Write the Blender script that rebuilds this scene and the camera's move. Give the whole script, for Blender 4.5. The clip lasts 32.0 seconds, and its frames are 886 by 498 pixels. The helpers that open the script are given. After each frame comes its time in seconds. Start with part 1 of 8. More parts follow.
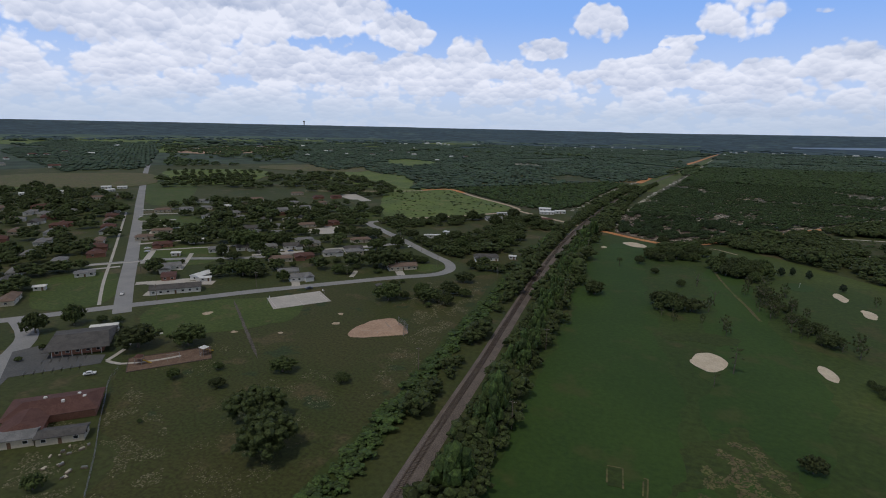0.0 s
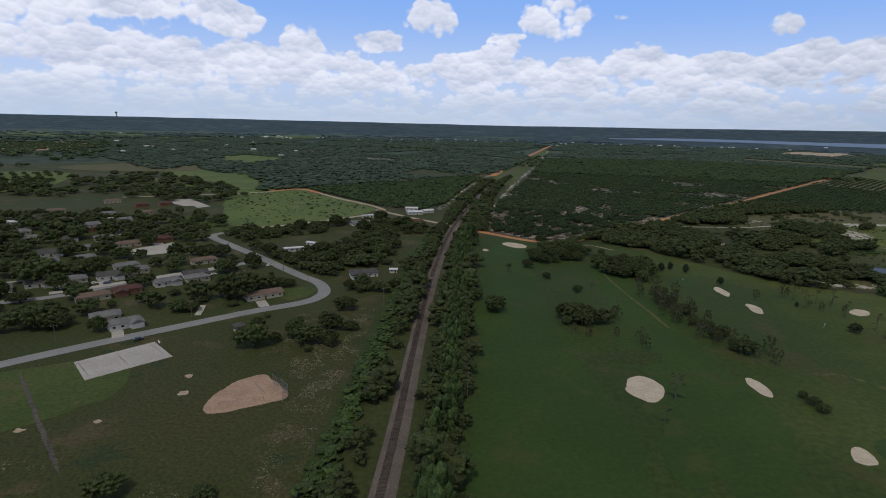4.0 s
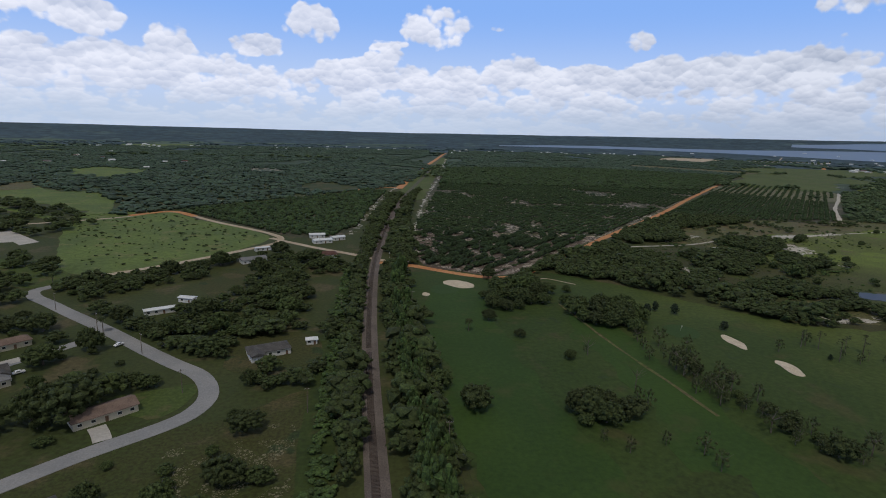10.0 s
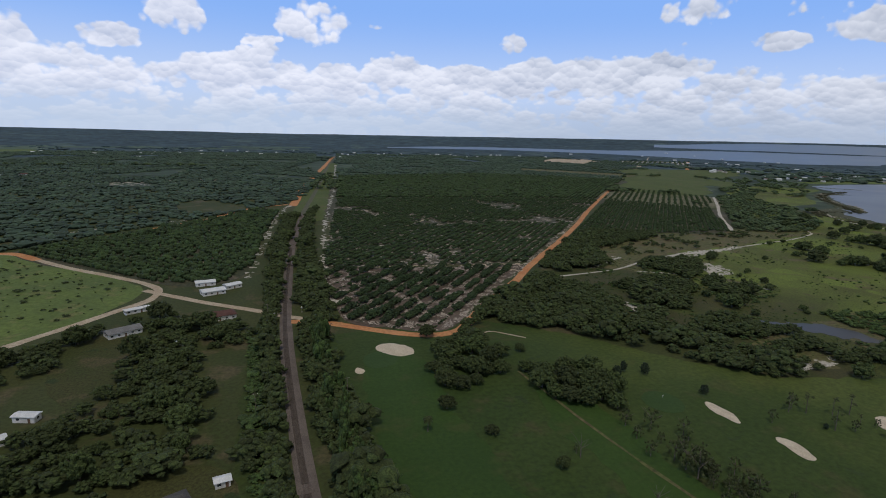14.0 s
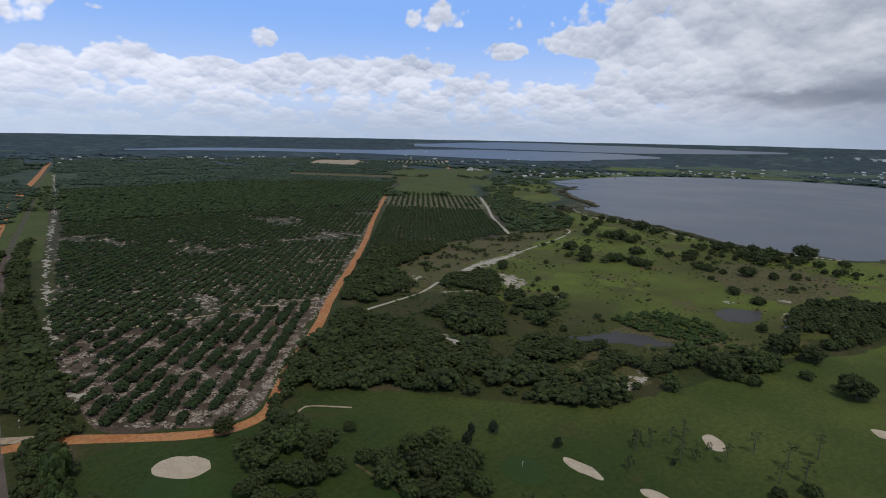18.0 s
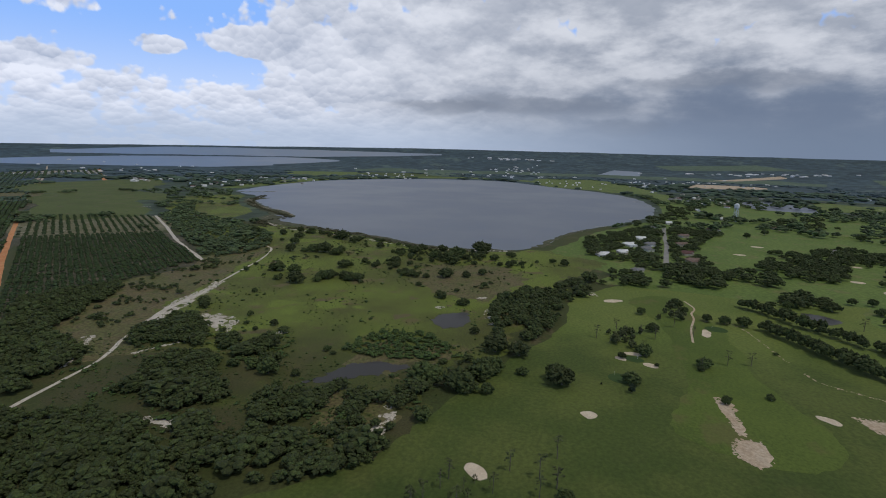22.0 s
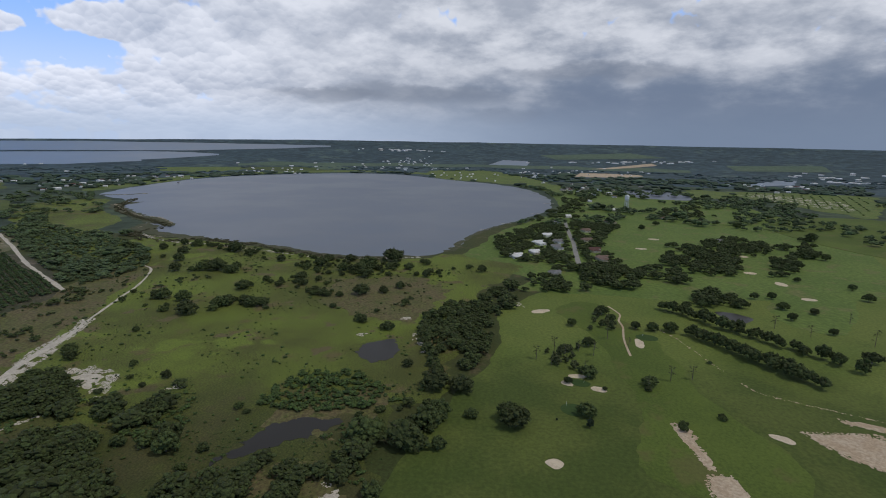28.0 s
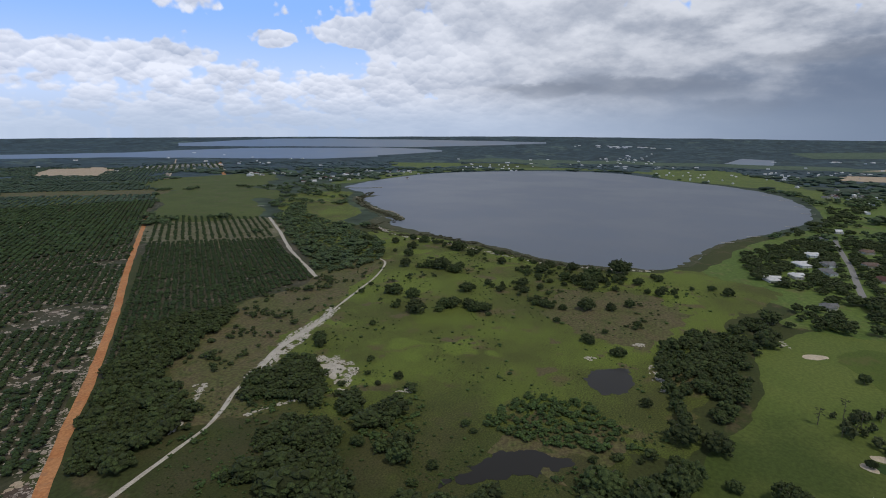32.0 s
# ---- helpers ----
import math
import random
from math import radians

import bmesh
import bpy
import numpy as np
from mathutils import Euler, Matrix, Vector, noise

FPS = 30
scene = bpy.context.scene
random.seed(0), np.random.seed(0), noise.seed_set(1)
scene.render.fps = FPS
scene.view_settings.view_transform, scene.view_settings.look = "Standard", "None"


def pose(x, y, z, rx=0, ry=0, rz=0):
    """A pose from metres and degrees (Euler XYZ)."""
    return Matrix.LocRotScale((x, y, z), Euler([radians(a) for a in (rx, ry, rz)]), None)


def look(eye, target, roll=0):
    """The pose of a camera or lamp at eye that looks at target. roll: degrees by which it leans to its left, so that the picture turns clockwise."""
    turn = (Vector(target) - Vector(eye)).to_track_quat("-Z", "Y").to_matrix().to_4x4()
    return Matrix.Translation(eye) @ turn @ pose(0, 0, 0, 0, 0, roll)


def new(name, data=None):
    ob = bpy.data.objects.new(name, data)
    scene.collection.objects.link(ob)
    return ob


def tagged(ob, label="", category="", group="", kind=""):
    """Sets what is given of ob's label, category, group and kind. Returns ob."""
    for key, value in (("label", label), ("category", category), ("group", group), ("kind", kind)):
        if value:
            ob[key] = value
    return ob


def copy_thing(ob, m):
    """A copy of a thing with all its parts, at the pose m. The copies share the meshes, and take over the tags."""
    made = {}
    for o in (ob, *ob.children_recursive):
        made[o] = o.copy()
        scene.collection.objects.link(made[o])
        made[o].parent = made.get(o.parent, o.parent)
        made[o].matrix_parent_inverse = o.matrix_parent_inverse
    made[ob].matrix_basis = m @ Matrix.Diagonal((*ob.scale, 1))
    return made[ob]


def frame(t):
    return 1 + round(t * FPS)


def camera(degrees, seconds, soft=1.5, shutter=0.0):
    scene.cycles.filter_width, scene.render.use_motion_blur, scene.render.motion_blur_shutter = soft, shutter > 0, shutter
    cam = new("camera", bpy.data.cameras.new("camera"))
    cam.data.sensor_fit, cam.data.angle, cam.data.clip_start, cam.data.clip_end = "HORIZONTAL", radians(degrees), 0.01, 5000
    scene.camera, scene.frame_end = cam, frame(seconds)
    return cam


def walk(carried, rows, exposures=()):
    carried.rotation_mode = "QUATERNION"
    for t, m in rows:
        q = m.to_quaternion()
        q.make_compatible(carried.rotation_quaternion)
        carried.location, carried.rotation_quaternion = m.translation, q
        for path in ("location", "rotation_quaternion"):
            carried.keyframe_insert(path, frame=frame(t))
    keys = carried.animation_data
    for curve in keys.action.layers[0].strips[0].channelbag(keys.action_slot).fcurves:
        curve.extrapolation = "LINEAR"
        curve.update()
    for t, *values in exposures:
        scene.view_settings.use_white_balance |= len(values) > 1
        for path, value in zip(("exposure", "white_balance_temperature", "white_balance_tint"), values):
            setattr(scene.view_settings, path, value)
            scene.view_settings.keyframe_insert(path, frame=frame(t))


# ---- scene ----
cam = camera(78.4, 32.0, soft=1.0)
PATH = [
    (0, (60.14, -117.59, 99.50), (25.39, -26.48, 77.32), 1.32),
    (0.5, (55.42, -116.08, 98.92), (31.18, -21.52, 77.22), 1.20),
    (1, (50.95, -113.06, 98.81), (28.59, -18.05, 77.05), 1.20),
    (1.5, (46.82, -108.47, 99.25), (25.18, -13.34, 77.29), 1.19),
    (2, (42.91, -102.41, 99.79), (22.00, -7.16, 77.65), 1.14),
    (2.5, (39.20, -95.14, 100.24), (21.12, 0.66, 77.99), 1.14),
    (3, (35.27, -86.64, 100.45), (20.56, 9.70, 78.04), 1.25),
    (3.5, (30.70, -77.45, 100.55), (20.24, 19.39, 77.92), 1.35),
    (5.5, (14.84, -41.45, 100.58), (9.94, 55.67, 77.25), 1.73),
    (6, (11.52, -33.41, 100.49), (8.00, 63.78, 77.20), 1.67),
    (6.5, (8.17, -25.86, 100.41), (5.97, 71.35, 77.08), 1.67),
    (7, (5.42, -18.28, 100.23), (9.25, 78.95, 77.14), 1.59),
    (7.5, (3.35, -10.12, 100.35), (10.32, 86.92, 77.22), 1.58),
    (8, (1.58, -1.94, 99.97), (10.69, 94.93, 76.89), 1.62),
    (8.5, (-0.05, 6.46, 100.12), (10.25, 103.21, 77.01), 1.63),
    (9, (-1.25, 14.63, 100.53), (9.95, 111.76, 79.55), 1.53),
    (9.5, (-2.92, 23.95, 100.90), (9.01, 120.97, 79.78), 1.59),
    (10, (-4.46, 33.44, 100.88), (7.70, 130.41, 79.68), 1.68),
    (10.5, (-5.46, 42.00, 102.54), (8.40, 138.74, 81.35), 1.65),
    (11, (-7.60, 51.61, 105.34), (6.61, 148.28, 84.07), 1.74),
    (11.5, (-9.50, 60.43, 108.26), (4.56, 157.10, 86.85), 1.72),
    (12, (-11.98, 69.20, 110.95), (1.93, 165.88, 89.49), 1.70),
    (12.5, (-14.49, 77.42, 113.97), (2.32, 173.65, 92.56), 1.66),
    (13, (-17.04, 85.72, 116.25), (3.59, 181.26, 95.11), 1.56),
    (13.5, (-18.93, 93.82, 118.61), (7.57, 187.93, 97.63), 1.59),
    (15.5, (-20.92, 130.02, 126.24), (22.79, 217.51, 105.38), 1.94),
    (16, (-19.38, 138.06, 127.87), (28.70, 223.27, 107.17), 1.97),
    (16.5, (-17.07, 145.45, 129.73), (40.31, 224.80, 109.49), 1.83),
    (17, (-14.62, 153.06, 131.63), (44.87, 230.84, 111.38), 1.66),
    (17.5, (-12.73, 160.21, 133.62), (52.23, 233.52, 113.50), 1.71),
    (18, (-10.87, 167.04, 135.83), (56.60, 238.04, 115.66), 1.73),
    (18.5, (-8.42, 173.73, 137.65), (61.85, 241.97, 117.54), 1.75),
    (19, (-5.40, 179.60, 139.78), (66.71, 245.93, 119.79), 1.51),
    (19.5, (-2.41, 185.74, 141.32), (75.39, 245.40, 121.60), 1.57),
    (20, (0.60, 191.15, 143.20), (81.99, 245.82, 123.57), 1.57),
    (20.5, (3.29, 195.53, 144.63), (88.00, 245.01, 125.25), 1.64),
    (21, (6.45, 199.77, 145.66), (97.52, 236.56, 126.87), 1.58),
    (21.5, (9.92, 203.89, 147.03), (102.23, 237.46, 128.30), 1.59),
    (22, (13.30, 207.23, 148.07), (108.72, 230.88, 129.78), 1.46),
    (22.5, (16.26, 210.78, 149.37), (112.39, 231.45, 131.17), 1.43),
    (23, (18.82, 214.83, 151.30), (115.28, 233.74, 132.96), 1.36),
    (23.5, (21.15, 218.99, 152.98), (118.19, 234.61, 134.53), 1.30),
    (24, (24.72, 222.45, 154.87), (121.72, 237.94, 136.13), 1.27),
    (24.5, (28.60, 225.41, 156.86), (126.40, 234.35, 138.04), 1.07),
    (26.5, (45.29, 236.24, 161.59), (143.07, 243.18, 141.85), 0.93),
    (27, (49.24, 238.62, 162.65), (147.09, 244.24, 142.80), 0.92),
    (27.5, (53.71, 240.68, 163.22), (151.60, 245.27, 143.30), 0.93),
    (28, (58.32, 242.74, 163.78), (156.25, 246.69, 143.92), 0.99),
    (28.5, (62.82, 245.23, 165.34), (160.74, 248.24, 145.29), 1.01),
    (29, (67.10, 248.35, 166.81), (165.00, 250.92, 146.61), 0.97),
    (29.5, (71.06, 251.62, 168.06), (168.96, 253.66, 147.78), 0.95),
    (30, (74.93, 254.71, 168.86), (172.19, 265.54, 148.32), 1.00),
    (30.5, (77.94, 258.44, 169.73), (173.17, 280.70, 148.84), 0.92),
    (31, (80.86, 263.18, 170.61), (172.91, 295.96, 149.36), 0.87),
    (31.5, (83.29, 267.42, 171.17), (173.25, 305.52, 149.85), 0.74),
    (32, (84.90, 271.15, 171.20), (174.09, 311.15, 150.07), 0.57),
]
walk(cam, [(t, look(eye, target, roll)) for t, eye, target, roll in PATH],
     exposures=[(0.0, -0.26), (9.0, -0.24), (13.0, -0.22), (19.0, -0.18), (24.0, -0.08), (32.0, -0.06)])

# ---------------------------------------------------------------- sky and sun
SUN_AZ, SUN_EL = radians(200), radians(62)       # clockwise from +y, above the horizon


class Net:
    """Short notation for node trees."""

    def __init__(self, tree):
        self.tree = tree

    def node(self, kind, **settings):
        n = self.tree.nodes.new(kind)
        for key, value in settings.items():
            setattr(n, key, value)
        return n

    def put(self, socket, value):
        if isinstance(value, bpy.types.NodeSocket):
            self.tree.links.new(value, socket)
        else:
            socket.default_value = value

    def math(self, op, a, b=0.0, c=0.0, clamp=False):
        n = self.node("ShaderNodeMath", operation=op, use_clamp=clamp)
        for s, v in zip(n.inputs, (a, b, c)):
            self.put(s, v)
        return n.outputs[0]

    def step(self, value, lo, hi, to0=0.0, to1=1.0):
        n = self.node("ShaderNodeMapRange", interpolation_type="SMOOTHSTEP")
        for s, v in zip(n.inputs, (value, lo, hi, to0, to1)):
            self.put(s, v)
        return n.outputs[0]

    def vec(self, x, y, z):
        n = self.node("ShaderNodeCombineXYZ")
        for s, v in zip(n.inputs, (x, y, z)):
            self.put(s, v)
        return n.outputs[0]

    def noise(self, vector, scale, detail=4.0, rough=0.55, lac=2.0, color=False):
        n = self.node("ShaderNodeTexNoise")
        self.put(n.inputs["Vector"], vector)
        n.inputs["Scale"].default_value = scale
        n.inputs["Detail"].default_value = detail
        n.inputs["Roughness"].default_value = rough
        n.inputs["Lacunarity"].default_value = lac
        return n.outputs["Color" if color else "Fac"]

    def mix(self, fac, a, b, mode="MIX"):
        n = self.node("ShaderNodeMix", data_type="RGBA", blend_type=mode)
        n.clamp_factor = True
        self.put(n.inputs[0], fac)
        for s, v in ((n.inputs[6], a), (n.inputs[7], b)):
            self.put(s, (*v, 1.0) if isinstance(v, tuple) and len(v) == 3 else v)
        return n.outputs[2]


# single cumulus clouds: azimuth, height, half width, half height (degrees), weight
SINGLES = [
    (-6.5, 9.5, 2.8, 1.9, 0.36), (-11.1, 7.5, 2.7, 1.0, 0.34), (5.8, 9.9, 3.6, 2.1, 0.36), (-18.8, 7.5, 1.9, 1.3, 0.32), (-17.8, 5.7, 2.6, 1.5, 0.2),
    (-25.2, 8.7, 3.0, 1.3, 0.3), (0.4, 8.2, 2.2, 0.5, 0.26), (0.5, 7.2, 2.0, 0.9, 0.26), (25.1, 8.6, 2.2, 1.1, 0.32), (49.0, 8.4, 2.0, 0.9, 0.32),
    (42.7, 11.4, 3.2, 1.5, 0.3), (56.5, 9.2, 2.8, 1.2, 0.28), (12.2, 9.9, 1.5, 0.3, 0.2), (-2.4, 5.6, 3.2, 1.5, 0.22), (14.3, 6.2, 3.4, 1.5, 0.24)]
SINGLES += [
    (-37.0, 5.1, 3.2, 1.6, 0.16), (-29.6, 4.8, 2.8, 1.2, 0.14), (-24.2, 5.3, 2.8, 1.4, 0.16), (2.9, 5.0, 2.6, 1.2, 0.14), (8.0, 5.4, 2.2, 1.2, 0.16),
    (29.0, 6.6, 3.0, 1.1, 0.2), (36.2, 6.3, 5.4, 1.6, 0.24), (41.5, 7.2, 2.6, 1.5, 0.2), (20.0, 5.4, 4.0, 1.2, 0.18), (26.3, 5.6, 2.8, 1.4, 0.18),
    (-34.5, 10.4, 7.0, 2.0, 0.3), (-50.0, 9.5, 16.0, 2.4, 0.3), (61.6, 8.8, 4.0, 2.0, 0.24), (67.5, 7.6, 3.4, 1.8, 0.24)]


def make_sky():
    world = bpy.data.worlds.new("sky")
    scene.world = world
    world.use_nodes = True
    tree = world.node_tree
    tree.nodes.clear()
    net = Net(tree)
    sky = net.node("ShaderNodeTexSky", sky_type="NISHITA", sun_disc=False)
    sky.sun_elevation, sky.sun_rotation = SUN_EL, SUN_AZ
    sky.dust_density, sky.ozone_density = 1.5, 2.0
    sep = net.node("ShaderNodeSeparateXYZ")
    coord = net.node("ShaderNodeTexCoord")
    net.put(sep.inputs[0], coord.outputs["Generated"])
    x, y, z = sep.outputs
    az = net.math("MULTIPLY", net.math("ARCTAN2", x, y), 180 / math.pi)      # degrees, clockwise from +y
    el = net.math("MULTIPLY", net.math("ARCSINE", z), 180 / math.pi)
    # cloud field: rows of cumulus that grow flatter and closer towards the horizon
    up = net.math("MAXIMUM", el, 0.0)
    lift = net.math("POWER", net.math("ADD", up, 0.6), 0.62)                   # stretches the low rows
    wrap = net.math("MULTIPLY", az, 0.1)

    v = net.vec(wrap, net.math("MULTIPLY", lift, 0.42), 3.7)
    soft = net.noise(v, 1.9, 3.0, 0.5)
    ruffle = net.noise(v, 7.0, 7.0, 0.66, color=True)

    def heaps(scale, bend):
        """Rounded heaps: how near to a heap's middle, and how high on it."""
        bent = net.node("ShaderNodeVectorMath", operation="MULTIPLY_ADD")
        net.put(bent.inputs[0], ruffle)
        bent.inputs[1].default_value = (bend, bend, 0.0)
        net.put(bent.inputs[2], v)
        cell = net.node("ShaderNodeTexVoronoi", feature="SMOOTH_F1", voronoi_dimensions="2D")
        net.put(cell.inputs["Vector"], bent.outputs[0])
        cell.inputs["Scale"].default_value = scale
        cell.inputs["Smoothness"].default_value = 0.45
        here, middle = net.node("ShaderNodeSeparateXYZ"), net.node("ShaderNodeSeparateXYZ")
        net.put(here.inputs[0], bent.outputs[0])
        net.put(middle.inputs[0], cell.outputs["Position"])
        high = net.math("MULTIPLY", net.math("SUBTRACT", here.outputs[1], middle.outputs[1]), scale)
        return net.math("SUBTRACT", 1.0, cell.outputs["Distance"]), high

    puff, high = heaps(2.6, 0.16)
    puff2, high2 = heaps(6.5, 0.11)
    puff3, high3 = heaps(15.0, 0.06)
    dens = net.math("ADD", net.math("MULTIPLY", soft, 0.50), net.math("MULTIPLY", net.math("SUBTRACT", puff, 0.42), 0.30))
    dens = net.math("ADD", dens, net.math("MULTIPLY", net.math("SUBTRACT", puff2, 0.6), 0.24))
    dens = net.math("ADD", dens, net.math("MULTIPLY", net.math("SUBTRACT", puff3, 0.6), 0.12))
    # share of sky that is covered, by height and by quarter of the sky
    storm = net.step(az, 50.0, 96.0)
    deck_in = net.step(net.math("ADD", az, net.math("MULTIPLY", el, 1.0)), 50.0, 86.0)
    blue = net.math("MULTIPLY", net.step(el, 6.2, 8.0), net.step(az, 66.0, 44.0))
    low = net.step(el, 7.6, 4.0)
    cover = net.math("ADD", net.math("MULTIPLY", low, 0.24), net.math("MULTIPLY", deck_in, 0.40))
    cover = net.math("SUBTRACT", cover, net.math("MULTIPLY", blue, 0.16))
    left = net.math("MULTIPLY", net.step(az, -12.0, -34.0), net.step(el, 4.0, 7.0))
    cover = net.math("ADD", cover, net.math("MULTIPLY", left, 0.22))
    # single cumulus clouds
    for a0, e0, wa, we, k in SINGLES:
        da = net.math("DIVIDE", net.math("SUBTRACT", az, a0), wa)
        de = net.math("DIVIDE", net.math("SUBTRACT", el, e0), we)
        d2 = net.math("ADD", net.math("MULTIPLY", da, da), net.math("MULTIPLY", de, de))
        cover = net.math("ADD", cover, net.math("MULTIPLY", net.step(d2, 1.9, 0.15), k * 1.25))
    amount = net.math("ADD", dens, cover)
    mask = net.step(amount, 0.40, 0.53)
    # lit tops and grey undersides
    lit = net.math("ADD", net.math("MULTIPLY", high, 0.48), net.math("ADD", net.math("MULTIPLY", high2, 0.34), net.math("MULTIPLY", high3, 0.22)))
    lit = net.math("ADD", lit, 0.66)
    lit = net.math("ADD", lit, net.math("MULTIPLY", net.math("SUBTRACT", soft, 0.5), -0.5))
    lit = net.math("ADD", lit, net.math("MULTIPLY", net.math("SUBTRACT", amount, 0.70), -0.22), clamp=True)
    east = net.step(az, 0.0, 46.0)
    white = net.mix(lit, net.mix(east, (0.47, 0.56, 0.78), (0.38, 0.455, 0.62)), net.mix(east, (0.96, 1.0, 1.15), (0.86, 0.91, 1.05)))
    # rain cloud
    gloom = net.noise(net.vec(net.math("MULTIPLY", az, 0.065), net.math("MULTIPLY", el, 0.15), 9.1), 2.2, 6.0, 0.58)
    dark = net.math("MULTIPLY", net.step(az, 68.0, 104.0), net.step(net.math("ADD", el, net.math("MULTIPLY", gloom, 9.0)), 15.5, 7.5))
    white = net.mix(net.math("MULTIPLY", deck_in, 0.35), white, net.mix(net.step(gloom, 0.36, 0.64), (0.42, 0.46, 0.54), (0.74, 0.77, 0.84)))
    white = net.mix(net.math("MULTIPLY", storm, 0.78), white, net.mix(net.step(gloom, 0.34, 0.66), (0.32, 0.36, 0.44), (0.66, 0.69, 0.76)))
    white = net.mix(net.math("MULTIPLY", dark, 0.93), white, (0.155, 0.205, 0.305))
    # ragged dark scud under the rain cloud
    for a0, e0, wa, we in ((84.4, 4.3, 10.0, 1.0), (94.0, 2.4, 4.0, 1.0), (103.0, 6.7, 9.0, 1.0), (76.0, 3.9, 6.0, 0.7)):
        da = net.math("DIVIDE", net.math("SUBTRACT", az, a0), wa)
        de = net.math("DIVIDE", net.math("ADD", net.math("SUBTRACT", el, e0), net.math("MULTIPLY", net.math("SUBTRACT", gloom, 0.5), 2.6)), we)
        d2 = net.math("ADD", net.math("MULTIPLY", da, da), net.math("MULTIPLY", de, de))
        white = net.mix(net.math("MULTIPLY", net.step(d2, 1.3, 0.2), 0.5), white, (0.19, 0.225, 0.30))
    # clear air between the clouds
    air = net.mix(net.step(el, 2.0, 12.0), (0.62, 0.78, 1.12), (0.29, 0.54, 1.12))
    clear = net.mix(0.92, net.mix(1.0, sky.outputs[0], (0.1, 0.1, 0.1), "MULTIPLY"), air)
    seen = net.mix(mask, clear, white)
    # pale air above the horizon
    pale = net.mix(net.math("MULTIPLY", net.step(az, 66.0, 112.0), 0.9), net.mix(east, (0.58, 0.70, 0.90), (0.46, 0.56, 0.74)), (0.160, 0.215, 0.315))
    seen = net.mix(net.math("MULTIPLY", net.step(el, 4.4, 0.2), 0.82), seen, pale)
    # overhead the cloud closes to an even grey deck
    deck = net.mix(net.noise(coord.outputs["Generated"], 3.0, 4.0, 0.6), (0.195, 0.208, 0.225), (0.315, 0.332, 0.355))
    seen = net.mix(net.step(el, 17.0, 30.0), seen, deck)
    out = net.node("ShaderNodeOutputWorld")
    bg = net.node("ShaderNodeBackground")
    net.put(bg.inputs["Color"], seen)
    bg.inputs["Strength"].default_value = 1.0
    net.put(out.inputs["Surface"], bg.outputs[0])


make_sky()
sun = new("sun", bpy.data.lights.new("sun", "SUN"))
sun.data.energy, sun.data.angle, sun.data.color = 1.35, radians(6), (1.0, 0.94, 0.84)
sun.matrix_world = look(Vector((math.sin(SUN_AZ) * math.cos(SUN_EL), math.cos(SUN_AZ) * math.cos(SUN_EL), math.sin(SUN_EL))) * 900, (0, 0, 0))

# ---------------------------------------------------------------- materials


def surface(name, colours, big=0.02, small=0.6, rough=0.9, grain=0.35, bump=0.12, bump_scale=None, vary=0.0, spots=None, metal=0.0, random_by="object", spec=0.3):
    """Two or three base colours mixed by a broad and a fine noise, with fine relief. spots: colour, size, share."""
    m = bpy.data.materials.new(name)
    m.use_nodes = True
    net = Net(m.node_tree)
    bsdf = m.node_tree.nodes["Principled BSDF"]
    where = net.node("ShaderNodeNewGeometry").outputs["Position"]
    broad = net.noise(where, big, 5.0, 0.6)
    fine = net.noise(where, small, 5.0, 0.65)
    blend = net.step(net.math("ADD", net.math("MULTIPLY", broad, 0.7), net.math("MULTIPLY", fine, 0.3)), 0.40, 0.60)
    col = net.mix(blend, colours[0], colours[1])
    if len(colours) > 2:
        other = net.noise(where, big * 2.7, 4.0, 0.6)
        col = net.mix(net.step(other, 0.54, 0.66), col, colours[2])
    if spots:
        for colour, size, share in (spots if isinstance(spots, list) else [spots]):
            n = net.noise(where, size, 3.0, 0.6)
            col = net.mix(net.step(n, 1.0 - share, 1.05 - share), col, colour)
    tone = net.step(fine, 0.25, 0.75, 1.0 - grain, 1.0 + grain)
    col = net.mix(1.0, col, net.vec(tone, tone, tone), "MULTIPLY")
    if vary:
        r = net.node("ShaderNodeObjectInfo").outputs["Random"] if random_by == "object" else net.node("ShaderNodeNewGeometry").outputs["Random Per Island"]
        t = net.math("ADD", 1.0 - vary * 0.9, net.math("MULTIPLY", r, 1.8 * vary))
        t2 = net.math("ADD", 1.0 - vary * 0.75, net.math("MULTIPLY", r, 1.5 * vary))
        col = net.mix(1.0, col, net.vec(t2, t, t2), "MULTIPLY")
    net.put(bsdf.inputs["Base Color"], col)
    bsdf.inputs["Roughness"].default_value = rough
    bsdf.inputs["Metallic"].default_value = metal
    bsdf.inputs["Specular IOR Level"].default_value = spec
    if bump:
        b = net.node("ShaderNodeBump")
        b.inputs["Strength"].default_value = bump
        b.inputs["Distance"].default_value = 0.3 / max(bump_scale or small, 0.05)
        net.put(b.inputs["Height"], fine if not bump_scale else net.noise(where, bump_scale, 4.0, 0.7))
        net.put(bsdf.inputs["Normal"], b.outputs[0])
    return m


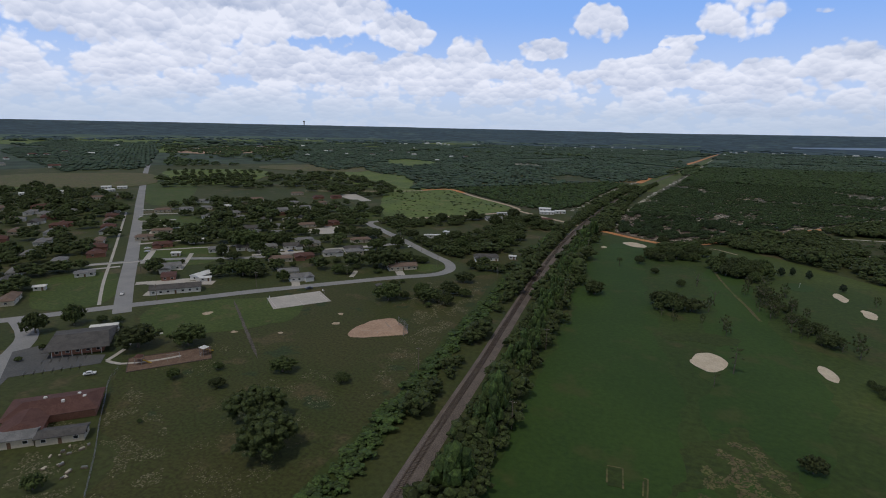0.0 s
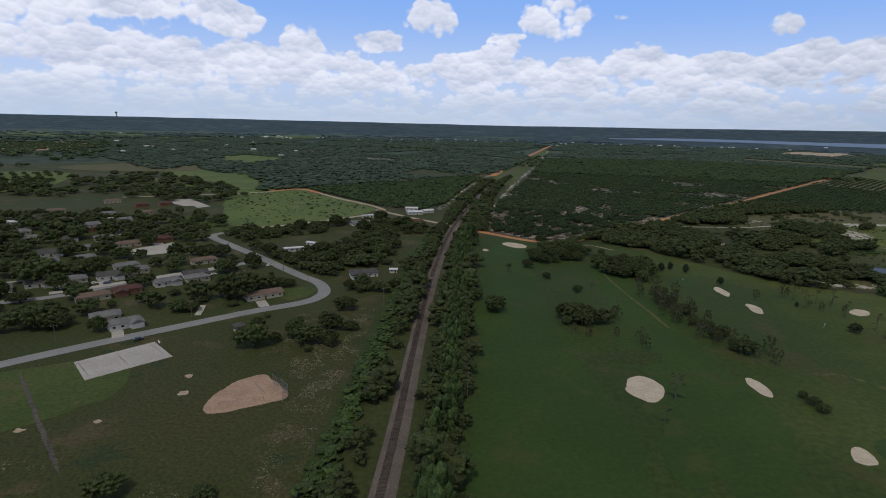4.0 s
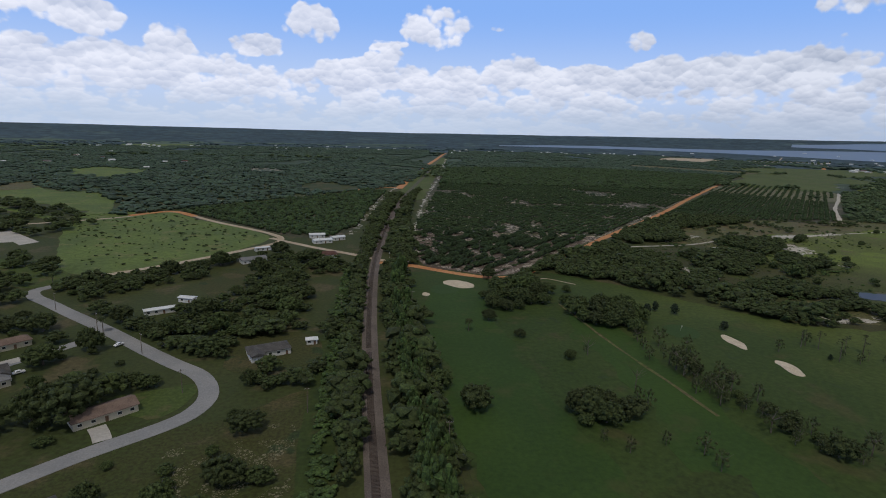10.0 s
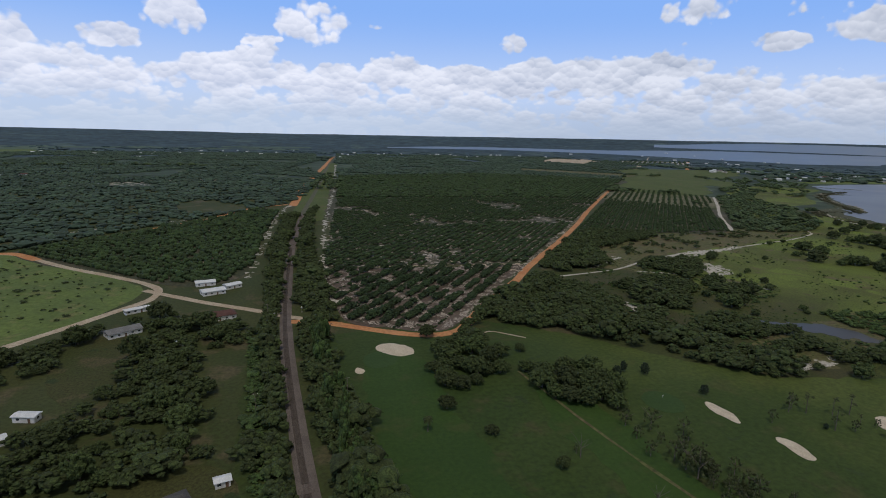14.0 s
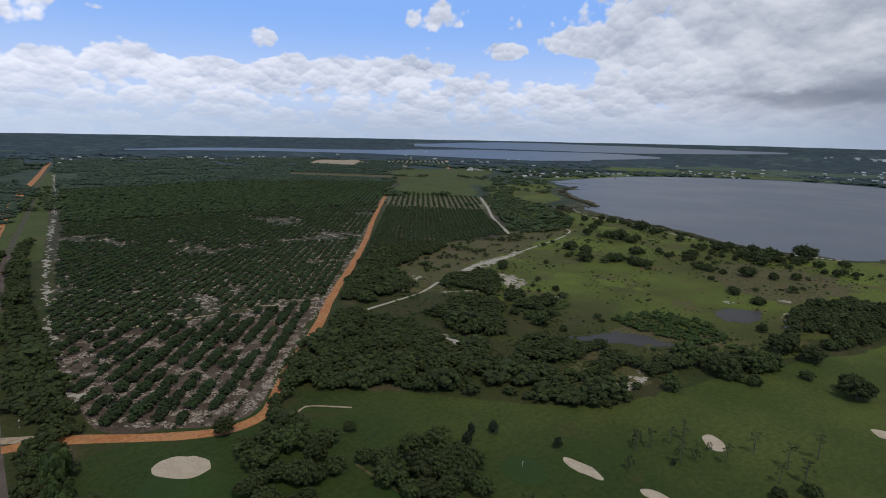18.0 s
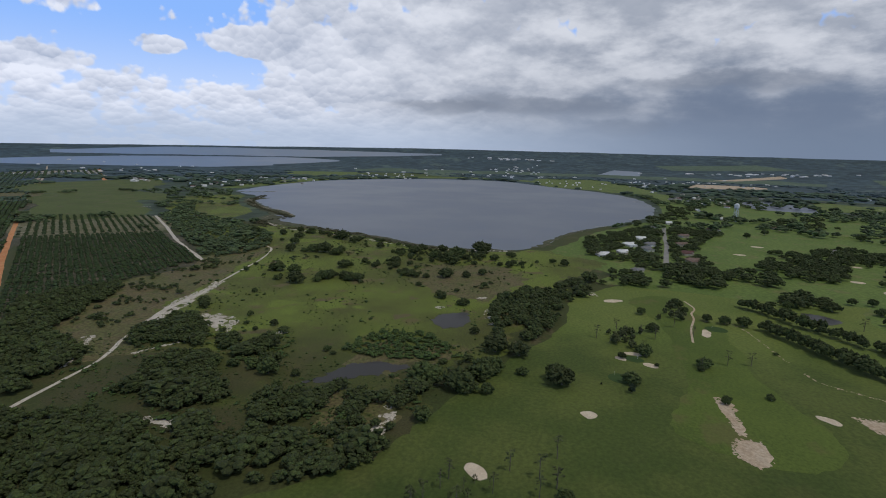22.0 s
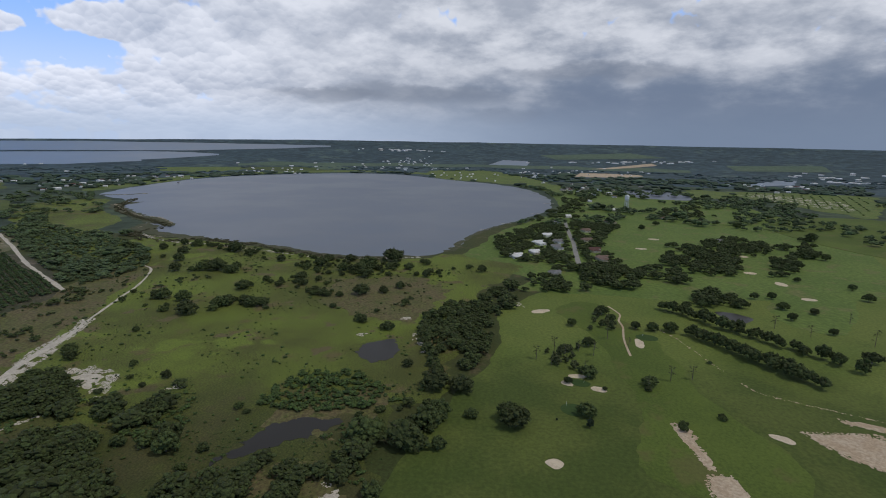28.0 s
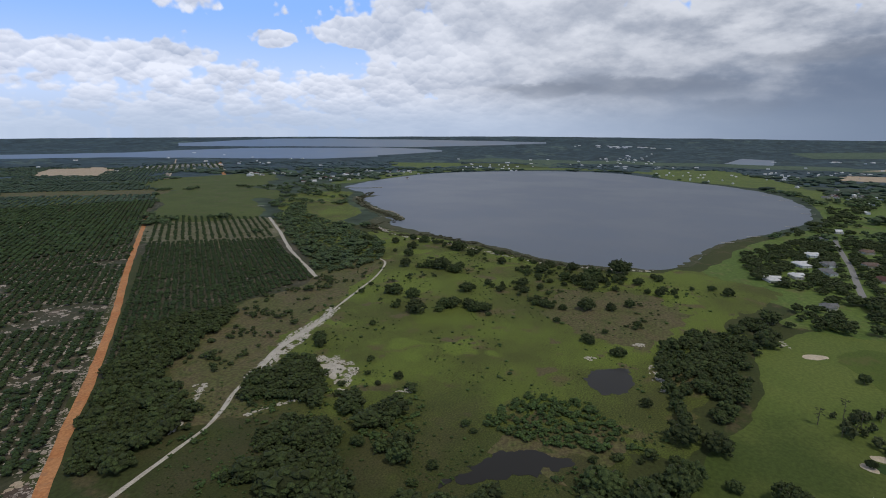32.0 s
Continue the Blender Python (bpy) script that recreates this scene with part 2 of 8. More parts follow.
def water_surface(name, deep, ripple, rough):
    m = bpy.data.materials.new(name)
    m.use_nodes = True
    net = Net(m.node_tree)
    bsdf = m.node_tree.nodes["Principled BSDF"]
    where = net.node("ShaderNodeNewGeometry").outputs["Position"]
    wind = net.noise(where, 0.004, 4.0, 0.6)
    net.put(bsdf.inputs["Base Color"], net.mix(net.step(wind, 0.38, 0.64), deep, tuple(c * 1.25 for c in deep)))
    net.put(bsdf.inputs["Roughness"], net.step(wind, 0.35, 0.65, rough, rough + 0.08))
    bsdf.inputs["IOR"].default_value = 1.333
    bsdf.inputs["Specular IOR Level"].default_value = 0.32
    b = net.node("ShaderNodeBump")
    b.inputs["Strength"].default_value = ripple
    b.inputs["Distance"].default_value = 1.0
    net.put(b.inputs["Height"], net.noise(where, 0.07, 4.0, 0.6))
    net.put(bsdf.inputs["Normal"], b.outputs[0])
    return m


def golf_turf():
    """Rank golf grass in uneven drifts, coloured as cloud-shaded near the railway and sunlit lakewards."""
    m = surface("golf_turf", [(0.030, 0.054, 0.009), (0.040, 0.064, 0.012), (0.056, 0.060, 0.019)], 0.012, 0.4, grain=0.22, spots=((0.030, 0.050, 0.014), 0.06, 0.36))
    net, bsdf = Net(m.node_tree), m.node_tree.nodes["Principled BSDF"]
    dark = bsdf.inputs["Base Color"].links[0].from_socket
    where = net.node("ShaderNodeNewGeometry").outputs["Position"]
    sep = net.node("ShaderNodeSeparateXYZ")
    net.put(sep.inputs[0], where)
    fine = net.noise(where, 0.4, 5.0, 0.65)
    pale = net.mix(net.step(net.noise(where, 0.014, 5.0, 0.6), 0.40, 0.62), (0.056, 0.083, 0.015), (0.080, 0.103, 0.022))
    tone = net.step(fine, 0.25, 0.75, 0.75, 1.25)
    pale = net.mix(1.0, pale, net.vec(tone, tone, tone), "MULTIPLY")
    # brighter last stage: sun on the far turf put into the colour
    sunlit = net.mix(net.step(net.noise(where, 0.010, 4.0, 0.6), 0.38, 0.62), (0.096, 0.136, 0.026), (0.122, 0.156, 0.033))
    sunlit = net.mix(1.0, sunlit, net.vec(tone, tone, tone), "MULTIPLY")
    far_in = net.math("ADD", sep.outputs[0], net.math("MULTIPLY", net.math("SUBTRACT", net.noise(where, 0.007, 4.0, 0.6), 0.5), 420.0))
    net.put(bsdf.inputs["Base Color"], net.mix(net.step(far_in, 350.0, 520.0), net.mix(net.step(far_in, 70.0, 330.0), dark, pale), sunlit))
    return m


def meadow_grass():
    """Yellow-green meadow with dry and rank drifts; olive among the scrub oaks, darkened for cloud shade."""
    m = surface("meadow_grass", [(0.074, 0.086, 0.019), (0.118, 0.156, 0.025), (0.114, 0.098, 0.041)], 0.009, 0.9, grain=0.55, spots=[((0.060, 0.074, 0.017), 0.3, 0.34), ((0.126, 0.168, 0.027), 0.012, 0.40), ((0.114, 0.098, 0.047), 0.03, 0.38), ((0.054, 0.078, 0.017), 0.06, 0.32)])
    net, bsdf = Net(m.node_tree), m.node_tree.nodes["Principled BSDF"]
    bright = bsdf.inputs["Base Color"].links[0].from_socket
    where = net.node("ShaderNodeNewGeometry").outputs["Position"]
    sep = net.node("ShaderNodeSeparateXYZ")
    net.put(sep.inputs[0], where)
    dull = net.mix(net.step(net.noise(where, 0.02, 5.0, 0.6), 0.42, 0.60), (0.042, 0.052, 0.013), (0.056, 0.055, 0.021))
    tone = net.step(net.noise(where, 0.9, 5.0, 0.65), 0.25, 0.75, 0.6, 1.4)
    dull = net.mix(1.0, dull, net.vec(tone, tone, tone), "MULTIPLY")
    # the near side takes the olive darkened for cloud shade
    inward = net.math("ADD", sep.outputs[0], net.math("MULTIPLY", net.math("SUBTRACT", net.noise(where, 0.012, 5.0, 0.65), 0.5), 360.0))
    net.put(bsdf.inputs["Base Color"], net.mix(net.step(inward, 270.0, 470.0), dull, bright))
    return m


MAT = {
    "ground": surface("ground_grass", [(0.052, 0.060, 0.017), (0.040, 0.054, 0.014), (0.085, 0.074, 0.036)], 0.012, 0.5, spots=((0.16, 0.15, 0.10), 0.22, 0.27)),
    # woodland green with a first share of distance haze in the colour
    "far_ground": surface("hazy_woodland", [(0.034, 0.054, 0.034), (0.046, 0.070, 0.042), (0.080, 0.105, 0.055)], 0.003, 0.02, grain=0.5, bump=0),
    # one mown grass in two colours: cloud-shaded near by, sunlit farther off
    "fairway": surface("mown_fairway_shaded", [(0.027, 0.058, 0.009), (0.036, 0.072, 0.011), (0.048, 0.066, 0.015)], 0.014, 0.5, grain=0.12, bump=0.1),
    "fairway_lit": surface("mown_fairway_lit", [(0.066, 0.100, 0.016), (0.090, 0.128, 0.021), (0.100, 0.110, 0.030)], 0.010, 0.5, grain=0.14, bump=0.1),
    "rough_pale": surface("light_golf_rough", [(0.064, 0.088, 0.017), (0.082, 0.106, 0.022), (0.098, 0.094, 0.036)], 0.012, 0.4, grain=0.3, spots=((0.054, 0.076, 0.015), 0.05, 0.38)),
    "rough": surface("golf_rough", [(0.032, 0.050, 0.010), (0.042, 0.060, 0.012), (0.058, 0.058, 0.021)], 0.012, 0.4, grain=0.25, spots=((0.030, 0.048, 0.014), 0.06, 0.38)),
    "green": surface("putting_green", [(0.030, 0.062, 0.014), (0.036, 0.070, 0.016)], 0.05, 0.6, grain=0.1, bump=0.05),
    "park": surface("park_lawn", [(0.052, 0.053, 0.015), (0.041, 0.052, 0.012), (0.076, 0.066, 0.028)], 0.016, 0.8, grain=0.45, spots=[((0.030, 0.047, 0.015), 0.05, 0.40)]),
    "lawn": surface("lawn", [(0.048, 0.074, 0.015), (0.062, 0.088, 0.019), (0.086, 0.086, 0.032)], 0.03, 0.6, grain=0.25),
    "pasture": surface("rough_pasture", [(0.115, 0.160, 0.036), (0.085, 0.122, 0.032), (0.145, 0.155, 0.052)], 0.02, 0.3, spots=((0.05, 0.078, 0.022), 0.16, 0.33)),
    "meadow": meadow_grass(),
    "dry": surface("dry_brown_grass", [(0.116, 0.096, 0.048), (0.094, 0.098, 0.034), (0.072, 0.084, 0.025)], 0.03, 0.4, grain=0.5, spots=((0.066, 0.080, 0.022), 0.12, 0.36)),
    "soil": surface("grove_soil", [(0.046, 0.052, 0.026), (0.064, 0.060, 0.036), (0.11, 0.092, 0.066)], 0.02, 0.3, spots=[((0.14, 0.112, 0.085), 0.03, 0.38), ((0.34, 0.295, 0.25), 0.16, 0.33)]),
    "soil_bare": surface("bare_grove_soil", [(0.088, 0.064, 0.048), (0.125, 0.094, 0.074), (0.060, 0.054, 0.036)], 0.03, 0.5, spots=((0.30, 0.25, 0.215), 0.16, 0.37)),
    "orange": surface("orange_clay", [(0.46, 0.19, 0.075), (0.52, 0.25, 0.11), (0.40, 0.20, 0.10)], 0.05, 0.5, grain=0.2),
    "pale_dirt": surface("pale_dirt", [(0.40, 0.31, 0.22), (0.46, 0.38, 0.29)], 0.08, 0.5, grain=0.2),
    "sand": surface("white_sand", [(0.42, 0.385, 0.335), (0.52, 0.485, 0.43)], 0.15, 1.2, grain=0.2),
    "bunker": surface("bunker_sand", [(0.50, 0.42, 0.32), (0.58, 0.50, 0.39)], 0.2, 1.5, grain=0.12),
    "clay": surface("diamond_clay", [(0.36, 0.24, 0.17), (0.42, 0.29, 0.21)], 0.15, 1.0, grain=0.15),
    "asphalt": surface("worn_asphalt", [(0.235, 0.235, 0.24), (0.28, 0.275, 0.275)], 0.06, 1.5, grain=0.1, bump=0.1),
    "dark_asphalt": surface("dark_asphalt", [(0.085, 0.088, 0.092), (0.11, 0.11, 0.112)], 0.1, 1.5, grain=0.12, bump=0.1),
    "concrete": surface("pale_concrete", [(0.40, 0.375, 0.345), (0.46, 0.43, 0.40)], 0.1, 1.0, grain=0.1, bump=0.1),
    "ballast": surface("ballast_stone", [(0.120, 0.098, 0.088), (0.160, 0.132, 0.118)], 0.1, 3.0, grain=0.35, bump=0.5),
    "weedy_ballast": surface("weedy_ballast", [(0.080, 0.080, 0.046), (0.105, 0.098, 0.062), (0.060, 0.072, 0.030)], 0.05, 1.0, grain=0.3),
    "timber": surface("weathered_tie", [(0.070, 0.056, 0.050), (0.105, 0.084, 0.074)], 0.5, 4.0, vary=0.25),
    "steel": surface("rusted_rail", [(0.105, 0.070, 0.055), (0.13, 0.09, 0.07)], 0.5, 6.0, rough=0.55, metal=0.6),
    "oak": surface("oak_foliage", [(0.036, 0.052, 0.017), (0.056, 0.075, 0.023), (0.028, 0.042, 0.015)], 0.5, 1.8, grain=0.45, bump=0.4, vary=0.3),
    "scrub": surface("scrub_foliage", [(0.033, 0.047, 0.015), (0.051, 0.068, 0.021), (0.025, 0.038, 0.013)], 0.35, 1.6, grain=0.45, bump=0.4, vary=0.35, random_by="island"),
    "vine": surface("bright_hedge_foliage", [(0.038, 0.066, 0.019), (0.060, 0.094, 0.026), (0.030, 0.050, 0.016)], 0.2, 1.5, grain=0.45, bump=0.4, vary=0.35, random_by="island"),
    "citrus": surface("citrus_foliage", [(0.026, 0.046, 0.017), (0.040, 0.064, 0.021)], 0.1, 1.4, grain=0.45, bump=0.4, vary=0.35, random_by="island"),
    "citrus_leaf": surface("citrus_leaves", [(0.026, 0.045, 0.019), (0.038, 0.060, 0.022)], 0.3, 1.6, grain=0.45, bump=0.4, vary=0.3),
    # distance haze put into the foliage colour, bluer than the near groves
    "far_trees": surface("hazy_tree_foliage", [(0.038, 0.062, 0.042), (0.056, 0.086, 0.056)], 0.01, 0.4, grain=0.3, bump=0, vary=0.3, random_by="island"),
    # land below the horizon, distance haze painted as blue base colours
    "hazy_country": surface("hazy_country", [(0.034, 0.060, 0.078), (0.044, 0.074, 0.092), (0.062, 0.096, 0.102)], 0.003, 0.02, grain=0.35, bump=0, spots=[((0.078, 0.115, 0.108), 0.004, 0.38), ((0.026, 0.046, 0.058), 0.009, 0.44), ((0.034, 0.058, 0.060), 0.025, 0.42), ((0.19, 0.22, 0.26), 0.03, 0.24)]),
    # far grass greyed and blued: the haze is in the base colour
    "hazy_grass": surface("hazy_meadows", [(0.070, 0.108, 0.076), (0.090, 0.130, 0.088)], 0.01, 0.05, grain=0.2, bump=0),
    # haze over the farthest woods painted as blue-grey foliage
    "hazy_timber": surface("hazy_timber", [(0.052, 0.084, 0.094), (0.064, 0.100, 0.106)], 0.004, 0.2, grain=0.2, bump=0, vary=0.2, random_by="island"),
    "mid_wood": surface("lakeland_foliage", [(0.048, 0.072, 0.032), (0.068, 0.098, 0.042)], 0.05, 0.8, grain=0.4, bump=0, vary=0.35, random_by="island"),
    "grove_sand": surface("grove_sand", [(0.30, 0.25, 0.205), (0.44, 0.38, 0.325)], 0.1, 0.8, grain=0.3),
    "young_soil": surface("young_grove_soil", [(0.105, 0.110, 0.055), (0.150, 0.140, 0.085), (0.24, 0.21, 0.155)], 0.03, 0.5, grain=0.3),
    "cedar": surface("cedar_foliage", [(0.020, 0.034, 0.018), (0.030, 0.044, 0.022)], 0.4, 2.0, grain=0.5, bump=0.9, vary=0.15),
    "pine": surface("pine_foliage", [(0.048, 0.062, 0.024), (0.066, 0.080, 0.030)], 0.4, 2.0, grain=0.45, bump=0.3, vary=0.2),
    "bark": surface("grey_bark", [(0.10, 0.085, 0.07), (0.15, 0.13, 0.11)], 0.6, 5.0, grain=0.3, bump=0.6),
    # light mown grass, brightened further to stand for sun on this side
    "village": surface("village_grass", [(0.090, 0.142, 0.030), (0.112, 0.164, 0.036), (0.130, 0.146, 0.048)], 0.012, 0.2, grain=0.25),
    "fleck": surface("dry_straw_flecks", [(0.125, 0.118, 0.070), (0.19, 0.175, 0.11)], 0.3, 2.0),
    "scrub_floor": surface("scrub_floor", [(0.052, 0.062, 0.016), (0.042, 0.052, 0.013), (0.080, 0.068, 0.032)], 0.02, 0.9, grain=0.5),
    "marsh": surface("marsh_reeds", [(0.070, 0.072, 0.036), (0.055, 0.066, 0.030), (0.11, 0.095, 0.06)], 0.03, 0.4),
    "reed": surface("reed_leaves", [(0.050, 0.052, 0.026), (0.072, 0.068, 0.036)], 0.1, 0.8, grain=0.4, bump=0, vary=0.3, random_by="island"),
    "mud": surface("dark_mud", [(0.075, 0.066, 0.055), (0.10, 0.09, 0.075)], 0.1, 0.8),
    "lake": water_surface("lake_water", (0.098, 0.119, 0.160), 0.0, 0.34),
    # sky reflection on the far water put into its pale blue base
    "far_lake": water_surface("sky_tinted_lake_water", (0.13, 0.17, 0.235), 0.0, 0.35),
    "pond": water_surface("pond_water", (0.026, 0.025, 0.024), 0.0, 0.34),
}

# ---------------------------------------------------------------- tools
from mathutils.geometry import delaunay_2d_cdt


def rise(x, y):
    """Height of the land: level near by, climbing slowly to the far edge of the country."""
    r = math.hypot(x, y - 150)
    d = max(0.0, r - 3200.0)
    az = math.degrees(math.atan2(x, y - 150))
    q = 3e-5 * min(1.0, max(0.0, (az - 2) / 70.0)) if az > -150 else 0.0
    return d * (0.053 + q * d)


def mesh_of(name, verts, faces, mat, smooth=False):
    me = bpy.data.meshes.new(name)
    me.from_pydata([tuple(v) for v in verts], [], [tuple(f) for f in faces])
    me.materials.append(mat)
    if smooth:
        me.polygons.foreach_set("use_smooth", [True] * len(me.polygons))
    me.update()
    return me


def tri_mesh(name, verts, tris, mat, smooth=True):
    """A mesh from arrays of corners and triangles."""
    me = bpy.data.meshes.new(name)
    verts, tris = np.asarray(verts, np.float32), np.asarray(tris, np.int32)
    me.vertices.add(len(verts))
    me.vertices.foreach_set("co", verts.ravel())
    me.loops.add(tris.size)
    me.loops.foreach_set("vertex_index", tris.ravel())
    me.polygons.add(len(tris))
    me.polygons.foreach_set("loop_start", np.arange(0, tris.size, 3, dtype=np.int32))
    me.polygons.foreach_set("use_smooth", np.full(len(tris), smooth))
    me.materials.append(mat)
    me.update(calc_edges=True)
    return me


def thing(name, label, category, group="", kind="", at=(0, 0, 0), turn=0.0):
    ob = new(name)
    ob.empty_display_size = 0.5
    ob.matrix_world = pose(*at, 0, 0, turn)
    return tagged(ob, label, category, group, kind)


def part(name, data, mat=None, parent=None, label=""):
    """Links a bmesh, or a mesh, as one object under a thing or a part."""
    if isinstance(data, bmesh.types.BMesh):
        me = bpy.data.meshes.new(name)
        data.to_mesh(me)
        data.free()
        me.materials.append(mat)
    else:
        me = data
    ob = new(name, me)
    ob.parent = parent
    if label:
        ob["label"] = label
    return ob


def structure(name, me, label, category):
    return tagged(new(name, me), label, category, kind="structure")


def curve_points(pts, step=6.0, closed=False):
    """A smooth line through the points, in even steps."""
    p = [Vector((*q, 0)) for q in pts]
    n, out = len(p), []
    for i in range(n if closed else n - 1):
        a, b, c, d = (p[(i + k) % n] if closed else p[min(max(i + k, 0), n - 1)] for k in (-1, 0, 1, 2))
        m = max(2, int((c - b).length / step))
        for j in range(m):
            t = j / m
            out.append(0.5 * ((2 * b) + (c - a) * t + (2 * a - 5 * b + 4 * c - d) * t * t + (3 * b - a - 3 * c + d) * t ** 3))
    if not closed:
        out.append(p[-1])
    return out


def ribbon(name, pts, width, mat, label, category, z=0.06, step=8.0, wobble=0.0, thick=0.05, seed=1):
    """A road or path: a slab along a smooth line."""
    line = curve_points(pts, step)
    verts, faces = [], []
    for i, p in enumerate(line):
        d = (line[min(i + 1, len(line) - 1)] - line[max(i - 1, 0)]).normalized()
        side = Vector((-d.y, d.x, 0))
        w = width / 2
        a = w * (1 + wobble * noise.noise(Vector((p.x * 0.06, p.y * 0.06, seed))))
        b = w * (1 + wobble * noise.noise(Vector((p.x * 0.06, p.y * 0.06, seed + 9.5))))
        l, r = p + side * a, p - side * b
        zz = z + rise(p.x, p.y)
        verts += [(l.x, l.y, zz), (r.x, r.y, zz), (l.x, l.y, zz - thick - z), (r.x, r.y, zz - thick - z)]
        if i:
            k = 4 * i
            faces += [(k - 4, k - 3, k + 1, k), (k - 2, k - 4, k, k + 2), (k - 3, k - 1, k + 3, k + 1)]
    return structure(name, mesh_of(name, verts, faces, mat), label, category)


def patch_mesh(name, pts, mat, z=0.03, wobble=0.0, rate=0.08, step=4.0, smooth=True, seed=1, centre=None):
    """A flat area with a smooth, uneven outline."""
    line = curve_points(pts, step, True) if smooth else [Vector((*q, 0)) for q in pts]
    out = []
    for p in line:
        off = Vector((noise.noise(Vector((p.x * rate, p.y * rate, seed))), noise.noise(Vector((p.x * rate, p.y * rate, seed + 5.5))), 0)) * wobble
        fine = Vector((noise.noise(Vector((p.x * rate * 4, p.y * rate * 4, seed))), noise.noise(Vector((p.x * rate * 4, p.y * rate * 4, seed + 2.5))), 0)) * wobble * 0.35
        q = p + off + fine
        out.append((q.x, q.y, z))
    n = len(out)
    flat, _, tris = delaunay_2d_cdt([Vector((x, y)) for x, y, _ in out], [(i, (i + 1) % n) for i in range(n)], [], 1, 1e-4)[:3]
    top = [(p.x, p.y, z) for p in flat]
    edge = [(x, y, h) for x, y, _ in out for h in (z, -0.1)]
    m = len(top)
    faces = [tuple(t) for t in tris] + [(m + 2 * i, m + 2 * i + 1, m + (2 * i + 3) % (2 * n), m + (2 * i + 2) % (2 * n)) for i in range(n)]
    return mesh_of(name, top + edge, faces, mat)


def area(name, pts, mat, label, category, z=0.03, wobble=0.0, rate=0.08, step=4.0, smooth=True, seed=1, kind="structure", group=""):
    return tagged(new(name, patch_mesh(name, pts, mat, z, wobble, rate, step, smooth, seed)), label, category, group, kind)


def inside(poly, x, y):
    """Which of the points lie in the polygon."""
    res = np.zeros(len(x), bool)
    px, py = np.array(poly, float).T
    j = len(px) - 1
    for i in range(len(px)):
        hit = ((py[i] > y) != (py[j] > y)) & (x < (px[j] - px[i]) * (y - py[i]) / (py[j] - py[i] + 1e-12) + px[i])
        res ^= hit
        j = i
    return res


def scatter(poly, gap, rng, jitter=0.45, keep=1.0):
    """Points over a polygon, about gap apart."""
    px, py = np.array(poly, float).T
    gx, gy = np.meshgrid(np.arange(px.min(), px.max(), gap), np.arange(py.min(), py.max(), gap * 0.87))
    gx = gx + (np.arange(gx.shape[0])[:, None] % 2) * gap * 0.5
    x = gx.ravel() + rng.uniform(-jitter, jitter, gx.size) * gap
    y = gy.ravel() + rng.uniform(-jitter, jitter, gx.size) * gap
    ok = inside(poly, x, y) & (rng.random(gx.size) < keep)
    return np.c_[x[ok], y[ok]]


def rows_in(poly, heading, row_gap, tree_gap, rng, miss=0.08):
    """Planted rows over a polygon: points along the heading (degrees clockwise from +y)."""
    a = radians(heading)
    d, s = np.array([math.sin(a), math.cos(a)]), np.array([math.cos(a), -math.sin(a)])
    p = np.array(poly, float)
    u, v = p @ d, p @ s
    gu, gv = np.meshgrid(np.arange(u.min(), u.max(), tree_gap), np.arange(v.min(), v.max(), row_gap))
    gu, gv = gu.ravel() + rng.uniform(-0.2, 0.2, gu.size) * tree_gap, gv.ravel() + rng.uniform(-0.06, 0.06, gu.size) * row_gap
    pts = gu[:, None] * d + gv[:, None] * s
    ok = inside(poly, pts[:, 0], pts[:, 1]) & (rng.random(len(pts)) > miss)
    return pts[ok]


def ball(sub, seed, rough=0.25, flat=1.0):
    """A lumpy closed shape of radius about 1: corners and triangles."""
    bm = bmesh.new()
    bmesh.ops.create_icosphere(bm, subdivisions=sub, radius=1.0)
    v = []
    for q in bm.verts:
        k = 1 + rough * noise.noise(q.co * 1.7 + Vector((seed * 3.1, 0, seed))) + rough * 0.6 * noise.noise(q.co * 4.1 + Vector((seed, seed * 2.3, 0)))
        v.append((q.co.x * k, q.co.y * k, q.co.z * k * flat))
    bm.verts.index_update()
    f = [[w.index for w in face.verts] for face in bm.faces]
    bm.free()
    return np.array(v), np.array(f)


LOW = [ball(1, s, 0.45) for s in range(8)]
MID = [ball(2, s + 20, 0.5) for s in range(8)]


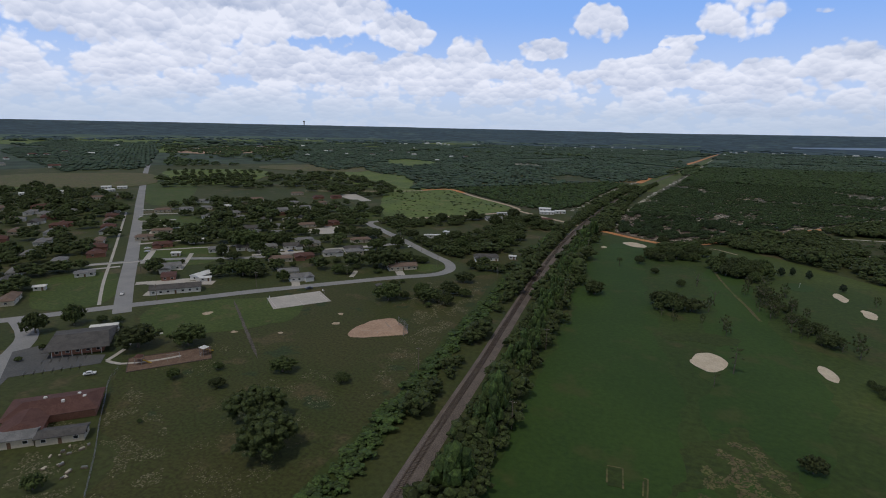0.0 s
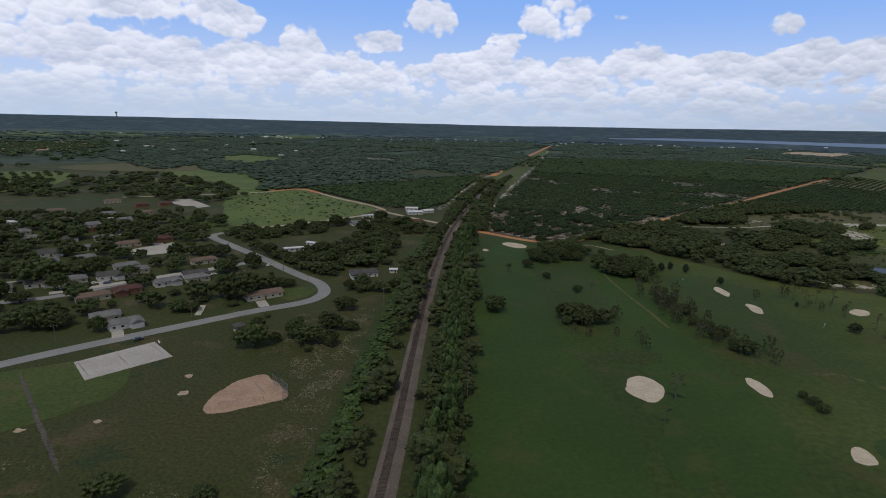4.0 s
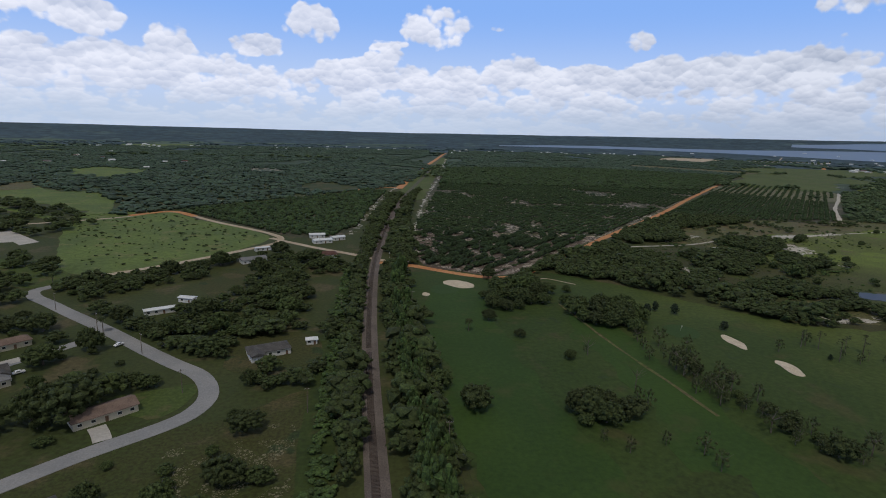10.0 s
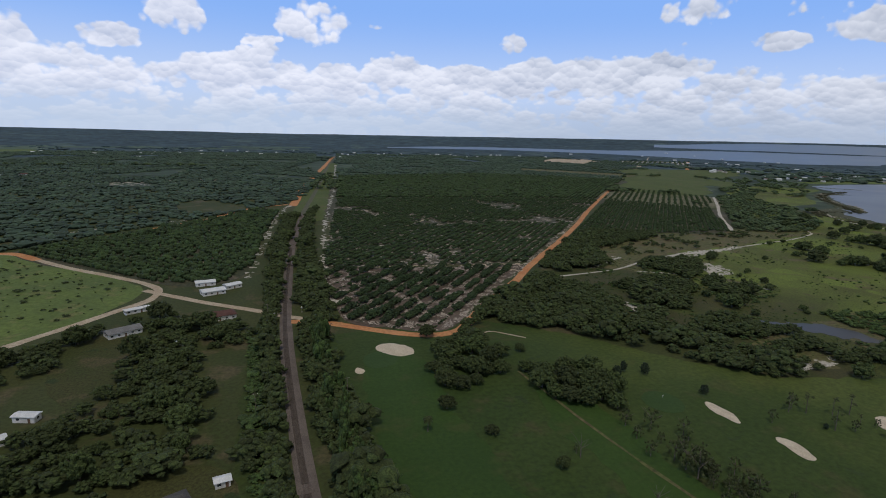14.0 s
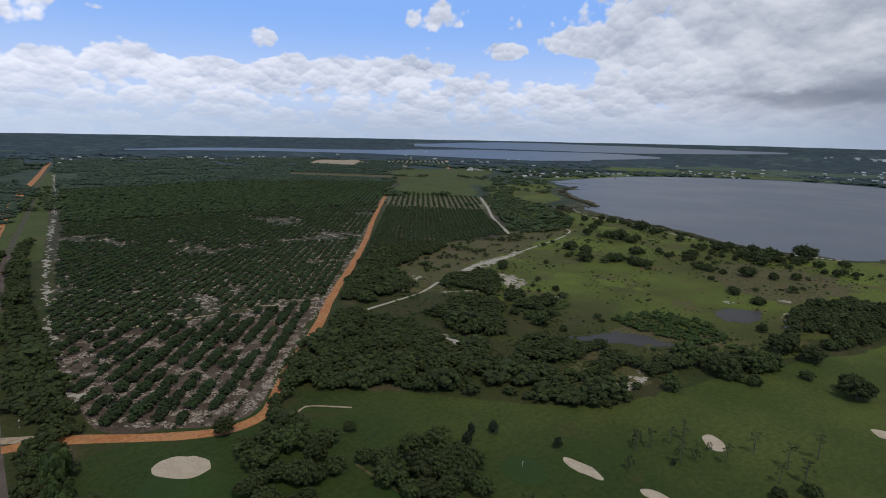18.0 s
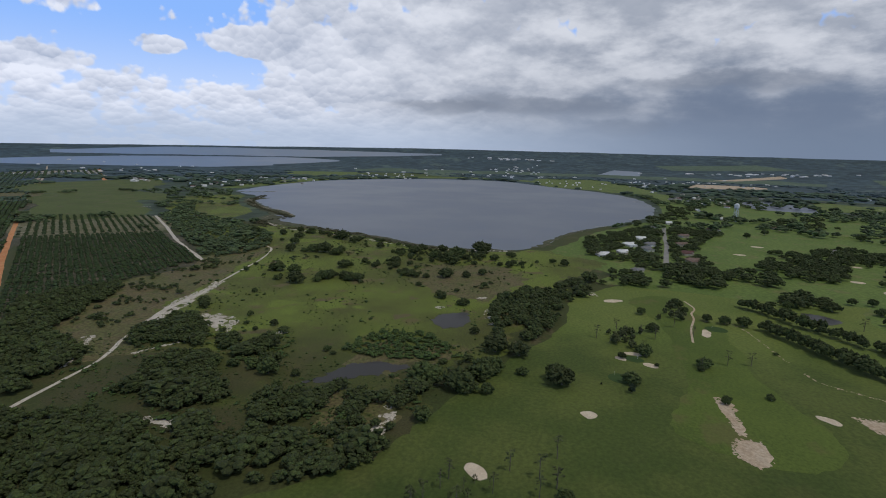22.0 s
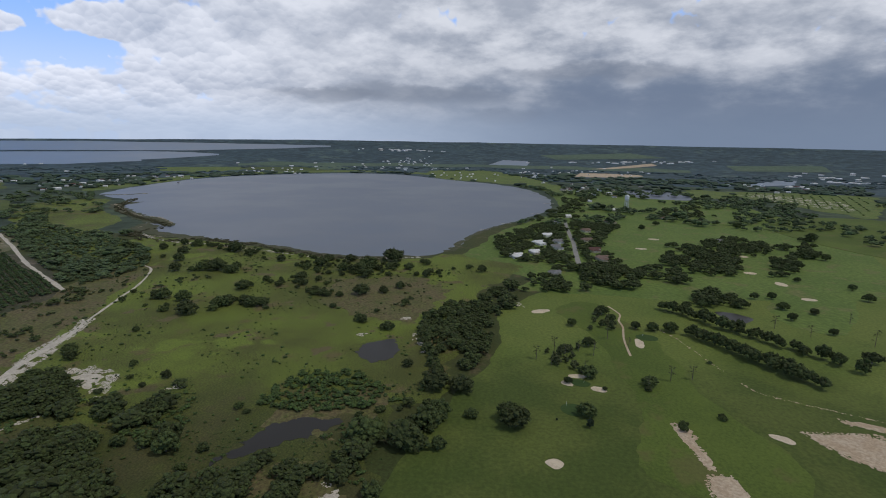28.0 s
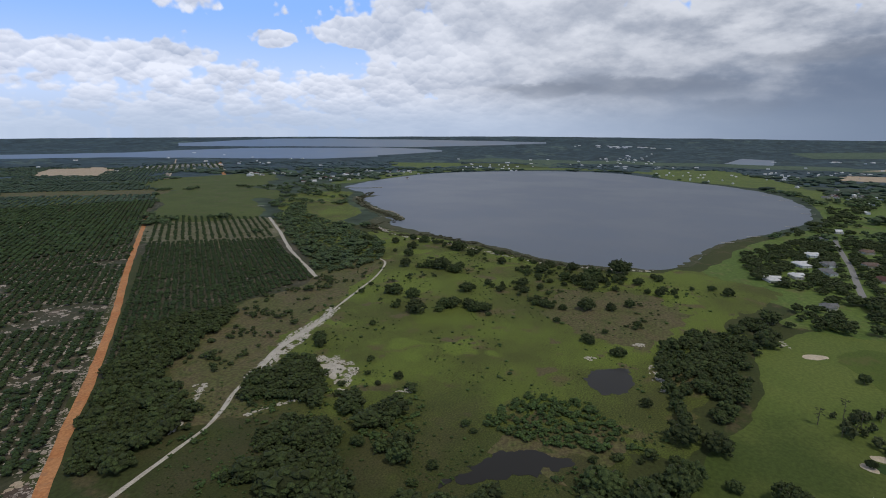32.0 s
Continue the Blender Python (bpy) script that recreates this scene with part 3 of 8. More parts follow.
def crown(seed, lumps, fine, tufts, flat=0.62, tuft=0.07, lift=0.0, thin=1.0):
    """A tree crown of radius about 1 round its middle: a dark core, many small ragged lumps of foliage over it, and loose tufts of leaves."""
    g = np.random.default_rng(seed)
    shapes = MID if fine else LOW
    v, f = LOW[seed % 8]
    vs, fs, n = [v * np.array([0.74, 0.74, 0.68 * flat]) * (1.0 if thin == 1.0 else 0.2)], [f], len(v)
    for k in range(lumps):
        t = (k + 0.5) / lumps
        up = 1.0 - 1.5 * t
        ang = k * 2.399 + g.uniform(-0.5, 0.5)
        wide = 1.0 + 0.16 * math.sin(2 * ang + seed) + 0.10 * math.sin(5 * ang + 2 * seed)
        rim = math.sqrt(max(0.0, 1 - up * up)) * g.uniform(0.62, 0.92) * wide
        c = np.array([rim * math.cos(ang), rim * math.sin(ang), up * flat * g.uniform(0.62, 0.95)])
        r = thin * g.uniform(0.65, 1.25) * min(0.42, 1.25 / math.sqrt(lumps))
        v, f = shapes[g.integers(len(shapes))]
        v = v * np.array([r, r, r * g.uniform(0.7, 0.95)])
        v = v * g.uniform(0.74, 1.26, (len(v), 1)) + c
        vs.append(v)
        fs.append(f + n)
        n += len(v)
        m = tufts // lumps
        pick = g.integers(len(v), size=m)
        base = c + (v[pick] - c) * g.uniform(0.85, 1.3, (m, 1))
        tri = base[:, None, :] + g.normal(0, tuft, (m, 3, 3))
        vs.append(tri.reshape(-1, 3))
        fs.append(np.arange(3 * m).reshape(-1, 3) + n)
        n += 3 * m
    v = np.concatenate(vs)
    v[:, 2] += lift
    return v, np.concatenate(fs)


WOOD = [crown(s + 50, 15, False, 150, 0.66, 0.060) for s in range(8)]
BUSH = [crown(s + 80, 8, False, 48, 0.60, 0.075) for s in range(8)]
SMALL = [crown(s + 90, 5, False, 15, 0.62, 0.09) for s in range(8)]
OAKC = [crown(s + 140, 22, False, 264, 0.66, 0.050) for s in range(8)]
SPIRE = [crown(s + 110, 9, False, 90, 1.15, 0.08) for s in range(6)]


def clumps(name, pts, width, height, mat, rng, shapes=LOW, lift=0.42, spread=0.3):
    """Many crowns joined into one mesh. width and height: means; spread: how far they vary."""
    vs, fs, n = [], [], 0
    for x, y in pts:
        k = math.exp(rng.normal(0, spread))
        v, f = shapes[rng.integers(len(shapes))]
        a = rng.uniform(0, 6.28)
        c, s = math.cos(a), math.sin(a)
        w, h = width * k * 0.5, height * k ** 0.7 * 0.5 * rng.uniform(0.85, 1.2)
        ww = np.c_[(v[:, 0] * c - v[:, 1] * s) * w + x, (v[:, 0] * s + v[:, 1] * c) * w + y, v[:, 2] * h + h * lift * 2 + rise(x, y)]
        vs.append(ww)
        fs.append(f + n)
        n += len(v)
    return tri_mesh(name, np.concatenate(vs), np.concatenate(fs), mat, False)


def stuff(name, me, label, category):
    return tagged(new(name, me), label, category, kind="stuff")


def patchy(name, pts, width, mat, label, category, share=0.5, size=2.2, z=0.14, seed=1, poly=False, kind="structure", group="", cut=-0.22):
    """Broken bare ground: many small uneven scraps along a line or over an area, as one sheet."""
    g = np.random.default_rng(seed)
    if poly:
        spots = [q for q in scatter(pts, size * 1.05, g, 0.6, share) if noise.noise(Vector((q[0] * 0.12, q[1] * 0.12, seed))) > cut]
    else:
        line = curve_points(pts, size * 1.6)
        spots = []
        for i, p in enumerate(line):
            d = (line[min(i + 1, len(line) - 1)] - line[max(i - 1, 0)]).normalized()
            for _ in range(max(1, int(width / size))):
                if g.random() < share and noise.noise(Vector((p.x * 0.03, p.y * 0.03, seed))) > -0.25:
                    o = g.uniform(-0.5, 0.5) * width
                    spots.append((p.x - d.y * o, p.y + d.x * o))
    verts, tris = [], []
    for x, y in spots:
        k, n0 = g.integers(7, 11), len(verts)
        r, a0, sq = size * math.exp(g.normal(-0.1, 0.4)), g.uniform(0, 6.28), g.uniform(0.5, 1.0)
        zz = z + g.uniform(0, 0.02)
        verts.append((x, y, zz))
        for j in range(k):
            a = 6.2832 * j / k
            u, v = math.cos(a) * r * g.uniform(0.55, 1.1), math.sin(a) * r * sq * g.uniform(0.55, 1.1)
            verts.append((x + u * math.cos(a0) - v * math.sin(a0), y + u * math.sin(a0) + v * math.cos(a0), zz - 0.02))
            tris.append((n0, n0 + 1 + j, n0 + 1 + (j + 1) % k))
    return tagged(new(name, tri_mesh(name, verts, tris, mat, False)), label, category, group, kind)


rng = np.random.default_rng(7)

# ---------------------------------------------------------------- the land


def make_ground():
    radii = [0, 120, 260, 420, 620, 860, 1150, 1500, 1900, 2300, 2700, 3000, 3200, 3350, 3500, 3650, 3800, 3950, 4100, 4250, 4400, 4530, 4640]
    n = 180
    verts, faces = [(0, 150, 0)], []
    for r in radii[1:]:
        for k in range(n):
            a = 2 * math.pi * k / n
            x, y = r * math.sin(a), 150 + r * math.cos(a)
            z = rise(x, y)
            if r > 4500:
                z += 3.5 * noise.noise(Vector((x * 0.004, y * 0.004, 1.0)))
            verts.append((x, y, z))
    for k in range(n):
        faces.append((0, 1 + (k + 1) % n, 1 + k))
    for i in range(len(radii) - 2):
        a, b = 1 + i * n, 1 + (i + 1) * n
        for k in range(n):
            faces.append((a + k, a + (k + 1) % n, b + (k + 1) % n, b + k))
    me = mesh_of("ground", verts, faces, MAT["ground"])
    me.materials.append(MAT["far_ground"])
    me.materials.append(MAT["hazy_country"])
    # the two outer rings take the haze-tinted colours
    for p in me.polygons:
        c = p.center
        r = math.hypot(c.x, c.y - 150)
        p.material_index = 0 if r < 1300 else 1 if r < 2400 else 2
    ob = structure("ground", me, "flat grassy ground, haze-blue in colour towards a wooded horizon", "ground")
    # upward faces
    bm = bmesh.new()
    bm.from_mesh(me)
    bmesh.ops.recalc_face_normals(bm, faces=bm.faces)
    if sum(f.normal.z for f in bm.faces) < 0:
        bmesh.ops.reverse_faces(bm, faces=bm.faces)
    bm.to_mesh(me)
    bm.free()
    return ob


make_ground()

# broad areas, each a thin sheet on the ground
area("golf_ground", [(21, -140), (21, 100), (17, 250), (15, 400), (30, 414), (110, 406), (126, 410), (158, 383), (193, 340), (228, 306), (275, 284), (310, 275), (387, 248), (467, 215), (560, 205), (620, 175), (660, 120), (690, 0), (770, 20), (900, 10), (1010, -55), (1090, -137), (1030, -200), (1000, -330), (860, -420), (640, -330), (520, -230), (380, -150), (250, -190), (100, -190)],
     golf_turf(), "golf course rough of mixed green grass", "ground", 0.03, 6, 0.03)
area("park_ground", [(-18, -170), (-20, 0), (-24, 120), (-27, 230), (-58, 214), (-80, 204), (-104, 184), (-155, 127), (-190, 86), (-168, 62), (-135, 26), (-104, -6), (-74, -31), (-60, -170)],
     MAT["park"], "worn park lawn with dry patches", "ground", 0.03, 2, 0.05)
area("pasture", [(-330, 676), (-240, 692), (-172, 622), (-105, 552), (-117, 490), (-150, 440), (-205, 412), (-262, 500)], MAT["pasture"], "bright green rough pasture with small weeds", "field", 0.05, 3, 0.03)
area("meadow", [(225, 330), (205, 400), (240, 500), (320, 590), (450, 655), (600, 672), (700, 650), (790, 690), (880, 770), (905, 700), (870, 600), (832, 515), (794, 443), (784, 377), (798, 305), (830, 262), (760, 178), (650, 212), (560, 236), (440, 246), (330, 296), (270, 291)], MAT["meadow"], "open meadow of yellow-green grass and weeds", "meadow", 0.05, 24, 0.03)
for n, pts in enumerate([
        [(610, 400), (670, 385), (690, 310), (640, 265), (560, 280), (520, 305), (545, 345)],
        [(300, 560), (350, 600), (440, 620), (420, 570), (340, 520), (290, 510)],
        [(270, 345), (300, 340), (290, 300), (250, 300), (230, 330)],
        [(330, 345), (380, 330), (400, 300), (360, 290)]]):
    area("dry_grass", pts, MAT["dry"], "patch of dry brownish grass in the meadow", "grass", 0.09, 22, 0.05, 2.5, seed=n)
for n, pts in enumerate([
        [(25, -130), (78, -130), (82, 40), (66, 200), (60, 300), (62, 360), (44, 372), (26, 350), (24, 150)],
        [(100, 40), (132, 110), (126, 220), (126, 290), (116, 330), (100, 300), (98, 200), (86, 80)],
        [(300, 150), (400, 128), (500, 130), (580, 150), (600, 110), (500, 84), (400, 80), (300, 70)],
        [(640, 170), (680, 60), (720, 60), (690, 160)],
        [(770, 10), (900, -20), (1000, -70), (960, -110), (800, -40)],
        [(560, -60), (700, -110), (860, -160), (900, -230), (700, -200), (540, -110)]]):
    # the first two get the cloud-shaded colour, the rest the sunlit ones
    area("fairway", pts, MAT["fairway" if n < 2 else "fairway_lit" if n < 3 else "village"], "mown green golf fairway", "fairway", 0.07 + 0.005 * n, 8, 0.03, seed=n, group="golf fairways")

# the lake and other water
lake = area("lake", [(1487, 1226), (1646, 1273), (1931, 1282), (2218, 1207), (2413, 1043), (2562, 829), (2562, 568), (2282, 300), (2101, 127), (1874, 27), (1589, 4), (1371, 44), (1235, 106), (1122, 168), (1035, 215), (931, 245), (842, 269), (806, 308), (790, 377), (800, 443), (840, 513), (874, 596), (902, 681), (938, 768), (1000, 830), (1090, 850), (1159, 932), (1268, 1032), (1380, 1090)],
            MAT["lake"], "large grey round lake with calm rippled water", "lake", 0.12, 10, 0.02, 12)
for n, pts in enumerate([
        [(815, 320), (800, 380), (812, 440), (850, 510), (884, 590), (866, 598), (832, 516), (792, 446), (780, 377), (797, 308)],
        [(880, 590), (915, 680), (960, 770), (1010, 800), (1040, 835), (990, 835), (930, 775), (893, 684), (868, 600)],
        [(1020, 775), (1085, 835), (1170, 935), (1280, 1030), (1350, 1030), (1330, 1060), (1250, 1050), (1140, 945), (1050, 850)],
        [(845, 262), (930, 240), (1030, 210), (1110, 165), (1115, 172), (1036, 219), (932, 250), (848, 273)]]):
    area("shore_reeds", pts, MAT["marsh"], "strip of brown marsh reeds along the lake shore", "reeds", 0.2, 9, 0.05, 8, seed=n)
area("pond_1", [(301, 366), (327, 359), (347, 347), (351, 322), (346, 312), (333, 326), (320, 345), (309, 358)], MAT["pond"], "dark shallow pond in the meadow", "pond", 0.13, 7, 0.12, 1.2)
area("pond_2", [(456, 323), (474, 320), (481, 300), (449, 294), (436, 305), (440, 317)], MAT["pond"], "small dark pond in the meadow", "pond", 0.13, 6, 0.12, 1.2)
area("pond_3", [(585, -6), (583, -24), (566, -34), (553, -16)], MAT["pond"], "small dark pond among golf trees", "pond", 0.13, 2, 0.1, 3)
area("cove", [(1902, -277), (1991, -399), (1792, -457), (1669, -400), (1722, -278)], MAT["lake"], "narrow pond behind the water tower", "pond", 0.12, 8, 0.02, 10)


def polar_sheet(name, a0, a1, inner, outer, mat, label, category, z=0.8, n=60, m=8):
    """A sheet on the rising far land between two distances, over a range of directions."""
    verts, faces = [], []
    for i in range(n + 1):
        a = a0 + (a1 - a0) * i / n
        r0, r1 = inner(a), outer(a)
        for j in range(m + 1):
            r = r0 + (r1 - r0) * j / m
            x, y = r * math.sin(radians(a)), 150 + r * math.cos(radians(a))
            verts.append((x, y, rise(x, y) + z))
    for i in range(n):
        for j in range(m):
            k = i * (m + 1) + j
            faces.append((k, k + 1, k + m + 2, k + m + 1))
    return structure(name, mesh_of(name, verts, faces, mat), label, category)


def wave(a, seed, k):
    return k * noise.noise(Vector((a * 0.25, seed, 0.0))) + 0.4 * k * noise.noise(Vector((a * 0.9, seed, 3.0)))


NEAR_A = ([13, 25, 36, 45, 52, 58], [3500, 3560, 3540, 3430, 3385, 3500])
FAR_A = ([13, 22, 35, 42, 48, 58], [3570, 3743, 3760, 3930, 3980, 3985])
NEAR_B = ([45, 54, 57, 60, 64.5], [3420, 3425, 3540, 3620, 3790])
FAR_B = ([45, 58, 62, 64.5], [3985, 3985, 3960, 3850])
NEAR_C = ([40, 48, 62, 70, 75], [4120, 4060, 4030, 4150, 4270])
FAR_C = ([40, 49, 56, 65, 75], [4300, 4540, 4500, 4420, 4320])
LAKES = [(13, 58, NEAR_A, FAR_A, 1), (45, 64.5, NEAR_B, FAR_B, 2), (40, 75, NEAR_C, FAR_C, 3)]
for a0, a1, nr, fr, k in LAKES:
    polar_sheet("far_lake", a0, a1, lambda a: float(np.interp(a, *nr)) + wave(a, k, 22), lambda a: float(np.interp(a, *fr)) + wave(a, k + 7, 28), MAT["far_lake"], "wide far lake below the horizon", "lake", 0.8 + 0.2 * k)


def on_far_lake(x, y):
    r, a = math.hypot(x, y - 150), math.degrees(math.atan2(x, y - 150))
    return any(a0 < a < a1 and np.interp(a, *nr) - 25 < r < np.interp(a, *fr) + 30 for a0, a1, nr, fr, _ in LAKES)


# ---------------------------------------------------------------- roads and tracks
ribbon("main_road", [(-1545, 1291), (-1296, 1065), (-900, 702), (-568, 406), (-429, 284), (-302, 172), (-241, 117), (-192, 74)], 9.0, MAT["asphalt"], "straight grey asphalt road through the suburb", "road", 0.10)
ribbon("park_road", [(-236, 40), (-221, 58), (-203, 80), (-181, 104), (-152, 137), (-114, 176), (-95, 195), (-76, 211), (-69, 221), (-68, 234), (-76, 250), (-91, 263), (-109, 279), (-138, 306), (-168, 332), (-187, 349), (-201, 361), (-208, 374), (-198, 389), (-185, 401)], 7.4, MAT["asphalt"], "curving grey asphalt road beside the park", "road", 0.14, 4)
ribbon("west_road", [(-230, 47), (-204, 35), (-187, 18), (-160, -14), (-130, -60)], 9.0, MAT["asphalt"], "grey asphalt side road", "road", 0.12)
ribbon("second_road", [(-300, 130), (-262, 170), (-213, 200), (-186, 238), (-160, 264), (-135, 297)], 6.5, MAT["asphalt"], "narrow grey residential road", "road", 0.12)
ribbon("dirt_road", [(-420, 560), (-289, 641), (-243, 693), (-172, 625), (-101, 556), (-92, 520), (-112, 490), (-150, 444), (-196, 398)], 6.0, MAT["pale_dirt"], "orange dirt road round the pasture", "road", 0.10, 6, 0.3)
ribbon("dirt_corner", [(-275, 662), (-243, 696), (-205, 662)], 9.0, MAT["orange"], "orange clay corner of the dirt road", "road", 0.16, 5, 0.3)
ribbon("crossing_road", [(-101, 540), (-60, 502), (-25, 474), (-3, 455), (10, 446)], 5.5, MAT["pale_dirt"], "pale dirt road crossing the railway", "road", 0.12, 5, 0.2)
ribbon("rail_clay_road", [(34, 990), (50, 1100), (84, 1330), (140, 1640), (211, 2021), (320, 2640)], 13.0, MAT["orange"], "orange clay road beside the railway", "road", 0.10, 20, 0.3)
patchy("rail_sand_path", [(30, 470), (33, 559), (48, 700), (69, 842), (95, 1010), (131, 1234), (190, 1640), (246, 2029)], 5.0, MAT["sand"], "pale broken sandy track between railway and grove", "path", 1.0, 2.6)
patchy("west_sand_path", [(-30, 560), (-22, 620), (-12, 720), (4, 860), (30, 1000)], 6.0, MAT["sand"], "pale broken sandy track west of the railway", "path", 0.35, 2.0, seed=2)
ribbon("clay_road", [(-6, 446), (19, 437), (51, 413), (76, 400), (94, 402), (104, 411), (118, 428), (136, 450), (178, 494), (235, 562), (299, 632), (400, 748), (496, 866), (660, 1060), (850, 1280)], 7.0, MAT["orange"], "long straight orange clay road along the grove", "road", 0.12, 6, 0.25)
patchy("road_sand", [(112, 424), (136, 454), (178, 498), (235, 566), (299, 637), (400, 752), (496, 870)], 11.0, MAT["grove_sand"], "pale sand spilled along the clay road", "sand", 0.35, 0.9, 0.10, 301)
ribbon("far_clay_road", [(1250, 1440), (1412, 1622), (1800, 2060), (2230, 2520)], 14.0, MAT["orange"], "far orange clay road between groves", "road", 0.1, 20, 0.3)
ribbon("left_clay_road", [(-137, 811), (-79, 880), (-30, 970), (28, 1010)], 7.0, MAT["orange"], "orange clay track through the western grove", "road", 0.1, 10, 0.4)
ribbon("meadow_trail", [(200, 500), (228, 506), (264, 511), (300, 518), (336, 535), (367, 543), (407, 557), (462, 564), (518, 579), (579, 592), (628, 603), (692, 627), (711, 647)], 2.6, MAT["sand"], "white sandy trail across the meadow", "path", 0.13, 6, 0.8)
patchy("trail_fan", [(370, 543), (390, 552), (411, 559), (426, 563), (446, 567), (466, 570), (491, 576), (468, 565), (444, 556), (428, 549), (411, 548), (392, 544), (374, 539)], 0, MAT["sand"], "wide fan of white sand on the trail", "path", 0.85, 0.9, 0.15, 211, True, cut=-0.1)
ribbon("meadow_trail_wide", [(372, 547), (407, 558), (440, 564), (470, 566), (505, 577)], 4.6, MAT["sand"], "wide white sandy part of the trail", "path", 0.16, 5, 0.9, seed=4)
ribbon("grove_track", [(593, 662), (700, 790), (810, 905), (925, 1030)], 5.0, MAT["sand"], "pale sandy track beside the grove", "path", 0.1, 8, 0.6)
ribbon("village_road", [(1180, 36), (1126, 44), (1030, 55), (945, 64), (850, 78), (762, 90)], 7.0, MAT["asphalt"], "grey village road under trees", "road", 0.1, 10)
ribbon("cart_path", [(595, 96), (569, 91), (550, 97), (532, 98), (500, 106), (464, 111)], 1.7, MAT["pale_dirt"], "pale golf cart path", "path", 0.12, 5, 0.3)
patchy("cart_path", [(530, 70), (514, 62), (475, 56), (442, 51), (414, 46), (400, 36), (371, -14)], 1.4, MAT["pale_dirt"], "thin broken pale golf cart path", "path", 0.8, 0.8, 0.14, 77)
ribbon("worn_path", [(106, 339), (109, 305), (112, 275), (116, 247), (119, 228), (122, 204)], 1.5, MAT["dry"], "faint worn path along the fairway", "path", 0.13, 4, 0.7, seed=8)

for n, pts in enumerate([
        [(401, 520), (410, 500), (398, 482), (366, 472), (380, 490), (386, 508)], [(225, 451), (233, 442), (222, 436)], [(210, 430), (214, 408), (206, 405)],
        [(237, 428), (243, 408), (234, 408)], [(250, 326), (258, 318), (254, 310), (246, 318)], [(258, 310), (268, 300), (256, 298)], [(278, 308), (285, 300), (277, 298)],
        [(492, 334), (496, 327), (488, 326)], [(500, 284), (488, 278), (462, 264), (458, 274), (478, 282)], [(328, 566), (334, 560), (322, 555)], [(300, 540), (296, 530), (280, 530), (288, 540)],
        [(380, 436), (392, 430), (384, 426)], [(588, 196), (598, 186), (584, 182)], [(535, 300), (545, 294), (534, 290)]]):
    patchy("sand_patch", [(x * 1.25 - 0.25 * sum(p[0] for p in pts) / len(pts), y * 1.25 - 0.25 * sum(p[1] for p in pts) / len(pts)) for x, y in pts], 0, MAT["sand"], "scattered white sand scraps in the scrub", "sand", 0.55, 0.6, 0.14, n, True, "stuff", cut=0.0)
    area("sand_patch", [(x * 0.5 + 0.5 * sum(p[0] for p in pts) / len(pts), y * 0.5 + 0.5 * sum(p[1] for p in pts) / len(pts)) for x, y in pts], MAT["sand"], "bare white sand patch in the scrub", "sand", 0.12, 6, 0.12, 0.9, seed=n)


def blob(cx, cy, a, b, turn):
    """An oval outline: centre, half length, half width, heading of its length."""
    c, s = math.cos(radians(turn)), math.sin(radians(turn))
    return [(cx + a * math.cos(t) * s + b * math.sin(t) * c, cy + a * math.cos(t) * c - b * math.sin(t) * s) for t in np.linspace(0, 2 * math.pi, 10, endpoint=False)]


BUNKERS = [(148.8, 96.4, 5.2, 3.6, 20), (51, 384, 11.5, 8.2, -45), (26.5, 361.5, 4, 2.5, 0), (176.5, 274.5, 10, 3, 0), (182.5, 242.5, 9, 3.2, 0), (241, 245, 7, 4.5, 60), (314, 193, 5, 4.5, 0), (347, 60, 7, 3.5, 40),
           (571, 167, 10, 5, -30), (491, 95.5, 11, 3.5, 100), (410, 170, 5, 3, 60), (423, 160, 6, 3, 0), (403, 150, 5.5, 4, 30), (91.5, 134, 10.8, 7.5, 10), (138, 141, 8.5, 3.2, 0),
           (906, -34, 9, 6, 0), (996, -83, 9, 7, 0), (864, -170, 8, 6, 0), (758, -127, 8, 6, 0), (704, -137, 6, 10, 0), (640, -131, 8, 6, 0)]
for n, (cx, cy, a, b, turn) in enumerate(BUNKERS):
    area("sand_bunker", blob(cx, cy, a, b, turn), MAT["bunker"], "pale sand bunker in the golf course grass", "bunker", 0.16, 1.6, 0.12, 2, seed=n, kind="thing", group="golf bunkers")
for n, (cx, cy, r) in enumerate([(163.5, 98.9, 9), (40, 372, 11), (157, 290, 11), (373, 172, 9), (412, 161, 7), (506, 85, 9)]):
    area("putting_green", blob(cx, cy, r, r * 0.85, 20), MAT["green"], "smooth dark putting green", "green", 0.11, 1, 0.1, 3, seed=n, kind="thing", group="putting greens")
for n, pts in enumerate([
        [(357, 117), (352, 109), (331, 111), (320, 111), (314, 114), (330, 116), (344, 116)], [(307, 118), (308, 107), (294, 104), (284, 113), (294, 122)],
        [(352, 40), (352, 4), (335, 0), (310, 10), (322, 24), (331, 33)], [(372, 10), (362, -16), (358, -14), (364, 8)]]):
    area("bare_sand", pts, MAT["pale_dirt"], "worn sandy bare ground on the golf course", "sand", 0.12, 3, 0.12, 2.0, seed=n, kind="thing", group="bare golf ground")
    patchy("bare_sand", [(x * 1.25 - 0.25 * sum(p[0] for p in pts) / len(pts), y * 1.25 - 0.25 * sum(p[1] for p in pts) / len(pts)) for x, y in pts], 0, MAT["pale_dirt"], "scattered sandy scraps on the golf course", "sand", 0.5, 0.9, 0.15, n + 30, True, "stuff")

# ---------------------------------------------------------------- railway
RAIL = [(13, -150), (3, 0), (-0.7, 95), (-3.5, 150), (-7.0, 236), (-8.4, 320), (-7.0, 420), (-1, 520), (12, 670), (32, 830), (52, 962), (107, 1295), (221, 2024), (350, 2750)]


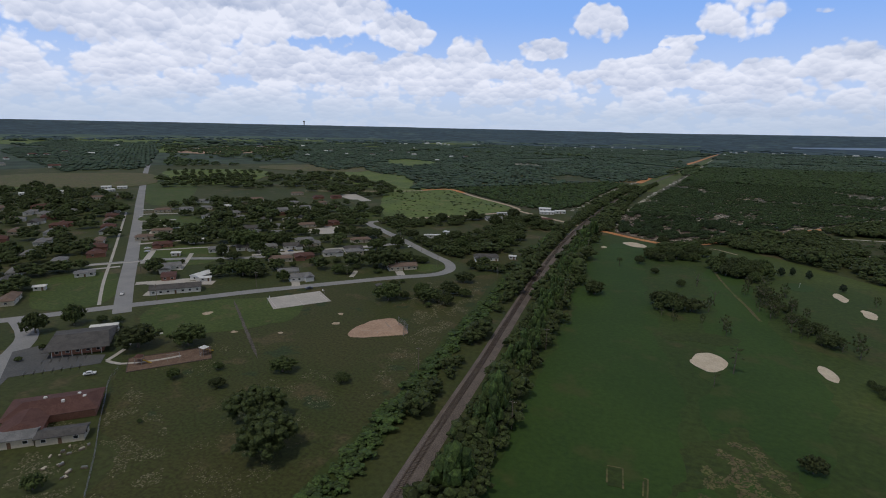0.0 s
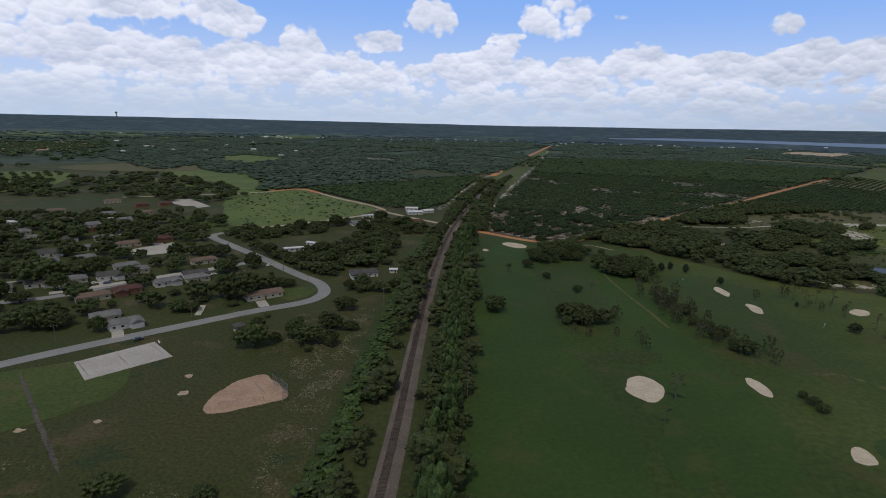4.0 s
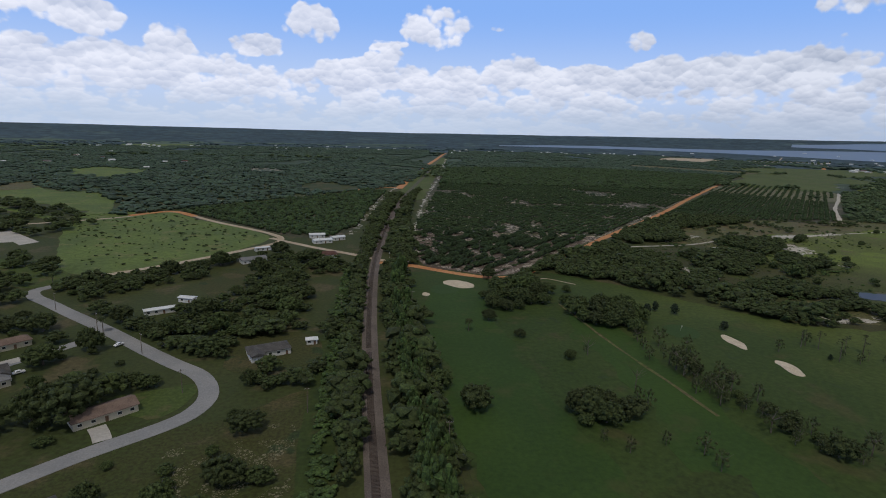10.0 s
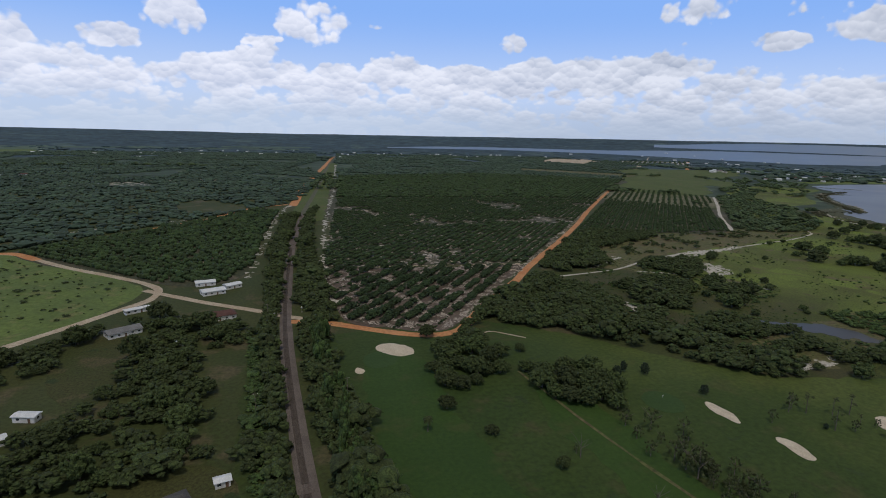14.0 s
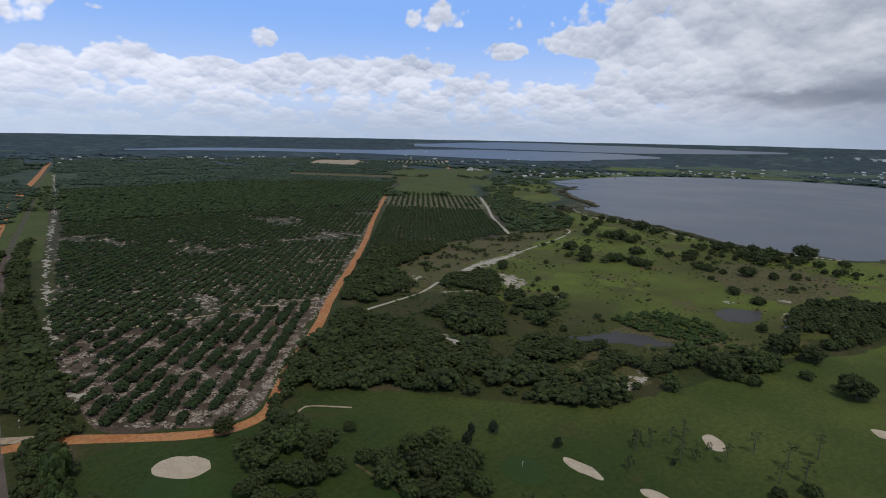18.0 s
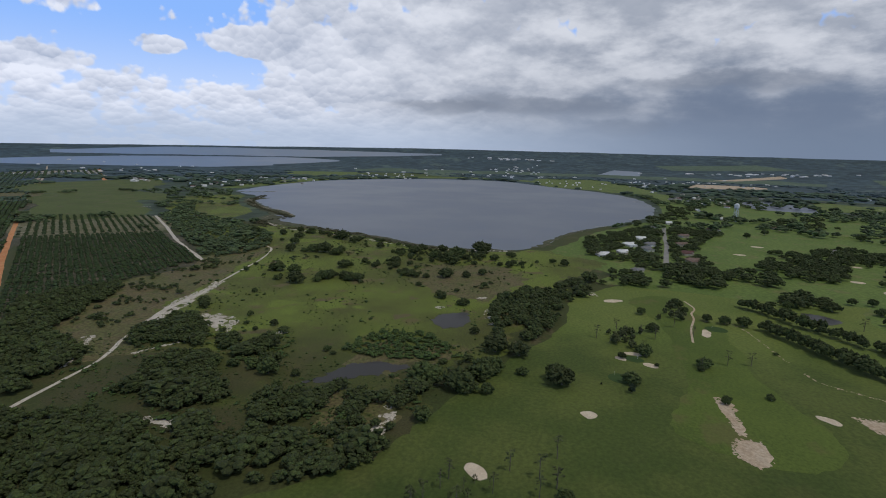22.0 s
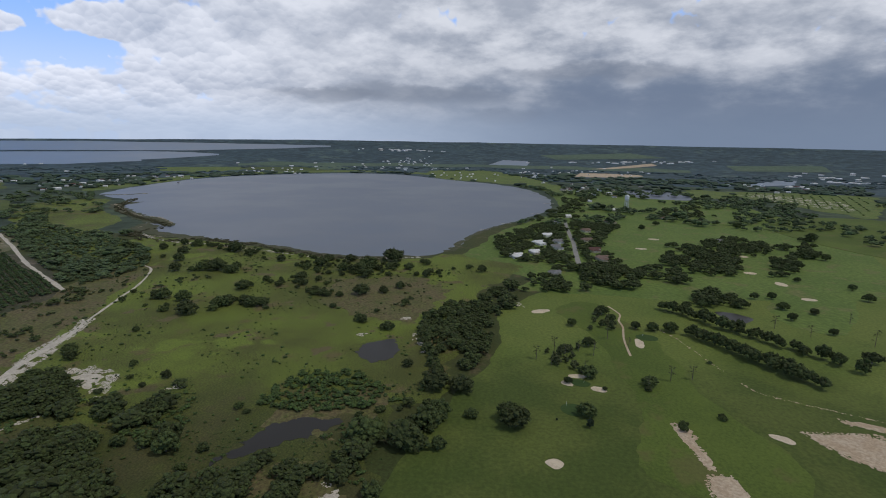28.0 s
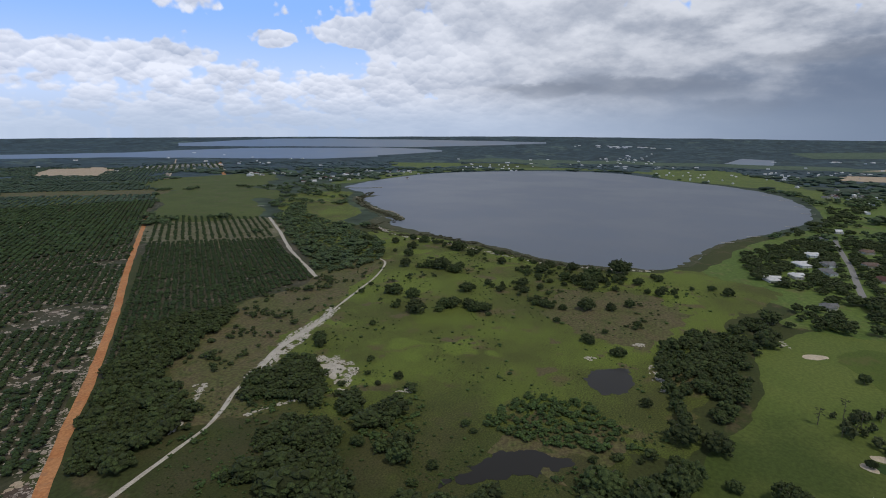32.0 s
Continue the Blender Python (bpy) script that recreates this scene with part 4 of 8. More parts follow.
def offset_line(line, off):
    out = []
    for i, p in enumerate(line):
        d = (line[min(i + 1, len(line) - 1)] - line[max(i - 1, 0)]).normalized()
        out.append(p + Vector((-d.y, d.x, 0)) * off)
    return out


def sweep(line, profile, name, mat):
    """A closed profile (across, up) drawn along a line."""
    verts, faces, k = [], [], len(profile)
    for i, p in enumerate(line):
        d = (line[min(i + 1, len(line) - 1)] - line[max(i - 1, 0)]).normalized()
        for a, z in profile:
            verts.append((p.x - d.y * a, p.y + d.x * a, z + rise(p.x, p.y)))
        if i:
            o = i * k
            faces += [(o - k + j, o + j, o + (j + 1) % k, o - k + (j + 1) % k) for j in range(k)]
    return mesh_of(name, verts, faces, mat)


rail_line = curve_points(RAIL, 6.0)
near_line = [p for p in rail_line if p.y < 905]
far_line = [p for p in rail_line if p.y > 896]
railway = thing("railway", "single railway track on grey ballast between hedges", "railway", kind="structure")
part("far_bed", sweep(far_line, [(-4.0, 0.0), (-2.2, 0.4), (2.2, 0.4), (4.0, 0.0)], "far_bed", MAT["weedy_ballast"]), None, railway, "weed-grown ballast")
part("ballast_bed", sweep(near_line, [(-4.4, 0.0), (-2.9, 0.35), (-1.7, 0.55), (1.7, 0.55), (2.3, 0.35), (3.2, 0.0)], "ballast_bed", MAT["ballast"]), None, railway, "grey crushed stone ballast")
for side in (-0.75, 0.75):
    part("rail", sweep(offset_line(near_line, side), [(-0.06, 0.70), (-0.06, 0.86), (0.06, 0.86), (0.06, 0.70)], "rail", MAT["steel"]), None, railway, "rusty steel rail")


def tie_mesh():
    bm = bmesh.new()
    bmesh.ops.create_cube(bm, size=1.0)
    bmesh.ops.scale(bm, vec=(2.6, 0.26, 0.18), verts=bm.verts)
    bmesh.ops.bevel(bm, geom=[e for e in bm.edges], offset=0.02, segments=1, affect="EDGES")
    me = bpy.data.meshes.new("tie")
    bm.to_mesh(me)
    bm.free()
    me.materials.append(MAT["timber"])
    return me


tie = tie_mesh()
dense = curve_points(RAIL[:9], 0.62)
walked, spots = 0.0, []
for i in range(1, len(dense)):
    if (dense[i] - dense[i - 1]).length > 1e-4:
        d = (dense[i] - dense[i - 1]).normalized()
        spots.append((dense[i], math.atan2(d.y, d.x) - math.pi / 2))
near_ties = [s for s in spots if 85 < s[0].y < 275][:300]
far_ties = [s for s in spots if not 85 < s[0].y < 275]
for p, a in near_ties:
    ob = part("tie", tie, None, railway)
    ob.matrix_world = pose(p.x, p.y, 0.64, 0, 0, math.degrees(a) + random.uniform(-1.5, 1.5))
tv, tf, n = [], [], 0
box = np.array([(x, y, z) for x in (-1.3, 1.3) for y in (-0.13, 0.13) for z in (0.5, 0.73)])
box_f = np.array([(0, 1, 3), (0, 3, 2), (4, 6, 7), (4, 7, 5), (0, 4, 5), (0, 5, 1), (2, 3, 7), (2, 7, 6), (1, 5, 7), (1, 7, 3)])
for p, a in far_ties:
    c, s = math.cos(a), math.sin(a)
    tv.append(np.c_[box[:, 0] * c - box[:, 1] * s + p.x, box[:, 0] * s + box[:, 1] * c + p.y, box[:, 2]])
    tf.append(box_f + n)
    n += 8
tagged(part("ties", tri_mesh("ties", np.concatenate(tv), np.concatenate(tf), MAT["timber"], False), None, railway, "dark weathered wooden ties"), kind="stuff")

# ---------------------------------------------------------------- groves
for n, (pts, w, sh) in enumerate([([(36, 577), (90, 573), (150, 565), (216, 556)], 4, 0.8), ([(56, 690), (131, 622), (205, 552)], 3, 0.5), ([(90, 910), (197, 951), (328, 1015), (508, 1188)], 5, 0.7), ([(593, 1624), (825, 1916), (1210, 2348)], 9, 0.8),
                                  ([(220, 1175), (271, 1214), (359, 1293)], 7, 0.7), ([(690, 1396), (917, 1670), (985, 1750)], 8, 0.8), ([(1080, 1540), (2080, 2690)], 10, 0.8), ([(700, 1385), (828, 1222)], 6, 0.6), ([(909, 1712), (1110, 1514)], 7, 0.7),
                                  ([(295, 727), (313, 717), (336, 692), (350, 700)], 5, 0.9), ([(862, 1829), (1001, 1717), (1149, 1650)], 8, 0.7), ([(984, 1383), (1052, 1153)], 6, 0.6), ([(693, 926), (570, 788)], 3, 0.6), ([(-300, 720), (-180, 830), (-79, 880)], 4, 0.5)]):
    patchy("grove_track", pts, w, MAT["sand" if n % 2 else "pale_dirt"], "broken pale track through the groves", "path", sh, w * 0.45, 0.16, n + 60)
for n, (pts, w) in enumerate([([(118, 732), (150, 767), (198, 821), (296, 950), (378, 1036), (509, 1192), (726, 1430), (952, 1693)], 3.2), ([(227, 1143), (256, 1189), (348, 1302), (581, 1585), (915, 1986)], 4.0), ([(898, 1873), (905, 1736), (923, 1631), (1038, 1492)], 4.0), ([(705, 1423), (772, 1350), (846, 1273)], 4.0), ([(1070, 1525), (1302, 1800), (1488, 1996), (2176, 2777)], 6.0)]):
    ribbon("grove_lane", pts, w, MAT["pale_dirt"], "narrow pale lane between citrus blocks", "path", 0.13 + 0.004 * n, 8, 0.6, seed=n + 3)
G1A = [(30, 445), (56, 418), (78, 405), (98, 412), (130, 452), (172, 500), (215, 552), (150, 560), (80, 570), (36, 575)]
G1B = [(36, 580), (80, 576), (150, 568), (222, 562), (296, 640), (490, 868), (620, 1020), (420, 1060), (118, 1080), (70, 800), (40, 620)]
G1C = [(118, 1090), (420, 1070), (630, 1030), (840, 1275), (1000, 1450), (640, 1650), (190, 1560)]
G3A = [(310, 632), (380, 712), (560, 920), (640, 1020), (760, 870), (590, 668), (462, 676)]
G3B = [(645, 1030), (830, 1240), (920, 1030), (770, 880)]
G2 = [(-105, 566), (-236, 698), (-140, 800), (-70, 880), (-20, 960), (10, 930), (-14, 740), (-26, 600), (-50, 545)]
grove_z = 0.06
for nm, pts, m in (("grove_soil", G1A, "soil_bare"), ("grove_soil", G1B, "soil"), ("grove_soil", G1C, "soil"), ("grove_soil", G3A, "soil"), ("grove_soil", G3B, "young_soil"), ("grove_soil", G2, "soil")):
    area(nm, pts, MAT[m], "sandy soil between the citrus rows", "soil", grove_z, 3, 0.03)
    grove_z += 0.006
for n, (poly, share, size, cut) in enumerate(((G1A, 0.34, 0.55, 0.02), ([(36, 580), (150, 568), (222, 562), (296, 640), (360, 716), (200, 760), (60, 760)], 0.30, 1.3, 0.06), ([(60, 760), (200, 760), (360, 716), (490, 868), (620, 1020), (420, 1060), (118, 1080)], 0.22, 1.7, 0.10))):
    patchy("grove_sand", poly, 0, MAT["grove_sand"], "pinkish white sand showing between the citrus rows", "sand", share, size, 0.12, n + 40, True, "stuff", cut=cut)
area("scrub_ground", [(335, 600), (450, 658), (600, 674), (700, 652), (640, 612), (520, 590), (420, 570), (350, 558)], MAT["dry"], "dry brownish grass beside the sandy trail", "ground", 0.058, 12, 0.04, 2.5)
ROWS = [tuple(p) for p in rows_in(G1A, 41, 11.0, 4.0, rng, 0.06)]
citrus_spots, young_spots = [], []
for p in ROWS:
    gap = noise.noise(Vector((p[0] * 0.035, p[1] * 0.035, 2.0))) + 0.7 * noise.noise(Vector((p[0] * 0.11, p[1] * 0.11, 5.0)))
    (citrus_spots if gap > -0.12 - 0.1 * math.hypot(p[0] - 80, p[1] - 400) / 150 else young_spots).append(p)
citrus_spots.sort(key=lambda p: math.hypot(p[0] - 80, p[1] - 380))
stuff("citrus_grove", clumps("citrus_grove", citrus_spots[280:], 5.4, 4.0, MAT["citrus"], rng, WOOD, spread=0.15), "dark green citrus trees in rows on bare soil", "citrus grove")
stuff("young_citrus", clumps("young_citrus", young_spots, 1.9, 1.6, MAT["citrus"], rng, BUSH, spread=0.3), "small replanted citrus bushes in rows", "citrus grove")
stuff("citrus_grove", clumps("citrus_grove", [p for p in rows_in(G1B, 41, 8.2, 4.6, rng, 0.06) if noise.noise(Vector((p[0] * 0.012, p[1] * 0.012, 2.0))) + 0.6 * noise.noise(Vector((p[0] * 0.06, p[1] * 0.06, 5.0))) > -0.42], 5.6, 4.0, MAT["citrus"], rng, SMALL, spread=0.2), "dark green citrus trees in close rows", "citrus grove")
stuff("citrus_grove", clumps("citrus_grove", rows_in(G1C, 41, 8.5, 7.0, rng, 0.12), 7.4, 4.6, MAT["citrus"], rng, spread=0.18), "dark green citrus trees in close rows", "citrus grove")
stuff("citrus_grove", clumps("citrus_grove", rows_in(G3A, 41, 6.6, 4.6, rng, 0.07), 5.0, 3.8, MAT["citrus"], rng, SMALL, spread=0.18), "dark green citrus trees in close rows", "citrus grove")
stuff("citrus_grove", clumps("citrus_grove", rows_in(G3B, 41, 11.0, 4.2, rng, 0.08), 4.6, 3.4, MAT["citrus"], rng, SMALL, spread=0.18), "young citrus trees in open rows", "citrus grove")
stuff("citrus_grove", clumps("citrus_grove", rows_in(G2, 135, 7.4, 4.6, rng, 0.10), 5.4, 4.4, MAT["citrus"], rng, spread=0.18), "dark green citrus trees in close rows", "citrus grove")

# ---------------------------------------------------------------- woods
FIELDS = [
    ([(1268, 2427), (1499, 2723), (1697, 2616), (1386, 2232)], "pale_dirt", "far pale pink ploughed field"),
    ([(1129, 1613), (1337, 1497), (1290, 1326), (1175, 1209), (1139, 1273), (930, 1060), (800, 1198), (975, 1390)], "rough_pale", "olive green pasture beyond the grove"),
    ([(861, 1826), (916, 1934), (1165, 1670), (1079, 1561)], "dry", "narrow brown strip of field"),
    ([(1258, 1827), (1422, 1933), (1837, 1835), (1400, 1500), (1170, 1640)], "rough_pale", "far olive green pasture"),
    ([(-641, 1256), (-492, 1078), (-473, 1265), (-616, 1352)], "pasture", "pale clearing in the western groves"),
    ([(-508, 798), (-570, 898), (-578, 1017), (-501, 908), (-383, 846), (-315, 730), (-294, 661), (-411, 749)], "pasture", "pale pasture with single oaks"),
    ([(-1220, 2700), (-979, 2950), (-823, 2722), (-1026, 2568)], "pasture", "far pale field"),
    ([(1869, -620), (1987, -712), (1878, -1080), (1362, -716), (1423, -669), (1660, -634)], "pasture", "far striped pale green field"),
    ([(1193, -218), (1212, -329), (1408, -407), (1445, -314)], "village", "bright lawn beyond the golf course"),
    ([(1745, -446), (2035, -550), (1932, -649), (1772, -575)], "pasture", "pale green meadow by the pond"),
    ([(2409, 1520), (2759, 1797), (2978, 1730), (3000, 1514), (2707, 1335)], "pasture", "olive fields beyond the lake"),
    ([(2690, 1300), (3000, 1420), (3080, 1211), (2722, 870)], "lawn", "green field beyond the lake"),
    ([(2411, 379), (2900, 417), (3000, 115), (2063, -108), (1742, -58), (2037, 10), (2200, 150)], "pasture", "bright green fields on the far shore"),
    ([(2661, -209), (2950, -371), (2877, -641), (2676, -527)], "pale_dirt", "far pale sandy field")]
FAR_GROVES = [
    [(-245, 705), (-290, 660), (-560, 860), (-900, 1160), (-1100, 1500), (-700, 1900), (100, 1900), (160, 1640), (60, 1100), (20, 1010), (-80, 895)],
    [(190, 1570), (640, 1660), (1000, 1460), (1260, 1760), (900, 2300), (280, 2300)],
    [(-700, 1920), (100, 1920), (230, 2320), (260, 2900), (-900, 2800), (-1500, 2000), (-1120, 1520)],
    [(290, 2320), (900, 2320), (1280, 1790), (1800, 2350), (1500, 2900), (380, 2950)],
    [(-930, 560), (-1700, 900), (-2400, 1500), (-1800, 1560), (-900, 700)]]


def clear_of(pts):
    ok = np.ones(len(pts), bool)
    for w, _, _ in FIELDS:
        ok &= ~inside(w, pts[:, 0], pts[:, 1])
    return pts[ok]


for n, (pts, m, lab) in enumerate(FIELDS):
    area("far_field", pts, MAT[m], lab, "field", 0.24 + 0.01 * n, 22, 0.015, 8, seed=n)


def far_strip(corners, mat, label, category, z=1.2, name="far_field"):
    """A four-cornered field draped on the rising far land."""
    a, b, c, d = (Vector(p) for p in corners)
    verts, faces, k = [], [], 9
    for i in range(k):
        for j in range(k):
            u, v = i / (k - 1), j / (k - 1)
            p = (a.lerp(b, u)).lerp(d.lerp(c, u), v)
            x, y = p.x + 14 * noise.noise(Vector((p.x * 0.02, p.y * 0.02, 1))), p.y + 14 * noise.noise(Vector((p.x * 0.02, p.y * 0.02, 8)))
            verts.append((x, y, rise(x, y) + z))
    for i in range(k - 1):
        for j in range(k - 1):
            o = i * k + j
            faces.append((o, o + k, o + k + 1, o + 1))
    return structure(name, mesh_of(name, verts, faces, mat), label, category)


for corners, m, lab in (([(3111, 1189), (3255, 1046), (2985, 834), (2791, 947)], "hazy_grass", "pale field beyond the lake"), ([(3249, -467), (3543, -910), (3428, -907), (3259, -597)], "pale_dirt", "far pale pink field"), ([(3985, -269), (4065, -917), (3805, -1103), (3741, -350)], "hazy_grass", "far dull green field"),
                        ([(-1320, 3000), (-979, 3291), (-823, 2990), (-1026, 2868)], "hazy_grass", "far pale field"), ([(-2300, 2600), (-1500, 3100), (-1450, 2960), (-2200, 2420)], "hazy_grass", "far pale field"), ([(-200, 3500), (300, 3560), (320, 3480), (-180, 3430)], "hazy_grass", "far pale field"), ([(3400, -1300), (3300, -1800), (3050, -1700), (3150, -1250)], "hazy_grass", "far dull green field")):
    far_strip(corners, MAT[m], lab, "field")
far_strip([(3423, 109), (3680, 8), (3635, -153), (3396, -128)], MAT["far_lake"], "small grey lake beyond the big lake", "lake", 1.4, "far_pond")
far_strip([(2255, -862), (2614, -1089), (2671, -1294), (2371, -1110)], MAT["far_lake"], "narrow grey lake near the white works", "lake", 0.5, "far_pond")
# far groves wear the foliage colour that has haze mixed in
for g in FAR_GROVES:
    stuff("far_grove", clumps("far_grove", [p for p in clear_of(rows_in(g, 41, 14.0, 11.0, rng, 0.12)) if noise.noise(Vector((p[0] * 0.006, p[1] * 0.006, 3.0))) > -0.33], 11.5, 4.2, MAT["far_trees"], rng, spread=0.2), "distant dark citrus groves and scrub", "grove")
WOODS = [
    [(126, 441), (150, 464), (213, 510), (238, 452), (215, 400), (192, 350), (160, 384), (122, 414), (104, 404), (100, 380), (90, 392), (112, 420)],
    [(222, 536), (264, 584), (320, 640), (392, 700), (470, 664), (440, 640), (324, 600), (290, 533), (241, 516)],
    [(533, 283), (470, 275), (412, 262), (425, 236), (481, 217), (539, 218), (575, 192), (641, 190), (650, 208), (600, 225), (572, 262)],
    [(600, 665), (700, 640), (800, 690), (900, 830), (1000, 1000), (1200, 1150), (930, 1030), (770, 850)]]
for w in WOODS:
    far_off = w[0][0] > 590
    belt = w[0][0] == 533
    stuff("woods", clumps("woods", [p for p in scatter(w, 8.0 if far_off else 5.4, rng, keep=0.62 if far_off else 0.80) if not belt or noise.noise(Vector((p[0] * 0.05, p[1] * 0.05, 2.0))) > -0.16], 7.5 if far_off else 7.2, 5.0 if far_off else 6.8, MAT["mid_wood" if far_off else "scrub"], rng, BUSH if far_off else WOOD, spread=0.42 if far_off else 0.30), "dense dark green scrub oak woods", "woods")
area("corridor", [(20, 830), (34, 950), (54, 1090), (108, 1400), (170, 1760), (235, 2100), (262, 2100), (205, 1760), (150, 1400), (108, 1120), (84, 960), (60, 840)], MAT["rough_pale"], "grassy strip between clay road and railway", "grass", 0.08, 4, 0.03, 8)
area("verge", [(-10, -150), (-12, 0), (-17, 150), (-17, 300), (-14, 420), (-24, 440), (-32, 300), (-30, 220), (-27, 150), (-23, 60), (-22, -150)], MAT["rough"], "strip of rank green grass beside the railway", "grass", 0.07, 2.5, 0.06)
for gap, w, h, m, keep, shapes, poly in (
        (4.2, 6.4, 6.2, "scrub", 0.95, WOOD, [(3, -150), (-6, 0), (-10.5, 150), (-15, 320), (-13.0, 420), (-6, 520), (7, 670), (29, 850), (40, 900), (26, 900), (14, 850), (-6, 680), (-16, 520), (-19, 420), (-19, 300), (-14, 150), (-11, 0), (-4, -150)]),
        (2.5, 3.2, 2.0, "vine", 0.9, SMALL, [(-6, -150), (-12, 0), (-16, 150), (-20, 300), (-20, 420), (-27, 420), (-27, 300), (-24, 150), (-20, 0), (-14, -150)]),
        (4.6, 6.2, 6.0, "scrub", 0.95, WOOD, [(22, -150), (11, 0), (6, 150), (0, 320), (1, 420), (6, 440), (16, 430), (18, 330), (20, 200), (22, 100), (24, 0), (30, -150)]),
        (3.6, 3.2, 8.5, "vine", 0.62, SPIRE, [(26, -150), (15, 0), (10, 150), (5, 320), (8, 420), (14, 420), (15, 330), (17, 200), (19, 100), (21, 0), (29, -150)]),
        (5.5, 7.0, 6.5, "scrub", 0.9, WOOD, [(5, 480), (9, 560), (20, 670), (40, 840), (56, 930), (68, 950), (52, 850), (36, 700), (28, 560), (28, 440), (14, 436)])):
    stuff("hedge", clumps("hedge", [p for p in scatter(poly, gap, rng, keep=keep) if noise.noise(Vector((p[0] * 0.09, p[1] * 0.05, w))) > (0.06 if w == 6.4 and p[1] < 140 else -0.42)], w, h, MAT[m], rng, shapes, spread=0.38), "thick green hedge of shrubs along the railway", "hedge")
TOWN = [(-80, 235), (-60, 300), (-40, 330), (-30, 430), (-60, 480), (-150, 425), (-210, 400), (-300, 500), (-420, 560), (-620, 470), (-800, 350), (-560, 160), (-330, 60), (-240, 62), (-300, 165), (-190, 100), (-100, 196)]
area("village_ground", [(640, 150), (700, 170), (790, 250), (850, 240), (1100, 150), (1350, 20), (1600, -10), (1900, -60), (1900, -300), (1650, -480), (1300, -480), (1000, -420), (800, -330), (640, -200)], MAT["village"], "mown light green grass between village and golf course", "ground", 0.042, 12, 0.01, 10)
area("shore_meadow", [(700, 650), (800, 570), (800, 640), (870, 780), (960, 870), (1100, 930), (1240, 1060), (1400, 1150), (1300, 1250), (1100, 1150), (950, 1010), (800, 830)], MAT["meadow"], "grassy lake shore with scattered bushes", "meadow", 0.06, 15, 0.01, 10)
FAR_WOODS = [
    [(-330, 520), (-430, 570), (-640, 480), (-700, 560), (-560, 850), (-300, 660), (-270, 560)],
    [(1150, 130), (1380, 20), (1600, -20), (1700, -150), (1450, -60), (1200, 0)],
    [(1240, -180), (1420, -250), (1500, -350), (1300, -330)]]
for w in FAR_WOODS:
    stuff("far_woods", clumps("far_woods", scatter(w, 17, rng, keep=0.40), 14, 9.5, MAT["scrub"], rng, WOOD, spread=0.25), "dark green oak woods", "woods")


def ring(name, r0, r1, a0, a1, gap, width, height, keep, water=(), mat="far_trees", shapes=LOW):
    """Far trees over a band of the country, thinned by noise, clear of the water."""
    pts = []
    n = int((r1 * r1 - r0 * r0) / 2 * radians(a1 - a0) / gap / gap * keep * 1.6)
    rr = np.sqrt(rng.uniform(r0 * r0, r1 * r1, n))
    aa = np.radians(rng.uniform(a0, a1, n))
    x, y = rr * np.sin(aa), 150 + rr * np.cos(aa)
    ok = np.ones(n, bool)
    for w in water:
        ok &= ~inside(w, x, y)
    for px, py in zip(x[ok], y[ok]):
        if on_far_lake(px, py):
            continue
        if noise.noise(Vector((px * 0.0035, py * 0.0035, 4.0))) + 0.5 * noise.noise(Vector((px * 0.012, py * 0.012, 1.0))) > -0.12:
            pts.append((px, py))
    return stuff(name, clumps(name, pts, width, height, MAT[mat], rng, shapes, spread=0.3), "distant woods and orchards", "woods")


LAKE = [(1487, 1250), (1700, 1300), (2000, 1300), (2240, 1230), (2440, 1060), (2600, 829), (2600, 550), (2300, 280), (2101, 100), (1874, 0), (1589, -20), (1371, 20), (1100, 150), (830, 250), (770, 377), (820, 520), (900, 760), (1159, 960)]
CLEAR = [*[f[0] for f in FIELDS], LAKE, G1C, *FAR_GROVES, FAR_WOODS[1], [(-1600, 1340), (-1500, 1300), (-500, 380), (-540, 350)], [(200, 2000), (330, 2700), (380, 2650), (260, 2000)], [(-809, 383), (-659, 480), (-824, 632), (-966, 489)], [(-702, 837), (-518, 903), (-589, 1071), (-769, 926)], [(-1400, 1230), (-1165, 1200), (-1200, 1560), (-1500, 1690)]]
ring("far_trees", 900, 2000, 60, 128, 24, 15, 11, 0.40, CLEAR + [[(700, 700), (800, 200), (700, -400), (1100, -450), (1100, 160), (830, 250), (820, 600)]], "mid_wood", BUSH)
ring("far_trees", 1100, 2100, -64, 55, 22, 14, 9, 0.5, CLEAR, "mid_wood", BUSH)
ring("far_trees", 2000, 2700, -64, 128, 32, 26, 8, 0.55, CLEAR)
ring("far_trees", 2700, 3250, -64, 128, 36, 26, 5, 0.5, CLEAR, "hazy_timber")


polar_sheet("far_pasture", -66, -28, lambda a: 3050 + wave(a, 21, 120), lambda a: 3330 + wave(a, 22, 60), MAT["hazy_grass"], "far pale pastures below the horizon", "field", 0.9)
polar_sheet("far_pasture", -30, 4, lambda a: 3150 + wave(a, 23, 60), lambda a: 3260 + wave(a, 24, 60), MAT["hazy_grass"], "far pale pastures below the horizon", "field", 0.95)
polar_sheet("far_pasture", 66, 110, lambda a: 3260 + wave(a, 25, 60), lambda a: 3420 + wave(a, 26, 90), MAT["hazy_grass"], "far pale pastures below the horizon", "field", 0.9)

for off, seed in ((-4.0, 1), (3.5, 2), (6.0, 3)):
    patchy("trail_sand", [(352 + off * 0.3, 541 + off), (390 + off * 0.3, 551 + off), (430, 562 + off), (470, 567 + off), (512, 578 + off)], 2.4, MAT["sand"], "white sand strands beside the trail", "sand", 0.8, 1.1, 0.18, 200 + seed)

